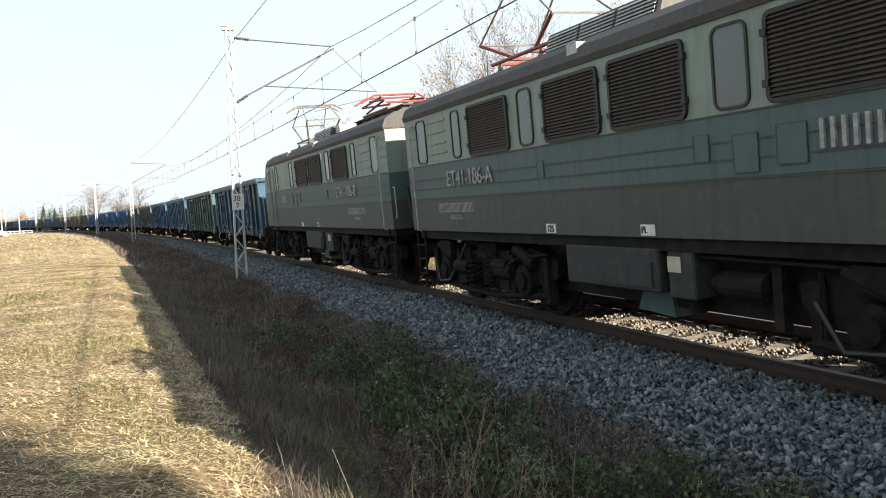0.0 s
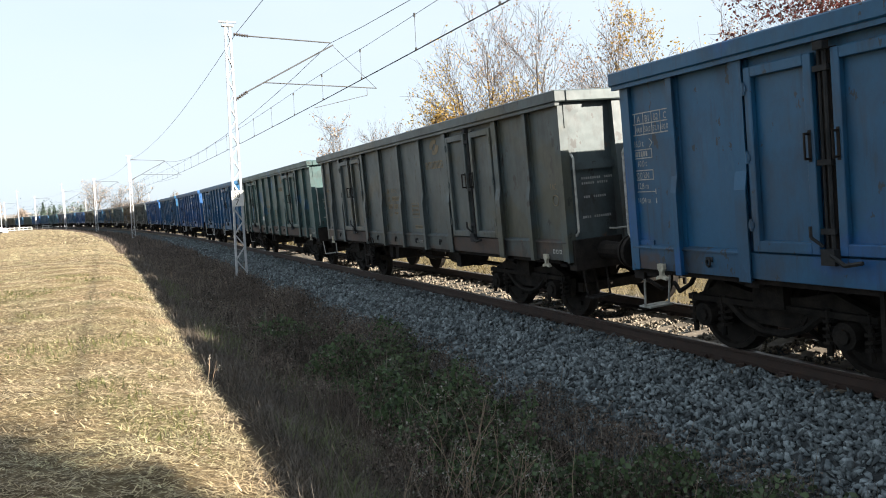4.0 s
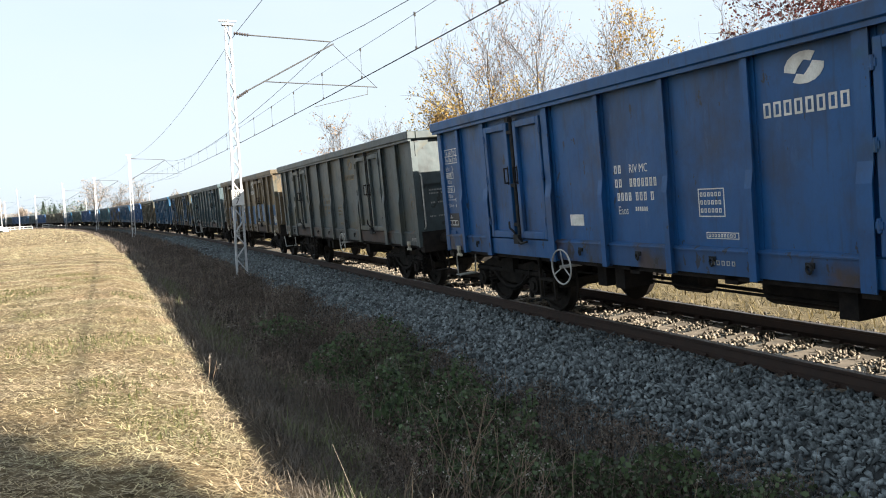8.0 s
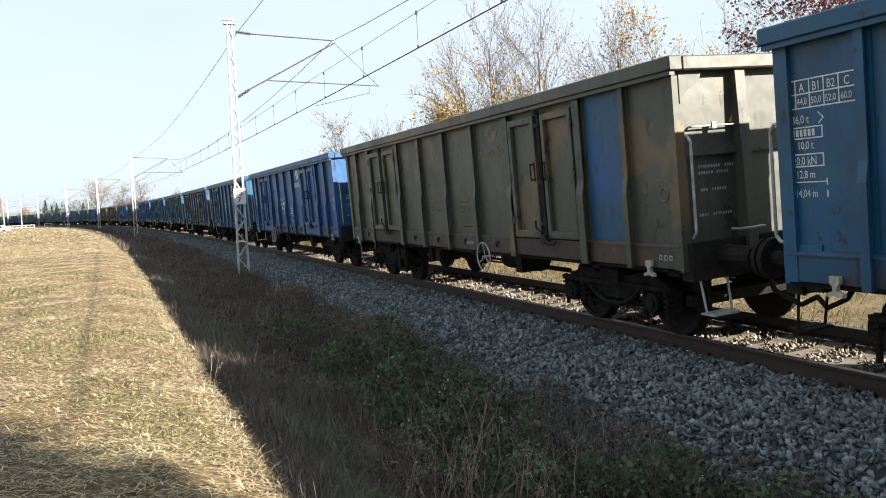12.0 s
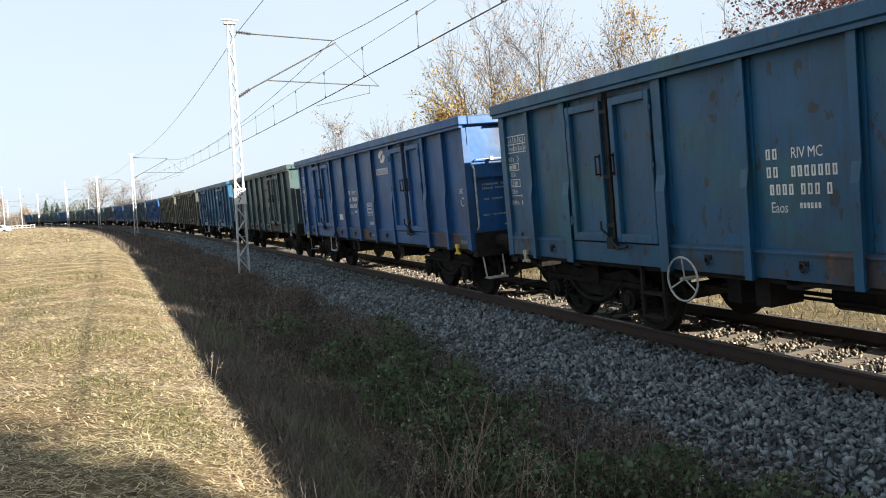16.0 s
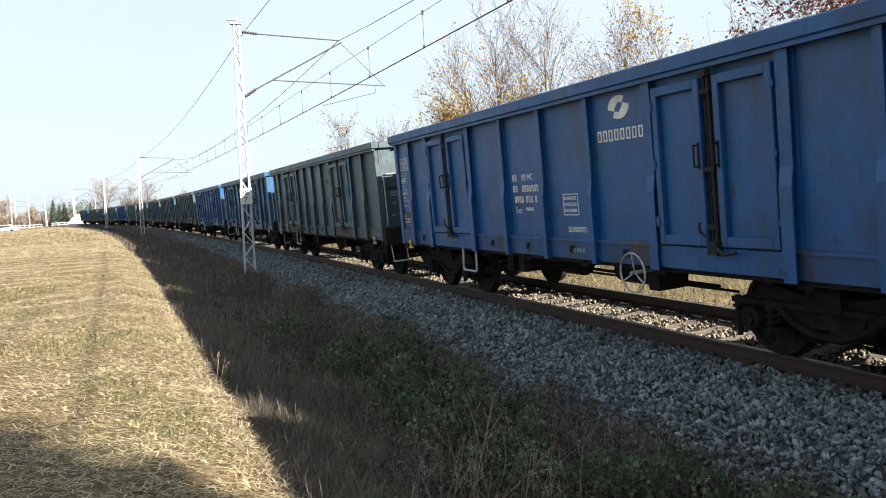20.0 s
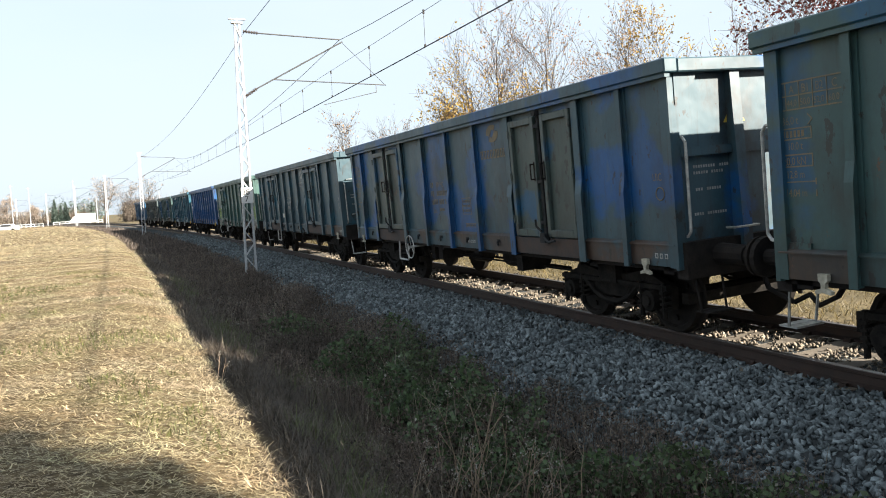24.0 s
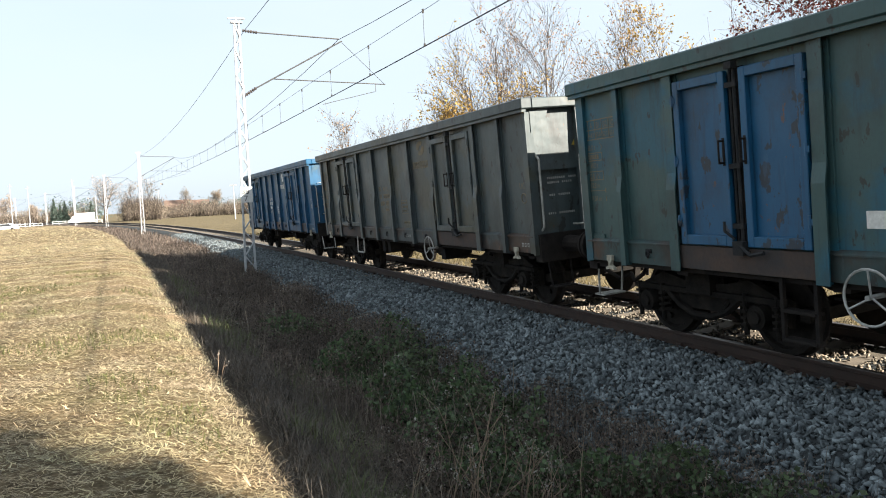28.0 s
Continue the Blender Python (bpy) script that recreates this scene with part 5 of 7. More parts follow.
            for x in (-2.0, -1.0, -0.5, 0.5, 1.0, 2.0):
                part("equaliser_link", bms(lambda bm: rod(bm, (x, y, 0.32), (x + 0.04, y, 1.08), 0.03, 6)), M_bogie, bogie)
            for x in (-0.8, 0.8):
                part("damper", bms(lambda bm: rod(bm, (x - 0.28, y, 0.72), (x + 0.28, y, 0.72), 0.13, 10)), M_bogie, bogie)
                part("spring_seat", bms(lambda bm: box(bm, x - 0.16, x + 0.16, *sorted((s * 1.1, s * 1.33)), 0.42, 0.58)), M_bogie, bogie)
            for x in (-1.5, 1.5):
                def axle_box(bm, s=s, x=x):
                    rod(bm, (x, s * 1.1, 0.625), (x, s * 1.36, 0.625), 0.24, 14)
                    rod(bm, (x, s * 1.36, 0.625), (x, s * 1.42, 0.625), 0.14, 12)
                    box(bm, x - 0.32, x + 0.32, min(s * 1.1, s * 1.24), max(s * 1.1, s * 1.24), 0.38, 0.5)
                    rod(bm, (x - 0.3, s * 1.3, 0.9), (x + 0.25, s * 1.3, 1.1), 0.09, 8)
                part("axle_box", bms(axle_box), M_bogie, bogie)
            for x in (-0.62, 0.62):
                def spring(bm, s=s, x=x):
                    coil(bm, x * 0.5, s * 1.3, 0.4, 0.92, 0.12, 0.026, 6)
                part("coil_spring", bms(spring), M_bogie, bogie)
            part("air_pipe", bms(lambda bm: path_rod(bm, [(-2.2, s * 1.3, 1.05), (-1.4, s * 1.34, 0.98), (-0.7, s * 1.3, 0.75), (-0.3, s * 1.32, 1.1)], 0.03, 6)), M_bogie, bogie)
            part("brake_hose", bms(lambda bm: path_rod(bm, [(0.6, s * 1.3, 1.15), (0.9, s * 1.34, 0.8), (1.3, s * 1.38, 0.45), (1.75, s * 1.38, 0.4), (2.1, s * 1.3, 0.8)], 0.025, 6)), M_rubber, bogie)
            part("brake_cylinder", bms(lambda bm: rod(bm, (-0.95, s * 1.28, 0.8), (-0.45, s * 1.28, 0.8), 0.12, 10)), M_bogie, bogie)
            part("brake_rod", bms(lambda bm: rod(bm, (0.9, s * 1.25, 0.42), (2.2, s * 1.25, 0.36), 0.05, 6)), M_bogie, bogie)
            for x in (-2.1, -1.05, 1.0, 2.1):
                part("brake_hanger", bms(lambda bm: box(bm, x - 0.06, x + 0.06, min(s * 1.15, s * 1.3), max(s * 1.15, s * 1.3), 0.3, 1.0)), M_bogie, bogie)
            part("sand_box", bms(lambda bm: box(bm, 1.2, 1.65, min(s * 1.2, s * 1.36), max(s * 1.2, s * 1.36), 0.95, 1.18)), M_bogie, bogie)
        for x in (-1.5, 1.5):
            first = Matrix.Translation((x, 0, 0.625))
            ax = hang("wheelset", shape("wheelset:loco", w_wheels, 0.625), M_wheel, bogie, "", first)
            AXLES.append((ax, first, start))

    def ladder(bm, x):
        for dx in (-0.2, 0.2):
            path_rod(bm, [(x + dx, 1.42, 1.36), (x + dx * 0.9, 1.44, 0.5)], 0.02, 6)
        for z in (0.5, 0.8, 1.08):
            rod(bm, (x - 0.2, 1.44, z), (x + 0.2, 1.44, z), 0.018, 6)
    for x in (-6.95, 5.35, 6.75):
        part("footstep", bms(ladder, sgn * x), M_steel, thing)
    for y in (-0.875, 0.875):
        def buf(bm):
            a = sgn * (c + 0.02)
            rod(bm, (a, y, 1.06), (a + sgn * 0.5, y, 1.06), 0.14, 12)
            rod(bm, (a + sgn * 0.5, y, 1.06), (a + sgn * 0.56, y, 1.06), 0.23, 18)
        part("buffer", bms(buf), M_steel, thing)
    a, b = fx(6.7, 6.97)
    part("buffer_beam", bms(lambda bm: box(bm, a, b, -1.35, 1.35, 0.8, 1.37)), M_steel, thing)
    # roof
    a, b = fx(-0.3, 1.9) if sgn > 0 else fx(-2.9, -0.2)
    rb = part("roof_vent", bms(lambda bm: prism(bm, [(-0.72, 4.0), (-0.6, 4.36), (0.6, 4.36), (0.72, 4.0)], "x", a, b)), M_roof, thing, bevel=0.03)
    for i in range(3):
        u, v = fx(-0.22 + i * 0.72, 0.42 + i * 0.72) if sgn > 0 else fx(-2.82 + i * 0.88, -2.02 + i * 0.88)
        for k in range(5):
            z = 4.1 + 0.05 * k
            y = 0.72 - (z - 4.0) / 3
            part("vent_slat", bms(lambda bm: prism(bm, [(y - 0.01, z + 0.012), (y + 0.03, z - 0.016), (y + 0.035, z - 0.008), (y, z + 0.02)], "x", u, v)), M_galv, rb)
    a, b = fx(-0.75, -0.35)
    part("cream_box", bms(lambda bm: box(bm, a, b, -0.4, 0.55, 4.04, 4.34)), M_cream, thing, bevel=0.02)
    if sgn > 0:
        a, b = fx(-6.6, -2.9)
        wk = part("roof_walkway", bms(lambda bm: box(bm, a, b, 0.5, 0.75, 4.14, 4.17)), M_roof, thing)
        for i in range(6):
            x = sgn * (-6.5 + i * 0.7)
            part("walkway_bracket", bms(lambda bm: box(bm, x - 0.02, x + 0.02, 0.52, 0.73, 3.98, 4.14)), M_roof, wk)
    for x in (-1.0, 2.4):
        part("roof_hatch", bms(lambda bm: box(bm, sgn * x - 0.12, sgn * x + 0.12, 1.3, 1.46, 3.72, 3.86)), M_grey, thing)

    def insulator(bm, x, y):
        rod(bm, (x, y, 3.98), (x, y, 4.26), 0.03, 6)
        for k in range(4):
            rod(bm, (x, y, 4.02 + 0.05 * k), (x, y, 4.05 + 0.05 * k), 0.09 - 0.012 * k, 8)

    def folded(pan, x, m):
        for y in (-0.42, 0.42):
            for e in (-1, 1):
                part("arm", bms(lambda bm: path_rod(bm, [(x - e * 0.95, y, 4.36), (x + e * 0.9, y * 1.3, 4.5 + 0.01 * e), (x - e * 0.5, y * 1.1, 4.62)], 0.028, 6)), m, pan)
        for dx in (-0.3, 0.3):
            part("contact_bow", bms(lambda bm: path_rod(bm, [(x + dx, -0.95, 4.5), (x + dx, -0.6, 4.68), (x + dx, 0.6, 4.68), (x + dx, 0.95, 4.5)], 0.026, 6)), m, pan)
        part("cross_tube", bms(lambda bm: rod(bm, (x - 0.9, -0.5, 4.42), (x - 0.9, 0.5, 4.42), 0.03, 6)), m, pan)

    def raised(pan, x, m):
        kx, kz = (1.05, 4.9) if sgn > 0 else (1.25, 4.68)
        for y in (-0.42, 0.42):
            for e in (-1, 1):
                part("lower_arm", bms(lambda bm: rod(bm, (x + e * 0.4, y, 4.32), (x + e * kx, y * 1.4, kz), 0.032, 6)), m, pan)
                part("upper_arm", bms(lambda bm: rod(bm, (x + e * kx, y * 1.4, kz), (x + e * 0.25, y * 1.15, 5.42), 0.018, 6)), M_greypan, pan)
        for dx in (-kx, kx):
            part("cross_tube", bms(lambda bm: rod(bm, (x + dx, -0.6, kz), (x + dx, 0.6, kz), 0.018, 6)), M_greypan, pan)
        for dx in (-0.25, 0.25):
            part("contact_bow", bms(lambda bm: path_rod(bm, [(x + dx, -0.95, 5.3), (x + dx, -0.65, 5.48), (x + dx, 0.65, 5.48), (x + dx, 0.95, 5.3)], 0.028, 6)), M_greypan, pan)

    for x, up in ((-4.0, sgn < 0), (3.9, sgn > 0)):
        x *= sgn
        m = M_greypan if up and sgn > 0 else M_redpan
        pan = new("pantograph")
        pan.parent = thing
        pan["label"] = "raised pantograph" if up else "folded red pantograph"
        for y in (-0.5, 0.5):
            part("base_rail", bms(lambda bm: rod(bm, (x - 1.0, y, 4.28), (x + 1.0, y, 4.28), 0.035, 6)), m, pan)
        for dx in (-0.9, -0.3, 0.4, 0.9):
            part("base_tube", bms(lambda bm: rod(bm, (x + dx, -0.5, 4.28), (x + dx, 0.5, 4.28), 0.03, 6)), m, pan)
        (raised if up else folded)(pan, x, m)
        for dx in (-0.7, 0.7):
            for y in (-0.5, 0.5):
                part("insulator", bms(insulator, x + dx, y), M_insul, pan)
    MOVERS.append((thing, start, 4.5))


build_section(1, START - 7.02 - LOCO_HALF, "B")
build_section(-1, START - 7.02 - 3 * LOCO_HALF, "A")


# ---- overhead line ----
MASTS = [-33.0, 31.6, 96.5, 149.2, 199.2, 247.5, 300.0]
M_board = simple("enamel_board", (0.680, 0.680, 0.663), (0.578, 0.578, 0.561), 9, 0.4, 0.0, 0.0)
M_base = simple("mast_foundation", (0.216, 0.210, 0.198), (0.150, 0.144, 0.132), 6, 0.9, 0.0, 0.3)


def mast_leg(bm, side):
    """A channel leg that leans in to the top; the two legs stand apart across the track."""
    y, d, t = 0.212, 0.067, 0.012
    ring_xy = [(-0.06, y), (0.06, y), (0.06, y - d), (0.05, y - d), (0.05, y - t), (-0.05, y - t), (-0.05, y - d), (-0.06, y - d)]
    a = [bm.verts.new((u, side * v, -0.6)) for u, v in ring_xy]
    c = [bm.verts.new((u, side * (v - 0.1), 8.38)) for u, v in ring_xy]
    for i in range(8):
        bm.faces.new((a[i], a[(i + 1) % 8], c[(i + 1) % 8], c[i]))
    bm.faces.new(a[::-1]), bm.faces.new(c)


def lace(bm, k, dx):
    z0, z1 = -0.4 + 0.46 * k, -0.4 + 0.46 * (k + 1)
    w0, w1 = 0.18 - 0.1 * (z0 + 0.6) / 9.2, 0.18 - 0.1 * (z1 + 0.6) / 9.2
    s = 1 if k % 2 else -1
    rod(bm, (dx, s * w0, z0), (dx, -s * w1, z1), 0.02, 4)


def build_mast(s, near):
    thing = tagged(new("lattice_mast"), "pale galvanised lattice mast carrying the overhead line", "mast", "overhead line masts")
    m = track_pose(s, 2.9, 0)
    thing.matrix_basis = m @ Matrix.Rotation(0.011, 4, "X")
    for side in (-1, 1):
        part("leg", bms(mast_leg, side), M_galv, thing)
    if near:
        for dy in (-0.063, 0.063):
            for k in range(19):
                part("lacing_bar", bms(lace, k, dy), M_galv, thing)
    else:
        def all_lace(bm):
            for dy in (-0.063, 0.063):
                for k in range(19):
                    lace(bm, k, dy)
        tagged(part("lacing", bms(all_lace), M_galv, thing), "", "", "", "stuff")
    part("foundation", bms(lambda bm: box(bm, -0.28, 0.28, -0.36, 0.36, -1.1, -0.6)), M_base, thing, "concrete foundation", bevel=0.03)
    part("base_plate", bms(lambda bm: box(bm, -0.12, 0.12, -0.27, 0.27, -0.6, -0.55)), M_galv, thing)
    part("cap", bms(lambda bm: (box(bm, -0.1, 0.1, -0.2, 0.2, 8.36, 8.42), box(bm, -0.05, 0.05, -0.3, 0.3, 8.5, 8.54), box(bm, -0.03, 0.03, -0.03, 0.03, 8.38, 8.56))), M_galv, thing)
    # cantilever: y runs to the camera's side, so the track lies at negative y
    part("top_tube", bms(lambda bm: rod(bm, (0, -0.75, 8.06), (0, -3.75, 7.95), 0.024, 8)), M_tube, thing)
    part("strut_tube", bms(lambda bm: rod(bm, (0, -0.6, 6.1), (0, -3.85, 7.88), 0.026, 8)), M_tube, thing)
    part("registration_tube", bms(lambda bm: rod(bm, (0, -1.2, 6.42), (0, -5.5, 6.3), 0.02, 8)), M_tube, thing)
    part("tie_wire", bms(lambda bm: rod(bm, (0, -3.85, 7.82), (0, -5.45, 6.32), 0.009, 5)), M_wire, thing)
    part("steady_arm", bms(lambda bm: path_rod(bm, [(0, -5.1, 6.3), (0, -5.1, 6.02), (0, -4.9, 5.98), (0, -3.0, 5.52)], 0.012, 5)), M_tube, thing)
    for y0, z0, y1, z1 in ((-0.2, 8.11, -0.75, 8.06), (-0.12, 5.78, -0.6, 6.1)):
        def ins(bm):
            for k in range(6):
                a, b = k / 6, (k + 0.55) / 6
                rod(bm, (0, y0 + (y1 - y0) * a, z0 + (z1 - z0) * a), (0, y0 + (y1 - y0) * b, z0 + (z1 - z0) * b), 0.055, 8)
            rod(bm, (0, y0, z0), (0, y1, z1), 0.02, 6)
        part("insulator", bms(ins), M_insul, thing, "ribbed brown insulator")
    if near:
        bo = part("distance_board", bms(lambda bm: box(bm, -0.135, -0.115, -0.2, 0.22, 1.98, 2.54)), M_board, thing, "white enamel board with black figures")
        # lettering faces the camera, back along the track
        f = Matrix(((0, 0, -1, -0.138), (-1, 0, 0, 0.19), (0, 1, 0, 2.29), (0, 0, 0, 1)))
        lettering("board_figure", "38", 0.2, f, M_black, bo)
        f2 = f.copy()
        f2.translation = (-0.138, 0.11, 2.03)
        lettering("board_figure", "7", 0.2, f2, M_black, bo)


for i, s in enumerate(MASTS):
    build_mast(s, i == 1)


def wire(name, label, fn, r, spans):
    bm = bmesh.new()
    pts = []
    for a, b in spans:
        for k in range(14):
            u = k / 14
            pts.append(fn(a + (b - a) * u, u))
    path_rod(bm, pts, r, 5)
    return tagged(part(name, bm, M_wire), label, "overhead wire", "overhead wires", "")


SPANS = list(zip(MASTS[:-1], MASTS[1:]))


def above(s, q, z):
    x, y = track_xy(s, q)
    return (x, y, z)


wire("contact_wire", "dark contact wire above the rails", lambda s, u: above(s, 0.05, 5.5), 0.008, SPANS)
wire("contact_wire", "second contact wire beside the first", lambda s, u: above(s, -0.02, 5.52), 0.008, SPANS)
wire("auxiliary_wire", "thin auxiliary wire over the contact wire", lambda s, u: above(s, 0.02, 6.42 - 0.12 * math.sin(math.pi * u)), 0.0065, SPANS)
wire("messenger_wire", "sagging messenger wire hung from the masts", lambda s, u: above(s, -0.9 + 0.85 * math.sin(math.pi * u), 7.88 - 1.5 * 4 * u * (1 - u)), 0.0105, SPANS)
wire("feeder_wire", "feeder wire carried along the mast tops", lambda s, u: above(s, 2.55, 8.1 - 0.35 * 4 * u * (1 - u)), 0.0095, SPANS)
dropper_mesh = mesh_of("dropper", finish(bms(lambda bm: (rod(bm, (0, 0, 5.52), (0, 0, 6.36), 0.006, 4), box(bm, -0.02, 0.02, -0.02, 0.02, 6.3, 6.4), box(bm, -0.02, 0.02, -0.02, 0.02, 5.5, 5.57)))))
for k in range(-4, 40):
    tagged(hang("dropper", dropper_mesh, M_wire, None, "", track_pose(3.2 + k * 4.4, 0.03)), "thin dropper between two overhead wires", "dropper", "droppers of the line")


# ---- trees ----
def tubes(name, segs, material, parent, sides=4, label=""):
    """Tapered tubes for a list of (start, end, radius, radius), as one mesh."""
    P = np.array([s[0] for s in segs]); Q = np.array([s[1] for s in segs])
    R = np.array([[s[2], s[3]] for s in segs])
    D = Q - P
    D /= np.linalg.norm(D, axis=1)[:, None] + 1e-9
    U = np.cross(D, np.where(np.abs(D[:, 2:3]) > 0.9, [[1.0, 0, 0]], [[0, 0, 1.0]]))
    U /= np.linalg.norm(U, axis=1)[:, None]
    W = np.cross(D, U)
    t = np.arange(sides) * 2 * np.pi / sides
    ringv = np.cos(t)[None, :, None] * U[:, None] + np.sin(t)[None, :, None] * W[:, None]
    V = np.concatenate([P[:, None] + ringv * R[:, 0][:, None, None], Q[:, None] + ringv * R[:, 1][:, None, None]], axis=1)
    i = np.arange(sides)
    f = np.stack([i, (i + 1) % sides, (i + 1) % sides + sides, i + sides], axis=1)
    F = (f[None] + (np.arange(len(segs)) * 2 * sides)[:, None, None]).reshape(-1, 4)
    ob = raw_mesh(name, V.reshape(-1, 3), F, material)
    if name not in STUFF and name != "crown":
        del ob["kind"]
    ob.parent = parent
    if label:
        ob["label"] = label
    return ob


def leaf_cards(name, pts, size, material, parent, rng, label=""):
    n = len(pts)
    rot = rotations(rng, n)
    s = size * rng.uniform(0.6, 1.3, n)
    quad = np.array([(-0.5, 0, 0), (0, 0.32, 0.06), (0.5, 0, 0), (0, -0.32, 0.06)])
    V = np.einsum("nij,vj->nvi", rot, quad) * s[:, None, None] + np.asarray(pts)[:, None]
    F = np.arange(n * 4).reshape(n, 4)
    ob = raw_mesh(name, V.reshape(-1, 3), F, material)
    if name not in STUFF and name != "crown":
        del ob["kind"]
    ob.parent = parent
    if label:
        ob["label"] = label
    return ob


def grow(rng, height, spread, lift=0.9, levels=3, trunk=0.16, stems=1):
    """Trunk, limbs and twigs as segments, with the tips of the twigs."""
    segs, tips = [], []
    def limb(p, d, length, r, level):
        k = 7 if level == 0 else 4 if level < 3 else 2
        for i in range(k):
            q = p + d * (length / k)
            r2 = r * (0.8 if level == 0 else 0.85)
            segs.append((tuple(p), tuple(q), r, r2))
            if level < levels and not (level == 0 and i < 2):
                for _ in range((3, 2, 1)[level]):
                    a = rng.uniform(0, 2 * np.pi)
                    nd = d * lift + np.array([np.cos(a), np.sin(a), 0.1]) * spread * rng.uniform(0.55, 1.15)
                    nd /= np.sqrt(nd @ nd)
                    limb(q - d * (rng.random() * length / k), nd, length * rng.uniform(0.4, 0.62) * (1.05 - 0.09 * i if level == 0 else 1), max(r2 * 0.46, 0.0075), level + 1)
            d = d + rng.normal(size=3) * (0.05 if level == 0 else 0.12)
            d /= np.sqrt(d @ d)
            p, r = q, r2
        tips.append((p, level))
    for _ in range(stems):
        d = np.array([0.0, 0.0, 1.0]) + (rng.normal(size=3) * 0.12 if stems > 1 else 0)
        limb(np.array([rng.normal() * 0.3 * (stems > 1), rng.normal() * 0.3 * (stems > 1), 0.0]), d / np.linalg.norm(d), height, trunk, 0)
    return segs, [t[0] for t in tips if t[1] >= levels - 1]


M_bark = simple("grey_bark", (0.102, 0.084, 0.069), (0.060, 0.051, 0.042), 8, 0.9, 0.0, 0.4)
M_twig = simple("brown_twig", (0.071, 0.054, 0.041), (0.046, 0.035, 0.027), 3, 0.9, 0.0, 0.0)


def leaf_material(name, c1, c2, vary=0.35):
    m = simple(name, c1, c2, 0.6, 0.6, 0.0, 0.0, (1, 1, 1), (0.35, 0.65), vary)
    n, l, b = m.node_tree.nodes, m.node_tree.links, m.node_tree.nodes["Principled BSDF"]
    tr = n.new("ShaderNodeBsdfTranslucent")
    mx = n.new("ShaderNodeMixShader")
    mx.inputs[0].default_value = 0.4
    l.new(b.inputs["Base Color"].links[0].from_socket, tr.inputs[0])
    l.new(b.outputs[0], mx.inputs[1])
    l.new(tr.outputs[0], mx.inputs[2])
    l.new(mx.outputs[0], n["Material Output"].inputs[0])
    return m


M_orange = leaf_material("orange_leaves", (0.384, 0.223, 0.043), (0.335, 0.236, 0.062))
M_russet = leaf_material("pale_russet_leaves", (0.319, 0.197, 0.116), (0.255, 0.162, 0.093))
# distance haze is mixed into this brown, so it is pale and grey
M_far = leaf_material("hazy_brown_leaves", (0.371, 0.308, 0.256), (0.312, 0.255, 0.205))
M_redleaf = leaf_material("dark_red_leaves", (0.128, 0.032, 0.028), (0.080, 0.028, 0.024))
# hedge and conifer greens and browns are lightened for the same painted haze
M_hedge = leaf_material("hazed_brown_hedge_leaves", (0.270, 0.216, 0.166), (0.210, 0.176, 0.131))
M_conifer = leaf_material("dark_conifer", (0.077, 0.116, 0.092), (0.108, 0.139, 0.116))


def polar(bearing, dist, z=-0.75):
    a = radians(bearing)
    return Vector((dist * math.sin(a), dist * math.cos(a), z))


def build_tree(bearing, dist, height, spread, leaves, leaf_m, label, seed, size=0.12, lift=0.9, levels=3, clump=0.35, trunk=0.16, stems=1):
    rng = np.random.default_rng(seed)
    thing = tagged(new("tree"), label, "tree")
    thing.location = polar(bearing, dist)
    segs, tips = grow(rng, height * 0.8, spread, lift, levels, trunk, stems)
    top = max(s[1][2] for s in segs)
    k = height / top
    segs = [(tuple(np.array(a) * k), tuple(np.array(b) * k), r, q) for a, b, r, q in segs]
    tubes("trunk", [s for s in segs if s[2] > 0.03], M_bark, thing, 6)
    tubes("limb_wood", [s for s in segs if s[2] <= 0.03], M_twig, thing, 3)
    tips = np.array(tips) * k
    if leaves:
        centre = tips[rng.integers(0, len(tips), max(6, int(len(tips) * clump)))]
        pts = centre[rng.integers(0, len(centre), leaves)] + rng.normal(size=(leaves, 3)) * 0.22
        leaf_cards("crown", pts, size, leaf_m, thing, rng)
    return thing


build_tree(4.6, 46, 15.2, 0.5, 900, M_russet, "tall leafless tree with a few russet leaves", 11, 0.13)
build_tree(8.4, 47, 14.6, 0.52, 800, M_russet, "tall bare tree with pale russet leaves", 23, 0.13)
build_tree(3.0, 45, 12.5, 0.6, 1100, M_orange, "slim bare tree with a few orange leaves", 37, 0.13)
build_tree(6.3, 44, 10.0, 0.6, 1500, M_orange, "low tree with thinning orange leaves", 41, 0.14)
build_tree(13.4, 42, 13.0, 0.52, 900, M_russet, "tall bare tree with russet leaves", 52, 0.13)
build_tree(16.2, 43, 12.8, 0.54, 2000, M_orange, "spreading bare tree with orange leaves low in its crown", 67, 0.15)
build_tree(20.5, 40, 12.4, 0.64, 700, M_russet, "bare tree with fine dark twigs", 71, 0.12)
build_tree(11.0, 49, 11.0, 0.64, 500, M_russet, "small bare tree with fine twigs", 75, 0.12)
build_tree(26.5, 34, 12.5, 0.75, 5200, M_redleaf, "tree with dark red autumn leaves", 83, 0.15, 0.8, 3, 0.8)
build_tree(1.7, 44, 8.8, 0.42, 3000, M_orange, "low bushy tree in orange leaf", 97, 0.15, 1.0, 3, 0.7, 0.1, 3)
build_tree(-6.8, 78, 12.6, 0.6, 450, M_russet, "slender bare tree with a few pale leaves", 103, 0.2, 1.0, 3, 0.3, 0.14)
build_tree(-3.0, 82, 12.2, 0.5, 300, M_russet, "thin bare tree beyond the track", 109, 0.18, 1.1, 3, 0.3, 0.1, 2)
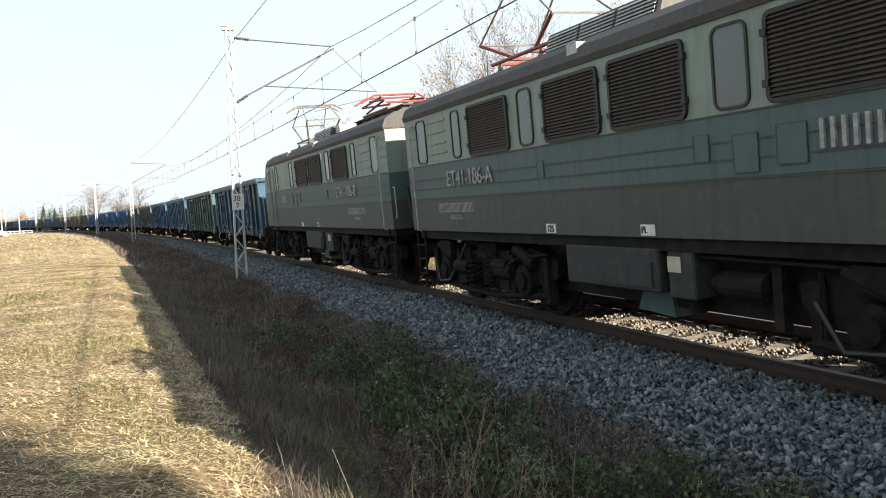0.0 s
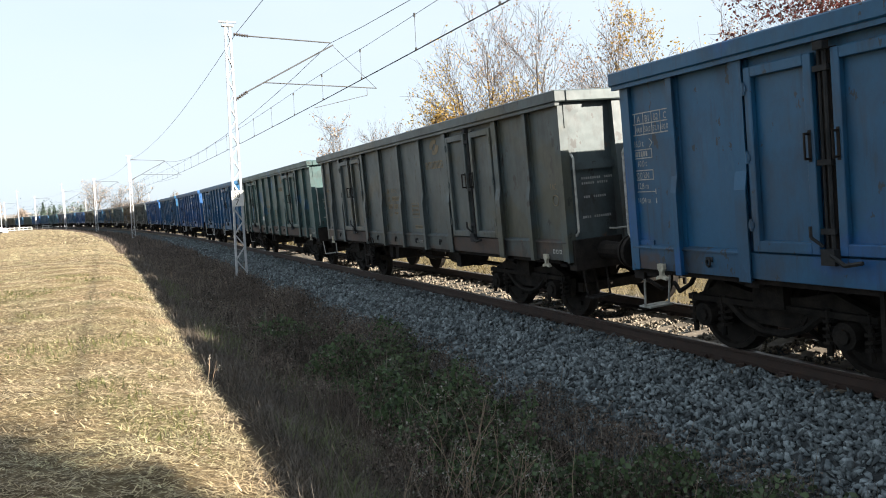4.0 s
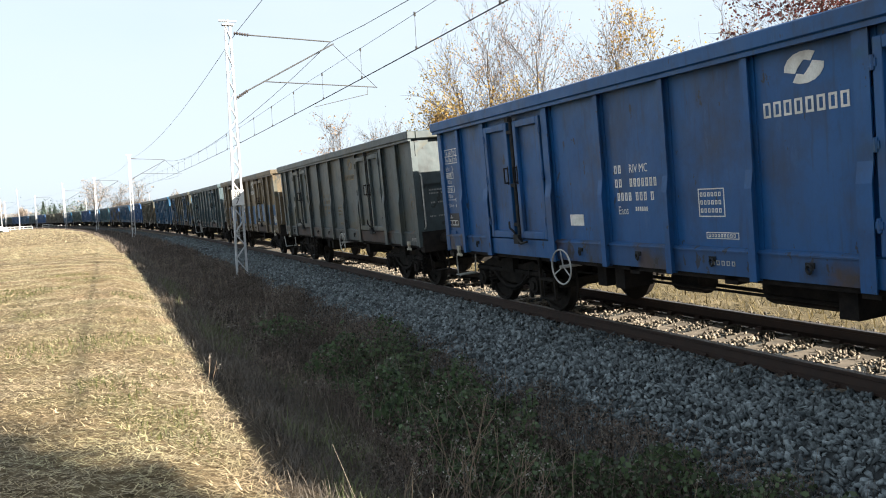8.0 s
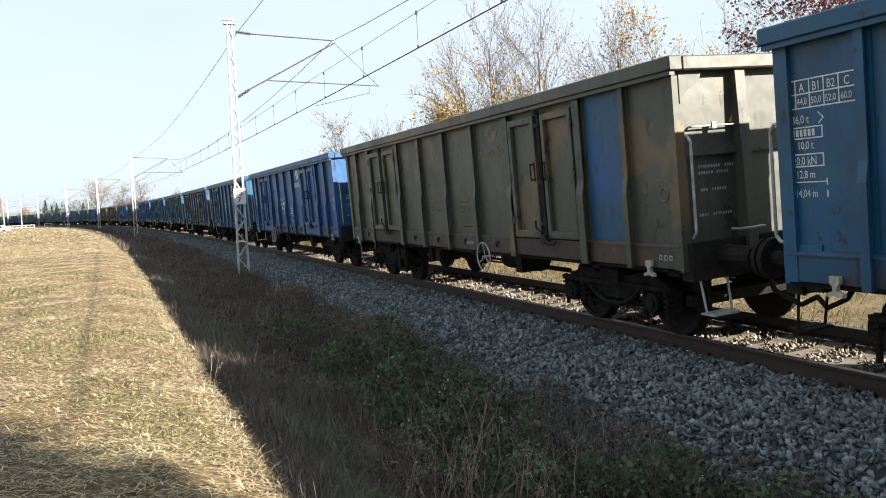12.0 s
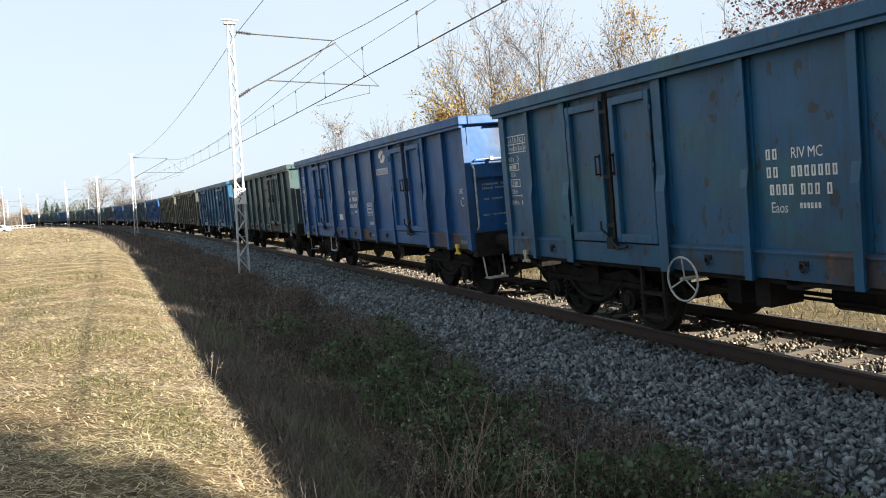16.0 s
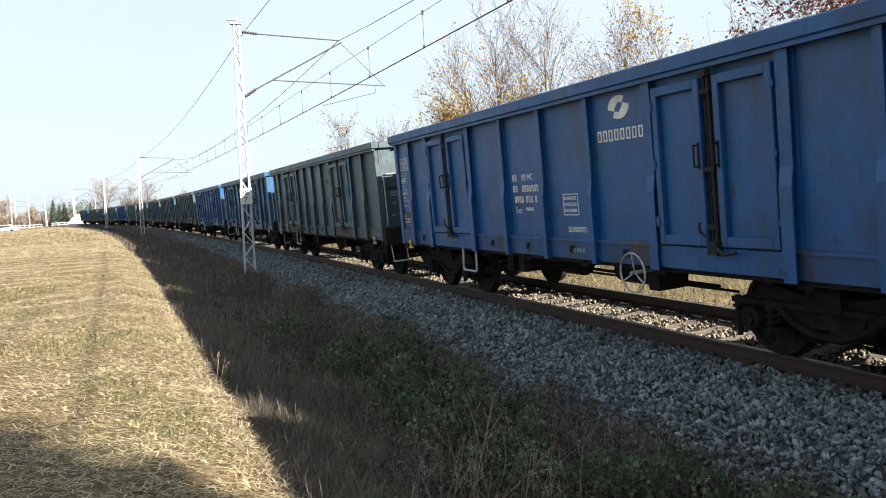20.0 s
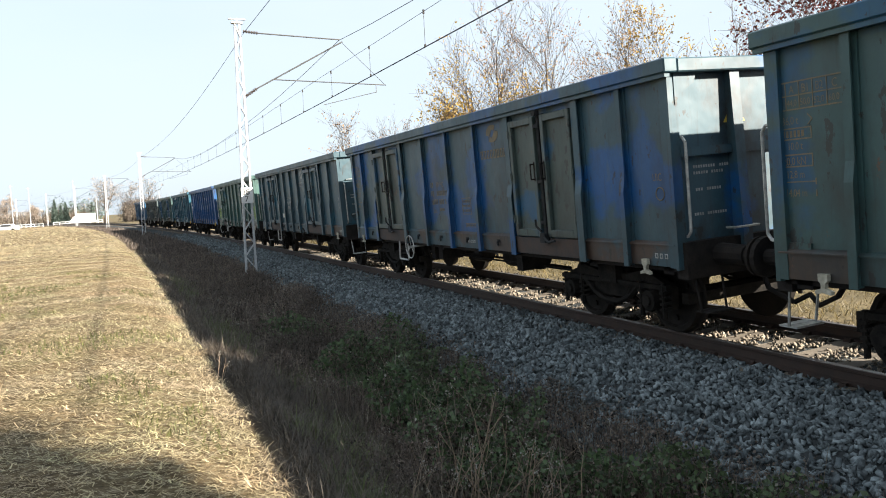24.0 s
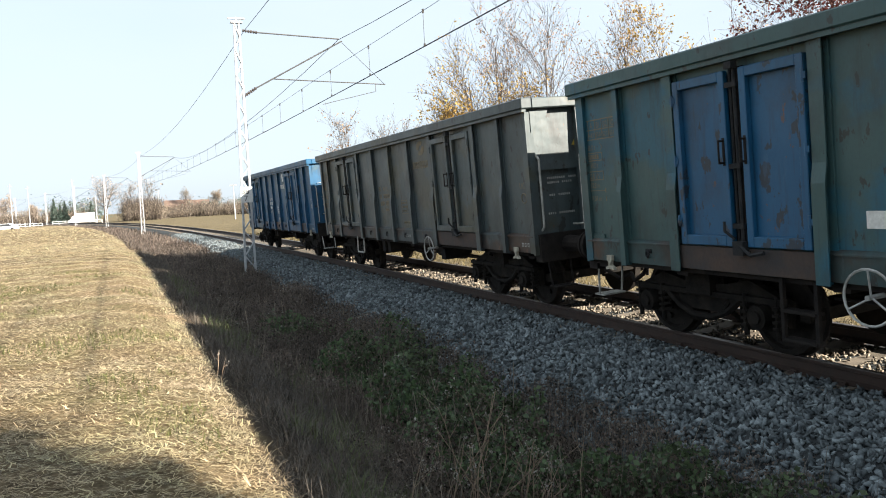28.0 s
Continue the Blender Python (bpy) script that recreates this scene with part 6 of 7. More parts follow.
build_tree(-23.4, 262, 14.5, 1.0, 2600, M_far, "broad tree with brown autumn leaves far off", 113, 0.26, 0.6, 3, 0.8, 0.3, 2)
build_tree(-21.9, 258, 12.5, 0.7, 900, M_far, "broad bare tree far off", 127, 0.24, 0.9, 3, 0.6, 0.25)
build_tree(-20.6, 255, 14.0, 0.7, 300, M_hedge, "bare spreading tree far off", 131, 0.4, 0.9, 3, 0.5, 0.25)
build_tree(-18.1, 330, 12.0, 0.75, 1500, M_hedge, "round bare tree far off", 137, 0.28, 0.9, 3, 0.6, 0.25)
build_tree(-16.2, 300, 9.5, 0.8, 3200, M_hedge, "low round tree far off", 139, 0.28, 0.8, 3, 0.8, 0.2)
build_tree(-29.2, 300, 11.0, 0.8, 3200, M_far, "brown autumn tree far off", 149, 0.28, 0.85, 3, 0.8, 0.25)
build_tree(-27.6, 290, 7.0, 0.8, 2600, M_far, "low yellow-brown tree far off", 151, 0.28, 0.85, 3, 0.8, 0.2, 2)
# the tree out of view whose shade lies across the near grass
build_tree(113.65, 17.54, 13.44, 0.75, 10500, M_redleaf, "tall leafy tree beyond the track", 342, 0.42, 0.75, 3, 0.9, 0.2)


# ---- far hedges, houses and the level crossing ----
def hedge(name, label, b0, b1, dist, h, seed, count, material, size=0.5):
    """A far belt of bushes: clumps of leaf with ragged tops over thin stems."""
    rng = np.random.default_rng(seed)
    pts, segs = [], []
    for _ in range(count // 60):
        c = polar(rng.uniform(b0, b1), dist + rng.normal() * 6)
        hh = h * rng.uniform(0.6, 1.15)
        r = hh * rng.uniform(0.35, 0.6)
        p = rng.normal(size=(60, 3)) * (r * 0.55, r * 0.55, hh * 0.26) + (c.x, c.y, -0.7 + hh * 0.48)
        p[:, 2] = np.maximum(p[:, 2], -0.6)
        pts.append(p)
        for _ in range(7):
            a = rng.normal(size=2) * r * 0.3
            segs.append(((c.x, c.y, -0.8), (c.x + a[0], c.y + a[1], -0.7 + hh * rng.uniform(0.8, 1.1)), 0.06, 0.02))
    thing = tagged(new(name), label, "hedge")
    tubes("hedge_wood", segs, M_twig, thing, 3)
    leaf_cards("leaves", np.concatenate(pts), size, material, thing, rng)


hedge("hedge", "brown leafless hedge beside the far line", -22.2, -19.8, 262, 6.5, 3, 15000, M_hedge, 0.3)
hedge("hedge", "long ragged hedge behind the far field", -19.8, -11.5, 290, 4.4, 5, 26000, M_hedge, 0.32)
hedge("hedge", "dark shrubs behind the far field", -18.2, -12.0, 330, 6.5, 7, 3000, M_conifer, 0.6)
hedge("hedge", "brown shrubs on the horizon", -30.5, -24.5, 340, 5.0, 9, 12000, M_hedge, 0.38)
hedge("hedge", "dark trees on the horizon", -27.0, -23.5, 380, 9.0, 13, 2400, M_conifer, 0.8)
hedge("hedge", "brush behind the wagons beyond the track", -10.0, 24.0, 75, 3.0, 15, 5400, M_hedge, 0.3)

M_wallw = simple("white_render", (0.562, 0.555, 0.525), (0.465, 0.458, 0.435), 1.5, 0.9, 0.0, 0.1)
M_tile = simple("brown_roof", (0.145, 0.090, 0.067), (0.106, 0.072, 0.058), 2, 0.9, 0.0, 0.1)
M_slate = simple("grey_roof", (0.180, 0.180, 0.180), (0.132, 0.132, 0.132), 2, 0.9, 0.0, 0.1)
M_pane = simple("dark_far_window", (0.04, 0.045, 0.05), (0.06, 0.065, 0.07), 3, 0.2, 0.0, 0.0)


def house(bearing, dist, w, d, h, roof_h, roof_m, label, turn):
    thing = tagged(new("house"), label, "house")
    p = polar(bearing, dist, -0.8)
    thing.matrix_basis = pose(p.x, p.y, p.z, 0, 0, turn)
    part("wall", bms(lambda bm: box(bm, -w / 2, w / 2, -d / 2, d / 2, 0, h)), M_wallw, thing)
    part("roof", bms(lambda bm: prism(bm, [(-d / 2 - 0.4, h - 0.1), (d / 2 + 0.4, h - 0.1), (0, h + roof_h)], "x", -w / 2 - 0.4, w / 2 + 0.4)), roof_m, thing)
    k = max(2, int(w / 3.2))
    for i in range(k):
        x = -w / 2 + w * (i + 0.5) / k
        win = part("window", bms(lambda bm: box(bm, x - 0.55, x + 0.55, -d / 2 - 0.03, -d / 2 + 0.05, 1.2, 2.5)), M_pane, thing)
        part("window_sill", bms(lambda bm: box(bm, x - 0.65, x + 0.65, -d / 2 - 0.1, -d / 2 - 0.03, 1.1, 1.2)), M_slate, win)


house(-18.75, 335, 9, 8, 3.6, 3.2, M_tile, "small white house with a brown roof", 20)
house(-17.4, 360, 10, 8, 3.4, 3.4, M_tile, "white house behind shrubs", 10)
house(-14.6, 380, 9, 8, 3.2, 3.2, M_slate, "low pale house with a grey roof", -10)
house(-28.6, 360, 12, 8, 3.0, 2.6, M_slate, "low house on the horizon", 15)


def van():
    thing = tagged(new("van"), "white box van waiting at the level crossing", "van")
    p = polar(-24.85, 240, -0.62)
    thing.matrix_basis = pose(p.x, p.y, p.z, 0, 0, 28)
    part("cargo_box", bms(lambda bm: box(bm, -1.6, 3.4, -1.1, 1.1, 0.75, 3.1)), M_board, thing, bevel=0.06)
    part("cab", bms(lambda bm: prism(bm, [(-3.4, 0.5), (-3.4, 1.15), (-2.9, 1.35), (-2.3, 2.3), (-1.65, 2.35), (-1.65, 0.5)], "y", -1.0, 1.0)), M_board, thing, bevel=0.05)
    part("windscreen", bms(lambda bm: prism(bm, [(-2.92, 1.38), (-2.34, 2.26), (-2.3, 2.24), (-2.86, 1.36)], "y", -0.85, 0.85)), M_pane, thing)
    for x in (-2.5, 2.3):
        for y in (-0.95, 0.95):
            part("wheel", bms(lambda bm: rod(bm, (x, y - 0.13, 0.37), (x, y + 0.13, 0.37), 0.37, 16)), M_rubber, thing)


van()


def car():
    thing = tagged(new("car"), "pale car parked beside the far road", "car")
    p = polar(-29.3, 175, -0.45)
    thing.matrix_basis = pose(p.x, p.y, p.z, 0, 0, 10)
    part("body", bms(lambda bm: prism(bm, [(-2.1, 0.3), (-2.1, 0.75), (-1.3, 0.88), (-0.7, 1.42), (0.9, 1.45), (1.7, 0.95), (2.15, 0.9), (2.15, 0.3)], "y", -0.85, 0.85)), M_board, thing, bevel=0.05)
    part("side_glass", bms(lambda bm: prism(bm, [(-1.05, 0.92), (-0.62, 1.34), (0.85, 1.37), (1.4, 0.95)], "y", -0.87, -0.855)), M_pane, thing)
    for x in (-1.35, 1.4):
        for y in (-0.8, 0.8):
            part("wheel", bms(lambda bm: rod(bm, (x, y - 0.1, 0.31), (x, y + 0.1, 0.31), 0.31, 14)), M_rubber, thing)


car()


def far_pole(bearing, dist, h, label, lamp=False):
    thing = tagged(new("pole"), label, "pole")
    thing.location = polar(bearing, dist, -0.7)
    part("shaft", bms(lambda bm: rod(bm, (0, 0, 0), (0, 0, h), 0.14, 8, 0.08)), M_galv, thing)
    if lamp:
        part("lamp_head", bms(lambda bm: box(bm, -0.7, 0.7, -0.15, 0.15, h - 0.1, h + 0.1)), M_galv, thing)
    else:
        part("cross_arm", bms(lambda bm: box(bm, -0.5, 0.5, -0.05, 0.05, h - 0.5, h - 0.4)), M_galv, thing)


far_pole(-14.85, 170, 7.2, "wooden-looking lamp pole beyond the track", True)
far_pole(-28.9, 230, 11.5, "pale pole near the crossing")
far_pole(-27.9, 235, 11.0, "pale pole near the crossing")
far_pole(-25.25, 250, 13.0, "thin pole behind the van")
far_pole(-23.9, 205, 7.0, "thin signal pole beside the crossing")
far_pole(-19.9, 260, 9.5, "thin pole behind the hedge")


def barrier(b0, b1, dist, label):
    thing = tagged(new("guard_rail"), label, "guard rail")
    p, q = polar(b0, dist, -0.6), polar(b1, dist, -0.6)
    k = 9
    for i in range(k):
        c = p.lerp(q, i / (k - 1))
        part("post", bms(lambda bm: rod(bm, c, c + Vector((0, 0, 1.15)), 0.07, 6)), M_board, thing)
    for z in (0.6, 1.1):
        part("rail_bar", bms(lambda bm: rod(bm, p + Vector((0, 0, z)), q + Vector((0, 0, z)), 0.06, 6)), M_board, thing)


barrier(-26.6, -23.6, 232, "white tubular guard rail at the level crossing")
barrier(-29.2, -27.2, 205, "white tubular guard rail beside the far road")
# gravel patch of the far road
road_rows = [(100, 31), (125, 26), (150, 24), (150, 28), (125, 33), (100, 44)]
road = bmesh.new()
road.faces.new([road.verts.new((*track_xy(s, q), ground_z(s, q) + 0.06)) for s, q in road_rows])
tagged(part("road", road, simple("pale_gravel", (0.34, 0.3, 0.24), (0.26, 0.22, 0.18), 1.5, 0.9, 0.0, 0.2)), "pale gravel track across the field", "road", "", "structure")


def conifer(bearing, dist, h, seed):
    rng = np.random.default_rng(seed)
    thing = tagged(new("conifer"), "dark green conical evergreen", "tree", "evergreens by the crossing")
    thing.location = polar(bearing, dist, -0.7)
    n = 1500
    z = rng.uniform(0.02, 1, n) ** 1.2
    r = (1 - z) * h * 0.22 * np.sqrt(rng.uniform(0.2, 1, n))
    a = rng.uniform(0, 2 * np.pi, n)
    part("trunk", bms(lambda bm: rod(bm, (0, 0, 0), (0, 0, h * 0.95), 0.15, 6, 0.03)), M_bark, thing)
    leaf_cards("crown", np.stack([r * np.cos(a), r * np.sin(a), z * h + 0.2], axis=1), 0.5, M_conifer, thing, rng)


for b, h in ((-26.45, 8.0), (-26.1, 6.0), (-25.8, 7.0), (-24.2, 6.5)):
    conifer(b, 275, h, int(-b * 100))


# ---- grass, weeds and stalks ----
def blades(name, pts, turn, lean, length, width, material, label, category):
    """Bent two-piece blades; lean 0 stands, 1 lies flat."""
    n = len(pts)
    pts, turn, lean, length, width = (np.asarray(v, dtype=float) * np.ones(n)[:, None] if np.ndim(v) == 2 else np.asarray(v, dtype=float) * np.ones(n) for v in (pts, turn, lean, length, width))
    d = np.stack([np.cos(turn), np.sin(turn), np.zeros(n)], axis=1)
    w = np.stack([-np.sin(turn), np.cos(turn), np.zeros(n)], axis=1) * width[:, None] / 2
    def point(u):
        a = lean * np.pi / 2 * (0.55 + 0.6 * u)
        return pts + d * (np.sin(a) * length * u)[:, None] + np.array([0, 0, 1.0]) * (np.cos(a) * length * u)[:, None]
    p0, p1, p2 = pts, point(0.55), point(1.0)
    V = np.stack([p0 - w, p0 + w, p1 - w * 0.8, p1 + w * 0.8, p2 - w * 0.15, p2 + w * 0.15], axis=1).reshape(-1, 3)
    b = (np.arange(n) * 6)[:, None]
    F = np.concatenate([b + [0, 1, 3, 2], b + [2, 3, 5, 4]])
    return raw_mesh(name, V, F, material, "stuff", label, category)


GQ = np.arange(2.0, 16.2, 0.1)
GS = np.arange(3.0, 72.0, 0.5)
GX = np.array([[track_xy(s, q) for q in GQ] for s in GS])
GZ = np.array([[ground_z(s, q) for q in GQ] for s in GS])


def stalks(name, pts, turn, tilt, length, width, material, label, category):
    """Cut stalks, each one flat tapered piece; tilt is the rise of its far end."""
    n = len(pts)
    d = np.stack([np.cos(turn), np.sin(turn), tilt], axis=1) * length[:, None]
    w = np.stack([-np.sin(turn), np.cos(turn), np.zeros(n)], axis=1) * width[:, None] / 2
    V = np.stack([pts - w, pts + w, pts + d + w * 0.5, pts + d - w * 0.5], axis=1).reshape(-1, 3)
    return raw_mesh(name, V, np.arange(n * 4).reshape(-1, 4), material, "stuff", label, category)


def spots(rng, n, s0, s1, q0, q1, near=1.6, wander=0.0):
    """Places on the bank, denser towards the camera."""
    s = s0 + (s1 - s0) * rng.uniform(0, 1, n) ** near
    q = rng.uniform(q0, q1, n)
    if wander:
        q = q + wander * np.array([noise.noise((v * 0.55, 4.0, w * 0.3)) for v, w in zip(s, q)]) + rng.normal(size=n) * wander * 0.3
    i = np.clip(((s - GS[0]) / 0.5).astype(int), 0, len(GS) - 2)
    j = np.clip(((q - GQ[0]) / 0.1).astype(int), 0, len(GQ) - 2)
    u, v = ((s - GS[i]) / 0.5)[:, None], ((q - GQ[j]) / 0.1)[:, None]
    xy = GX[i, j] * (1 - u) * (1 - v) + GX[i + 1, j] * u * (1 - v) + GX[i, j + 1] * (1 - u) * v + GX[i + 1, j + 1] * u * v
    z = GZ[i, j] * (1 - u[:, 0]) * (1 - v[:, 0]) + GZ[i + 1, j] * u[:, 0] * (1 - v[:, 0]) + GZ[i, j + 1] * (1 - u[:, 0]) * v[:, 0] + GZ[i + 1, j + 1] * u[:, 0] * v[:, 0]
    return np.concatenate([xy, z[:, None]], axis=1), s, q


def patchy(p, scale, seed=0.0):
    return np.array([noise.noise((x * scale, y * scale, seed)) for x, y, z in p])


rng = np.random.default_rng(21)


def far_side(n, s0, s1, q0, q1):
    s = s0 + (s1 - s0) * rng.uniform(0, 1, n) ** 1.5
    q = rng.uniform(q0, q1, n)
    return np.array([(*track_xy(a, b), ground_z(a, b)) for a, b in zip(s, q)]), s


def straw_material():
    """Cut straw in drifts of tan, yellow and green, each stalk with a tone of its own."""
    m = leaf_material("dry_straw", (0.59, 0.485, 0.335), (0.51, 0.475, 0.265), 0.7)
    n, l, b = m.node_tree.nodes, m.node_tree.links, m.node_tree.nodes["Principled BSDF"]
    co = n.new("ShaderNodeTexCoord").outputs["Object"]
    old = b.inputs["Base Color"].links[0].from_socket
    drift = step(n, l, tex_noise(n, l, co, 0.55, 4, (0.7, 1.5, 1), (3, 8, 0)), 0.42, 0.66)
    col = blend(n, l, times(n, l, drift, 0.55), old, (0.44, 0.29, 0.165))
    tuft = step(n, l, tex_noise(n, l, co, 4.5, 3, (0.7, 1.4, 1), (1, 5, 0)), 0.5, 0.68)
    col = blend(n, l, times(n, l, tuft, 0.6), col, (0.2, 0.15, 0.075))
    pick = step(n, l, n.new("ShaderNodeNewGeometry").outputs["Random Per Island"], 0.8, 0.84)
    col = blend(n, l, times(n, l, pick, 0.75), col, (0.085, 0.06, 0.032))
    l.new(col, b.inputs["Base Color"])
    for k in n:
        if k.bl_idname == "ShaderNodeBsdfTranslucent":
            l.new(col, k.inputs[0])
    return m


M_straw = straw_material()
M_greengrass = leaf_material("late_green_grass", (0.085, 0.1, 0.025), (0.15, 0.15, 0.05), 0.45)
M_bankgreen = leaf_material("dull_bank_grass", (0.078, 0.098, 0.034), (0.130, 0.137, 0.058), 0.4)
M_bank = leaf_material("brown_bank_grass", (0.130, 0.105, 0.079), (0.065, 0.052, 0.040), 0.7)
M_fargrass = leaf_material("dry_verge_grass", (0.2, 0.155, 0.07), (0.12, 0.095, 0.045), 0.5)
M_weed = leaf_material("dark_green_weed", (0.057, 0.090, 0.037), (0.086, 0.115, 0.055), 0.7)
M_brownweed = leaf_material("withered_red_brown_weed", (0.149, 0.113, 0.090), (0.081, 0.065, 0.052), 0.8)
M_strand = leaf_material("pale_dead_stem", (0.2, 0.165, 0.125), (0.12, 0.1, 0.075), 0.6)
M_seed = leaf_material("pale_seed_heads", (0.32, 0.3, 0.26), (0.2, 0.18, 0.15), 0.3)

p, s, q = spots(rng, 430000, 4.0, 70, 6.38, 15.9, 2.3)
n = len(p)
stalks("mown_straw", p + np.stack([np.zeros(n), np.zeros(n), rng.uniform(0.002, 0.03, n)], axis=1), rng.normal(0.1, 0.75, n) + np.pi * rng.integers(0, 2, n), rng.normal(0.05, 0.25, n), rng.uniform(0.025, 0.085, n), rng.uniform(0.004, 0.008, n) * (1 + s / 16), M_straw, "pale mown straw lying on the field", "straw")
p, s = far_side(20000, -12, 4.2, 6.3, 15.9)
blades("mown_straw", p + (0, 0, 0.005), rng.normal(0.1, 0.75, len(p)) + np.pi * rng.integers(0, 2, len(p)), rng.uniform(0.72, 0.99, len(p)), rng.uniform(0.06, 0.2, len(p)), rng.uniform(0.006, 0.012, len(p)), M_straw, "pale mown straw lying on the field", "straw")
p, s = far_side(12000, -12, 4.2, 2.9, 6.3)
blades("bank_grass", p, rng.uniform(0, 6.283, len(p)), rng.uniform(0.2, 0.85, len(p)), rng.uniform(0.08, 0.3, len(p)), rng.uniform(0.005, 0.01, len(p)), M_bank, "withered brown grass on the ditch bank", "grass")
p, s, q = spots(rng, 60000, 4.0, 30, 6.6, 14, 1.9)
keep = patchy(p, 0.55, 5.0) + 0.25 * patchy(p, 2.3, 1.0) > 0.1
p, s = p[keep], s[keep]
blades("green_grass", p, rng.uniform(0, 6.283, len(p)), rng.uniform(0.2, 0.8, len(p)), rng.uniform(0.04, 0.12, len(p)), rng.uniform(0.003, 0.006, len(p)) * (1 + s / 14), M_greengrass, "short green grass growing through the straw", "grass")
p, s, q = spots(rng, 5000, 4.5, 40, 6.3, 6.6, 1.5)
blades("edge_grass", p, rng.uniform(0, 6.283, len(p)), rng.uniform(0.5, 0.95, len(p)), rng.uniform(0.05, 0.13, len(p)), rng.uniform(0.003, 0.006, len(p)) * (1 + s / 16), M_straw, "ragged dry grass along the edge of the field", "grass")
p, s, q = spots(rng, 60000, 4.0, 60, 4.7, 6.2, 1.7, 0.25)
blades("bank_grass", p, rng.uniform(0, 6.283, len(p)), rng.uniform(0.2, 0.9, len(p)), rng.uniform(0.08, 0.28, len(p)), rng.uniform(0.0025, 0.005, len(p)) * (1 + s / 16), M_bank, "withered brown grass on the ditch bank", "grass")
p, s, q = spots(rng, 15000, 4.5, 30, 4.7, 5.95)
keep = patchy(p, 0.9, 9.0) > 0.08
p, s = p[keep], s[keep]
blades("bank_tuft_grass", p, rng.uniform(0, 6.283, len(p)), rng.uniform(0.2, 0.7, len(p)), rng.uniform(0.12, 0.32, len(p)), rng.uniform(0.003, 0.006, len(p)) * (1 + s / 16), M_bankgreen, "green tufts on the ditch bank", "grass")


def mound(p, q):
    """Height of the brush over the ditch, low at both rims."""
    rim = np.clip((q - 2.3) / 0.75, 0.1, 1) * np.clip((5.75 - q) / 0.9, 0.12, 1)
    return np.maximum(0.05, (0.27 + 0.26 * patchy(p, 0.7, 2.0) + 0.34 * patchy(p, 2.1, 6.0)) * rim)


p, s, q = spots(rng, 70000, 4.0, 70, 2.65, 5.4, 1.7, 0.55)
h = mound(p, q)
blades("ditch_grass", p, rng.uniform(0, 6.283, len(p)), rng.uniform(0.02, 0.75, len(p)), h * rng.uniform(0.5, 1.7, len(p)), rng.uniform(0.0025, 0.005, len(p)) * (1 + s / 14), M_brownweed, "dark withered stalks filling the ditch", "weeds")


p, s = far_side(40000, 3.0, 60, -12.0, -1.3)
blades("far_side_grass", p, rng.uniform(0, 6.283, len(p)), rng.uniform(0.3, 0.95, len(p)), rng.uniform(0.08, 0.28, len(p)), rng.uniform(0.006, 0.012, len(p)) * (1 + s / 14), M_fargrass, "brown dry grass beyond the track", "grass")


p, s = far_side(26000, 48.0, 230, 2.5, 6.6)
blades("distant_weeds", p, rng.uniform(0, 6.283, len(p)), rng.uniform(0.05, 0.7, len(p)), rng.uniform(0.15, 0.5, len(p)), rng.uniform(0.02, 0.04, len(p)) * (s / 45), M_brownweed, "dark withered weeds along the far ditch", "weeds")
p, s = far_side(42000, 45.0, 190, 6.6, 62)
blades("distant_straw", p, rng.normal(0.1, 0.6, len(p)) + np.pi * rng.integers(0, 2, len(p)), rng.uniform(0.7, 0.95, len(p)), rng.uniform(0.2, 0.6, len(p)), rng.uniform(0.02, 0.05, len(p)) * (s / 45), M_straw, "mown straw on the far part of the field", "straw")


def leafy(name, n, s0, s1, q0, q1, size, material, label, seed, cut, lift=1.0, fade=0.0):
    """Leaves in the outer shell of the brush, thicker where its patches lie."""
    p, s, q = spots(rng, n, s0, s1, q0, q1, 1.7, 0.5)
    f = patchy(p, 0.42, seed) + 0.45 * patchy(p, 1.7, seed + 3) - fade * np.abs((s - 13.5) / 5.5) ** 1.5 - fade * np.abs((q - 3.75) / 0.7) ** 2
    p, q, s = p[f > cut], q[f > cut], s[f > cut]
    p[:, 2] += mound(p, q) * lift * (1.1 - 0.75 * rng.uniform(0, 1, len(p)) ** 1.6)
    rot = rotations(rng, len(p))
    sz = size * rng.uniform(0.5, 1.5, len(p)) * (1 + s / 20)
    quad = np.array([(-0.5, 0, 0), (0, 0.34, 0.08), (0.5, 0, 0), (0, -0.34, 0.08)])
    V = np.einsum("nij,vj->nvi", rot, quad) * sz[:, None, None] + p[:, None]
    return raw_mesh(name, V.reshape(-1, 3), np.arange(len(p) * 4).reshape(-1, 4), material, "stuff", label, "weeds")


leafy("green_weeds", 90000, 4.5, 50, 2.9, 4.7, 0.036, M_weed, "low green leafy weeds in the ditch", 2.5, -0.22, 1.12, 0.2)
leafy("brown_weeds", 160000, 4.0, 60, 2.65, 5.5, 0.02, M_brownweed, "withered red-brown weeds in the ditch", 7.5, -0.4)
p, s, q = spots(rng, 2600, 4.5, 45, 2.8, 5.6, 1.6, 0.4)
n = len(p)
p[:, 2] += mound(p, q) * rng.uniform(0.3, 1.0, n)
stalks("pale_strands", p, rng.uniform(0, 6.283, n), rng.uniform(0.4, 2.5, n), rng.uniform(0.06, 0.26, n), rng.uniform(0.0035, 0.006, n) * (1 + s / 16), M_strand, "thin pale dead stems standing out of the weeds", "weeds")
leafy("seed_heads", 1500, 4.5, 24, 3.1, 5.2, 0.02, M_seed, "pale seed heads scattered over the weeds", 1.5, -0.3, 1.25)

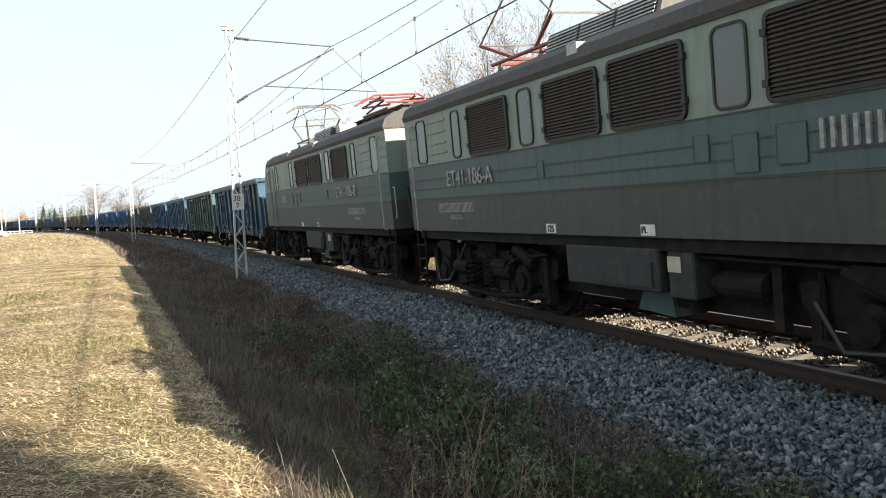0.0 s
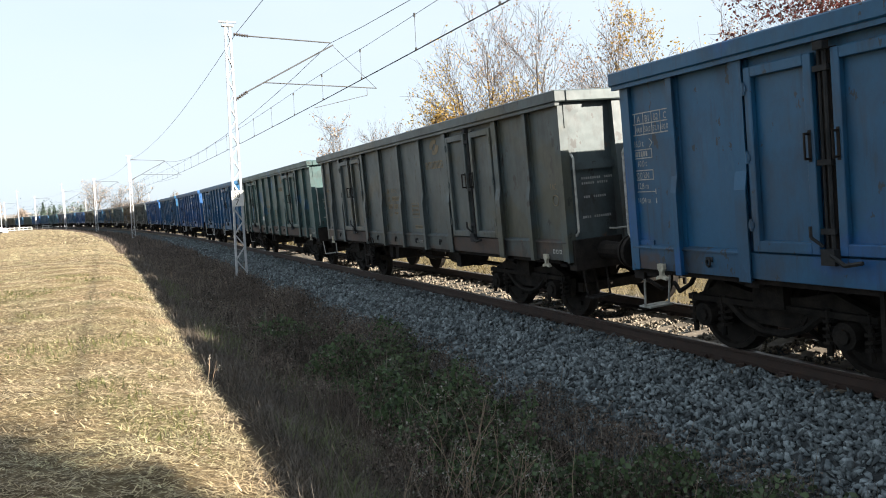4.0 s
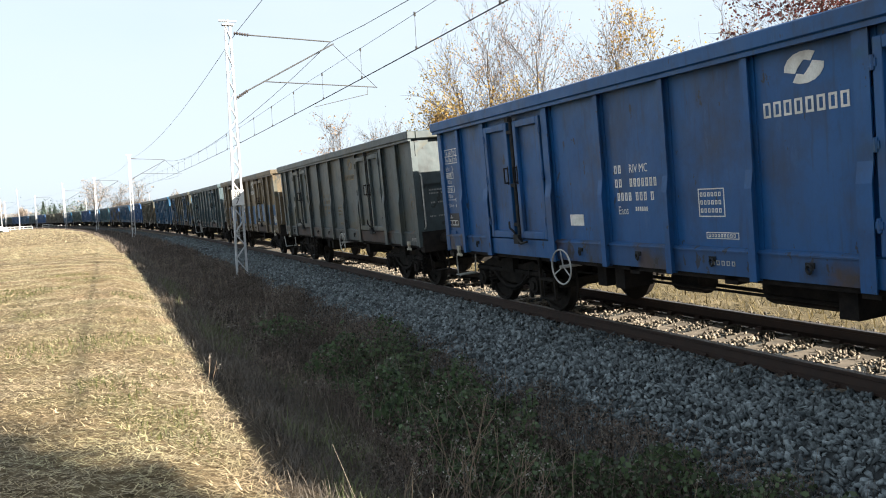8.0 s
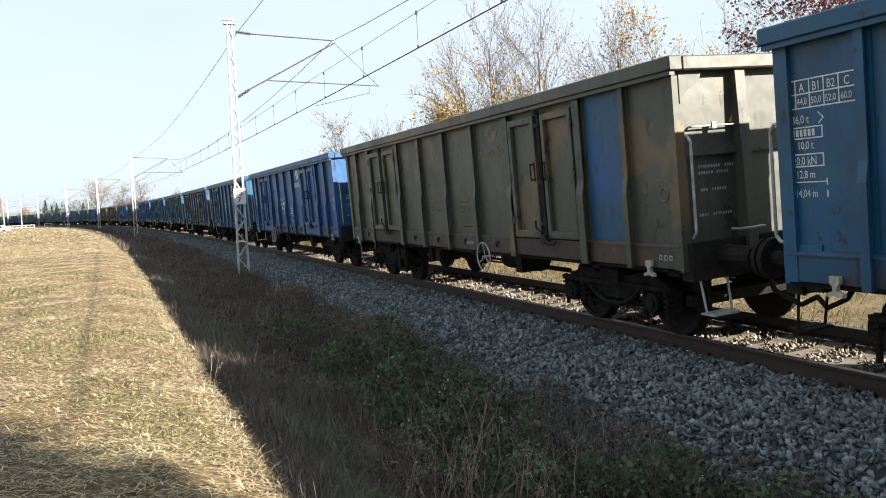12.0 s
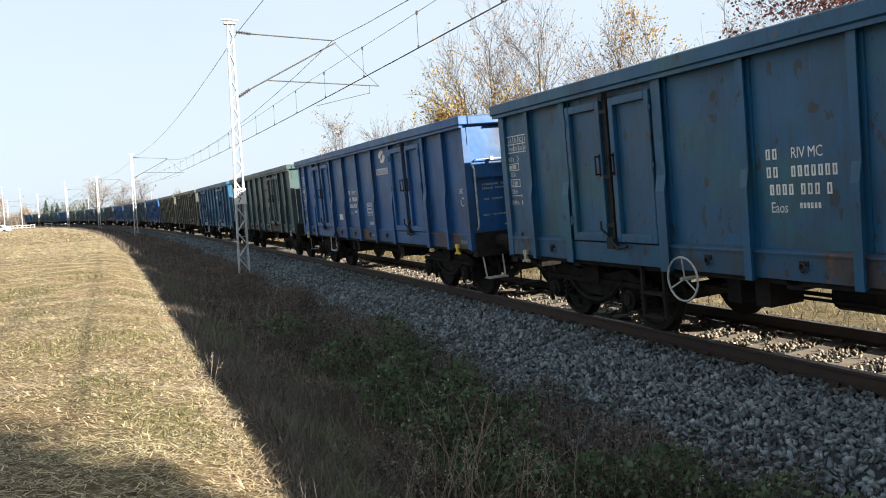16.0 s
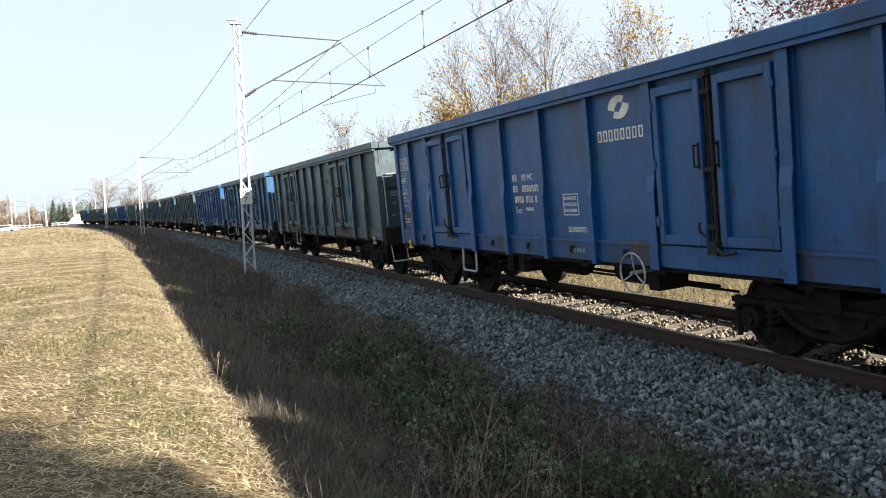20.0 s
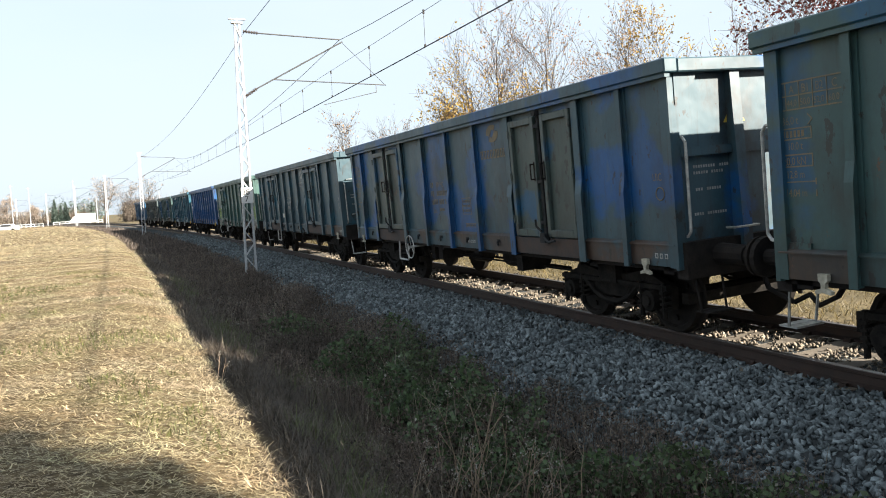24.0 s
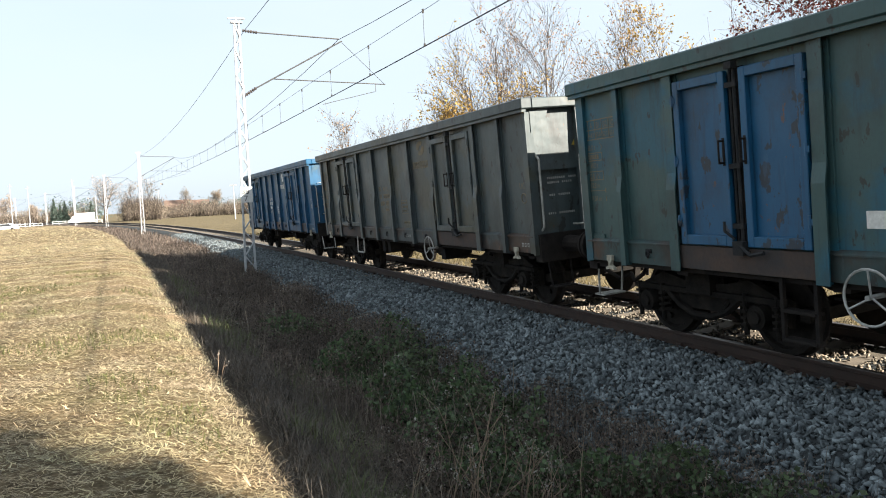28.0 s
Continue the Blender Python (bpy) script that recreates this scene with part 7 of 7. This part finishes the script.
M_stalk = simple("pale_dry_stalk", (0.3, 0.22, 0.15), (0.18, 0.13, 0.09), 9, 0.8, 0.0, 0.0)


def dry_weed(s, q, h, seed, stems):
    r = np.random.default_rng(seed)
    thing = tagged(new("dry_weed"), "pale dry branching weed stalks in the ditch", "weed", "dry weeds")
    x, y = track_xy(s, q)
    thing.location = (x, y, ground_z(s, q) - 0.02)
    segs, heads = [], []
    for _ in range(stems):
        p = np.array([r.normal() * 0.17, r.normal() * 0.17, 0.0])
        d = np.array([r.normal() * 0.3, r.normal() * 0.3, 1.0])
        d /= np.linalg.norm(d)
        rad, n = 0.0056, 7
        hh = h * r.uniform(0.6, 1.05)
        for i in range(n):
            e = p + d * hh / n
            segs.append((tuple(p), tuple(e), rad, rad * 0.88))
            if i > 2 and r.random() < 0.55:
                a = r.uniform(0, 6.283)
                t = d * 0.7 + np.array([np.cos(a), np.sin(a), 0.15]) * 0.6
                t /= np.linalg.norm(t)
                tip = e + t * hh * r.uniform(0.12, 0.3)
                segs.append((tuple(e), tuple(tip), rad * 0.7, rad * 0.4))
                heads.append(tip)
            d = d + r.normal(size=3) * 0.1
            d /= np.linalg.norm(d)
            p, rad = e, rad * 0.88
        heads.append(p)
    tubes("dry_stem", segs, M_stalk, thing, 4)
    pick = [v for v in heads if r.random() < 0.5] or heads[:1]
    pts = np.repeat(np.array(pick), 9, axis=0) + r.normal(size=(len(pick) * 9, 3)) * 0.016
    leaf_cards("seed_head", pts, 0.018, M_seed, thing, r)


for s, q, h, seed, stems in ((8.2, 4.95, 0.95, 1, 5), (8.6, 4.75, 1.05, 2, 6), (8.3, 4.6, 1.0, 3, 4), (7.8, 4.7, 0.8, 4, 4), (7.6, 5.1, 0.7, 5, 3), (6.5, 4.35, 0.75, 6, 2), (7.3, 3.5, 0.62, 7, 2), (8.3, 4.3, 0.7, 8, 2), (9.5, 4.6, 0.6, 9, 3), (7.6, 5.3, 0.6, 10, 3), (8.8, 4.7, 1.15, 11, 4), (9.1, 4.5, 1.15, 13, 3), (8.8, 4.9, 0.8, 14, 2), (8.2, 5.2, 0.75, 15, 4), (7.9, 4.1, 0.9, 16, 2)):
    dry_weed(s, q, h, seed, stems)
for s, q, h, seed in ((12.0, 6.25, 0.4, 31), (27.0, 4.2, 1.2, 32), (58.0, 4.2, 2.4, 33), (62.0, 4.0, 2.0, 34), (71.0, 4.0, 2.2, 35)):
    dry_weed(s, q, h, seed, 2)


# ---- movement ----
def motions():
    ticks = [k * 0.5 for k in range(57)]
    for thing, start, pivot in MOVERS:
        turned = bool(thing.get("turned"))
        walk(thing, [(t, car_pose(start - train_run(t), pivot, turned)) for t in ticks])
    for ax, first, start in AXLES:
        walk(ax, axle_rows(first, start))


motions()
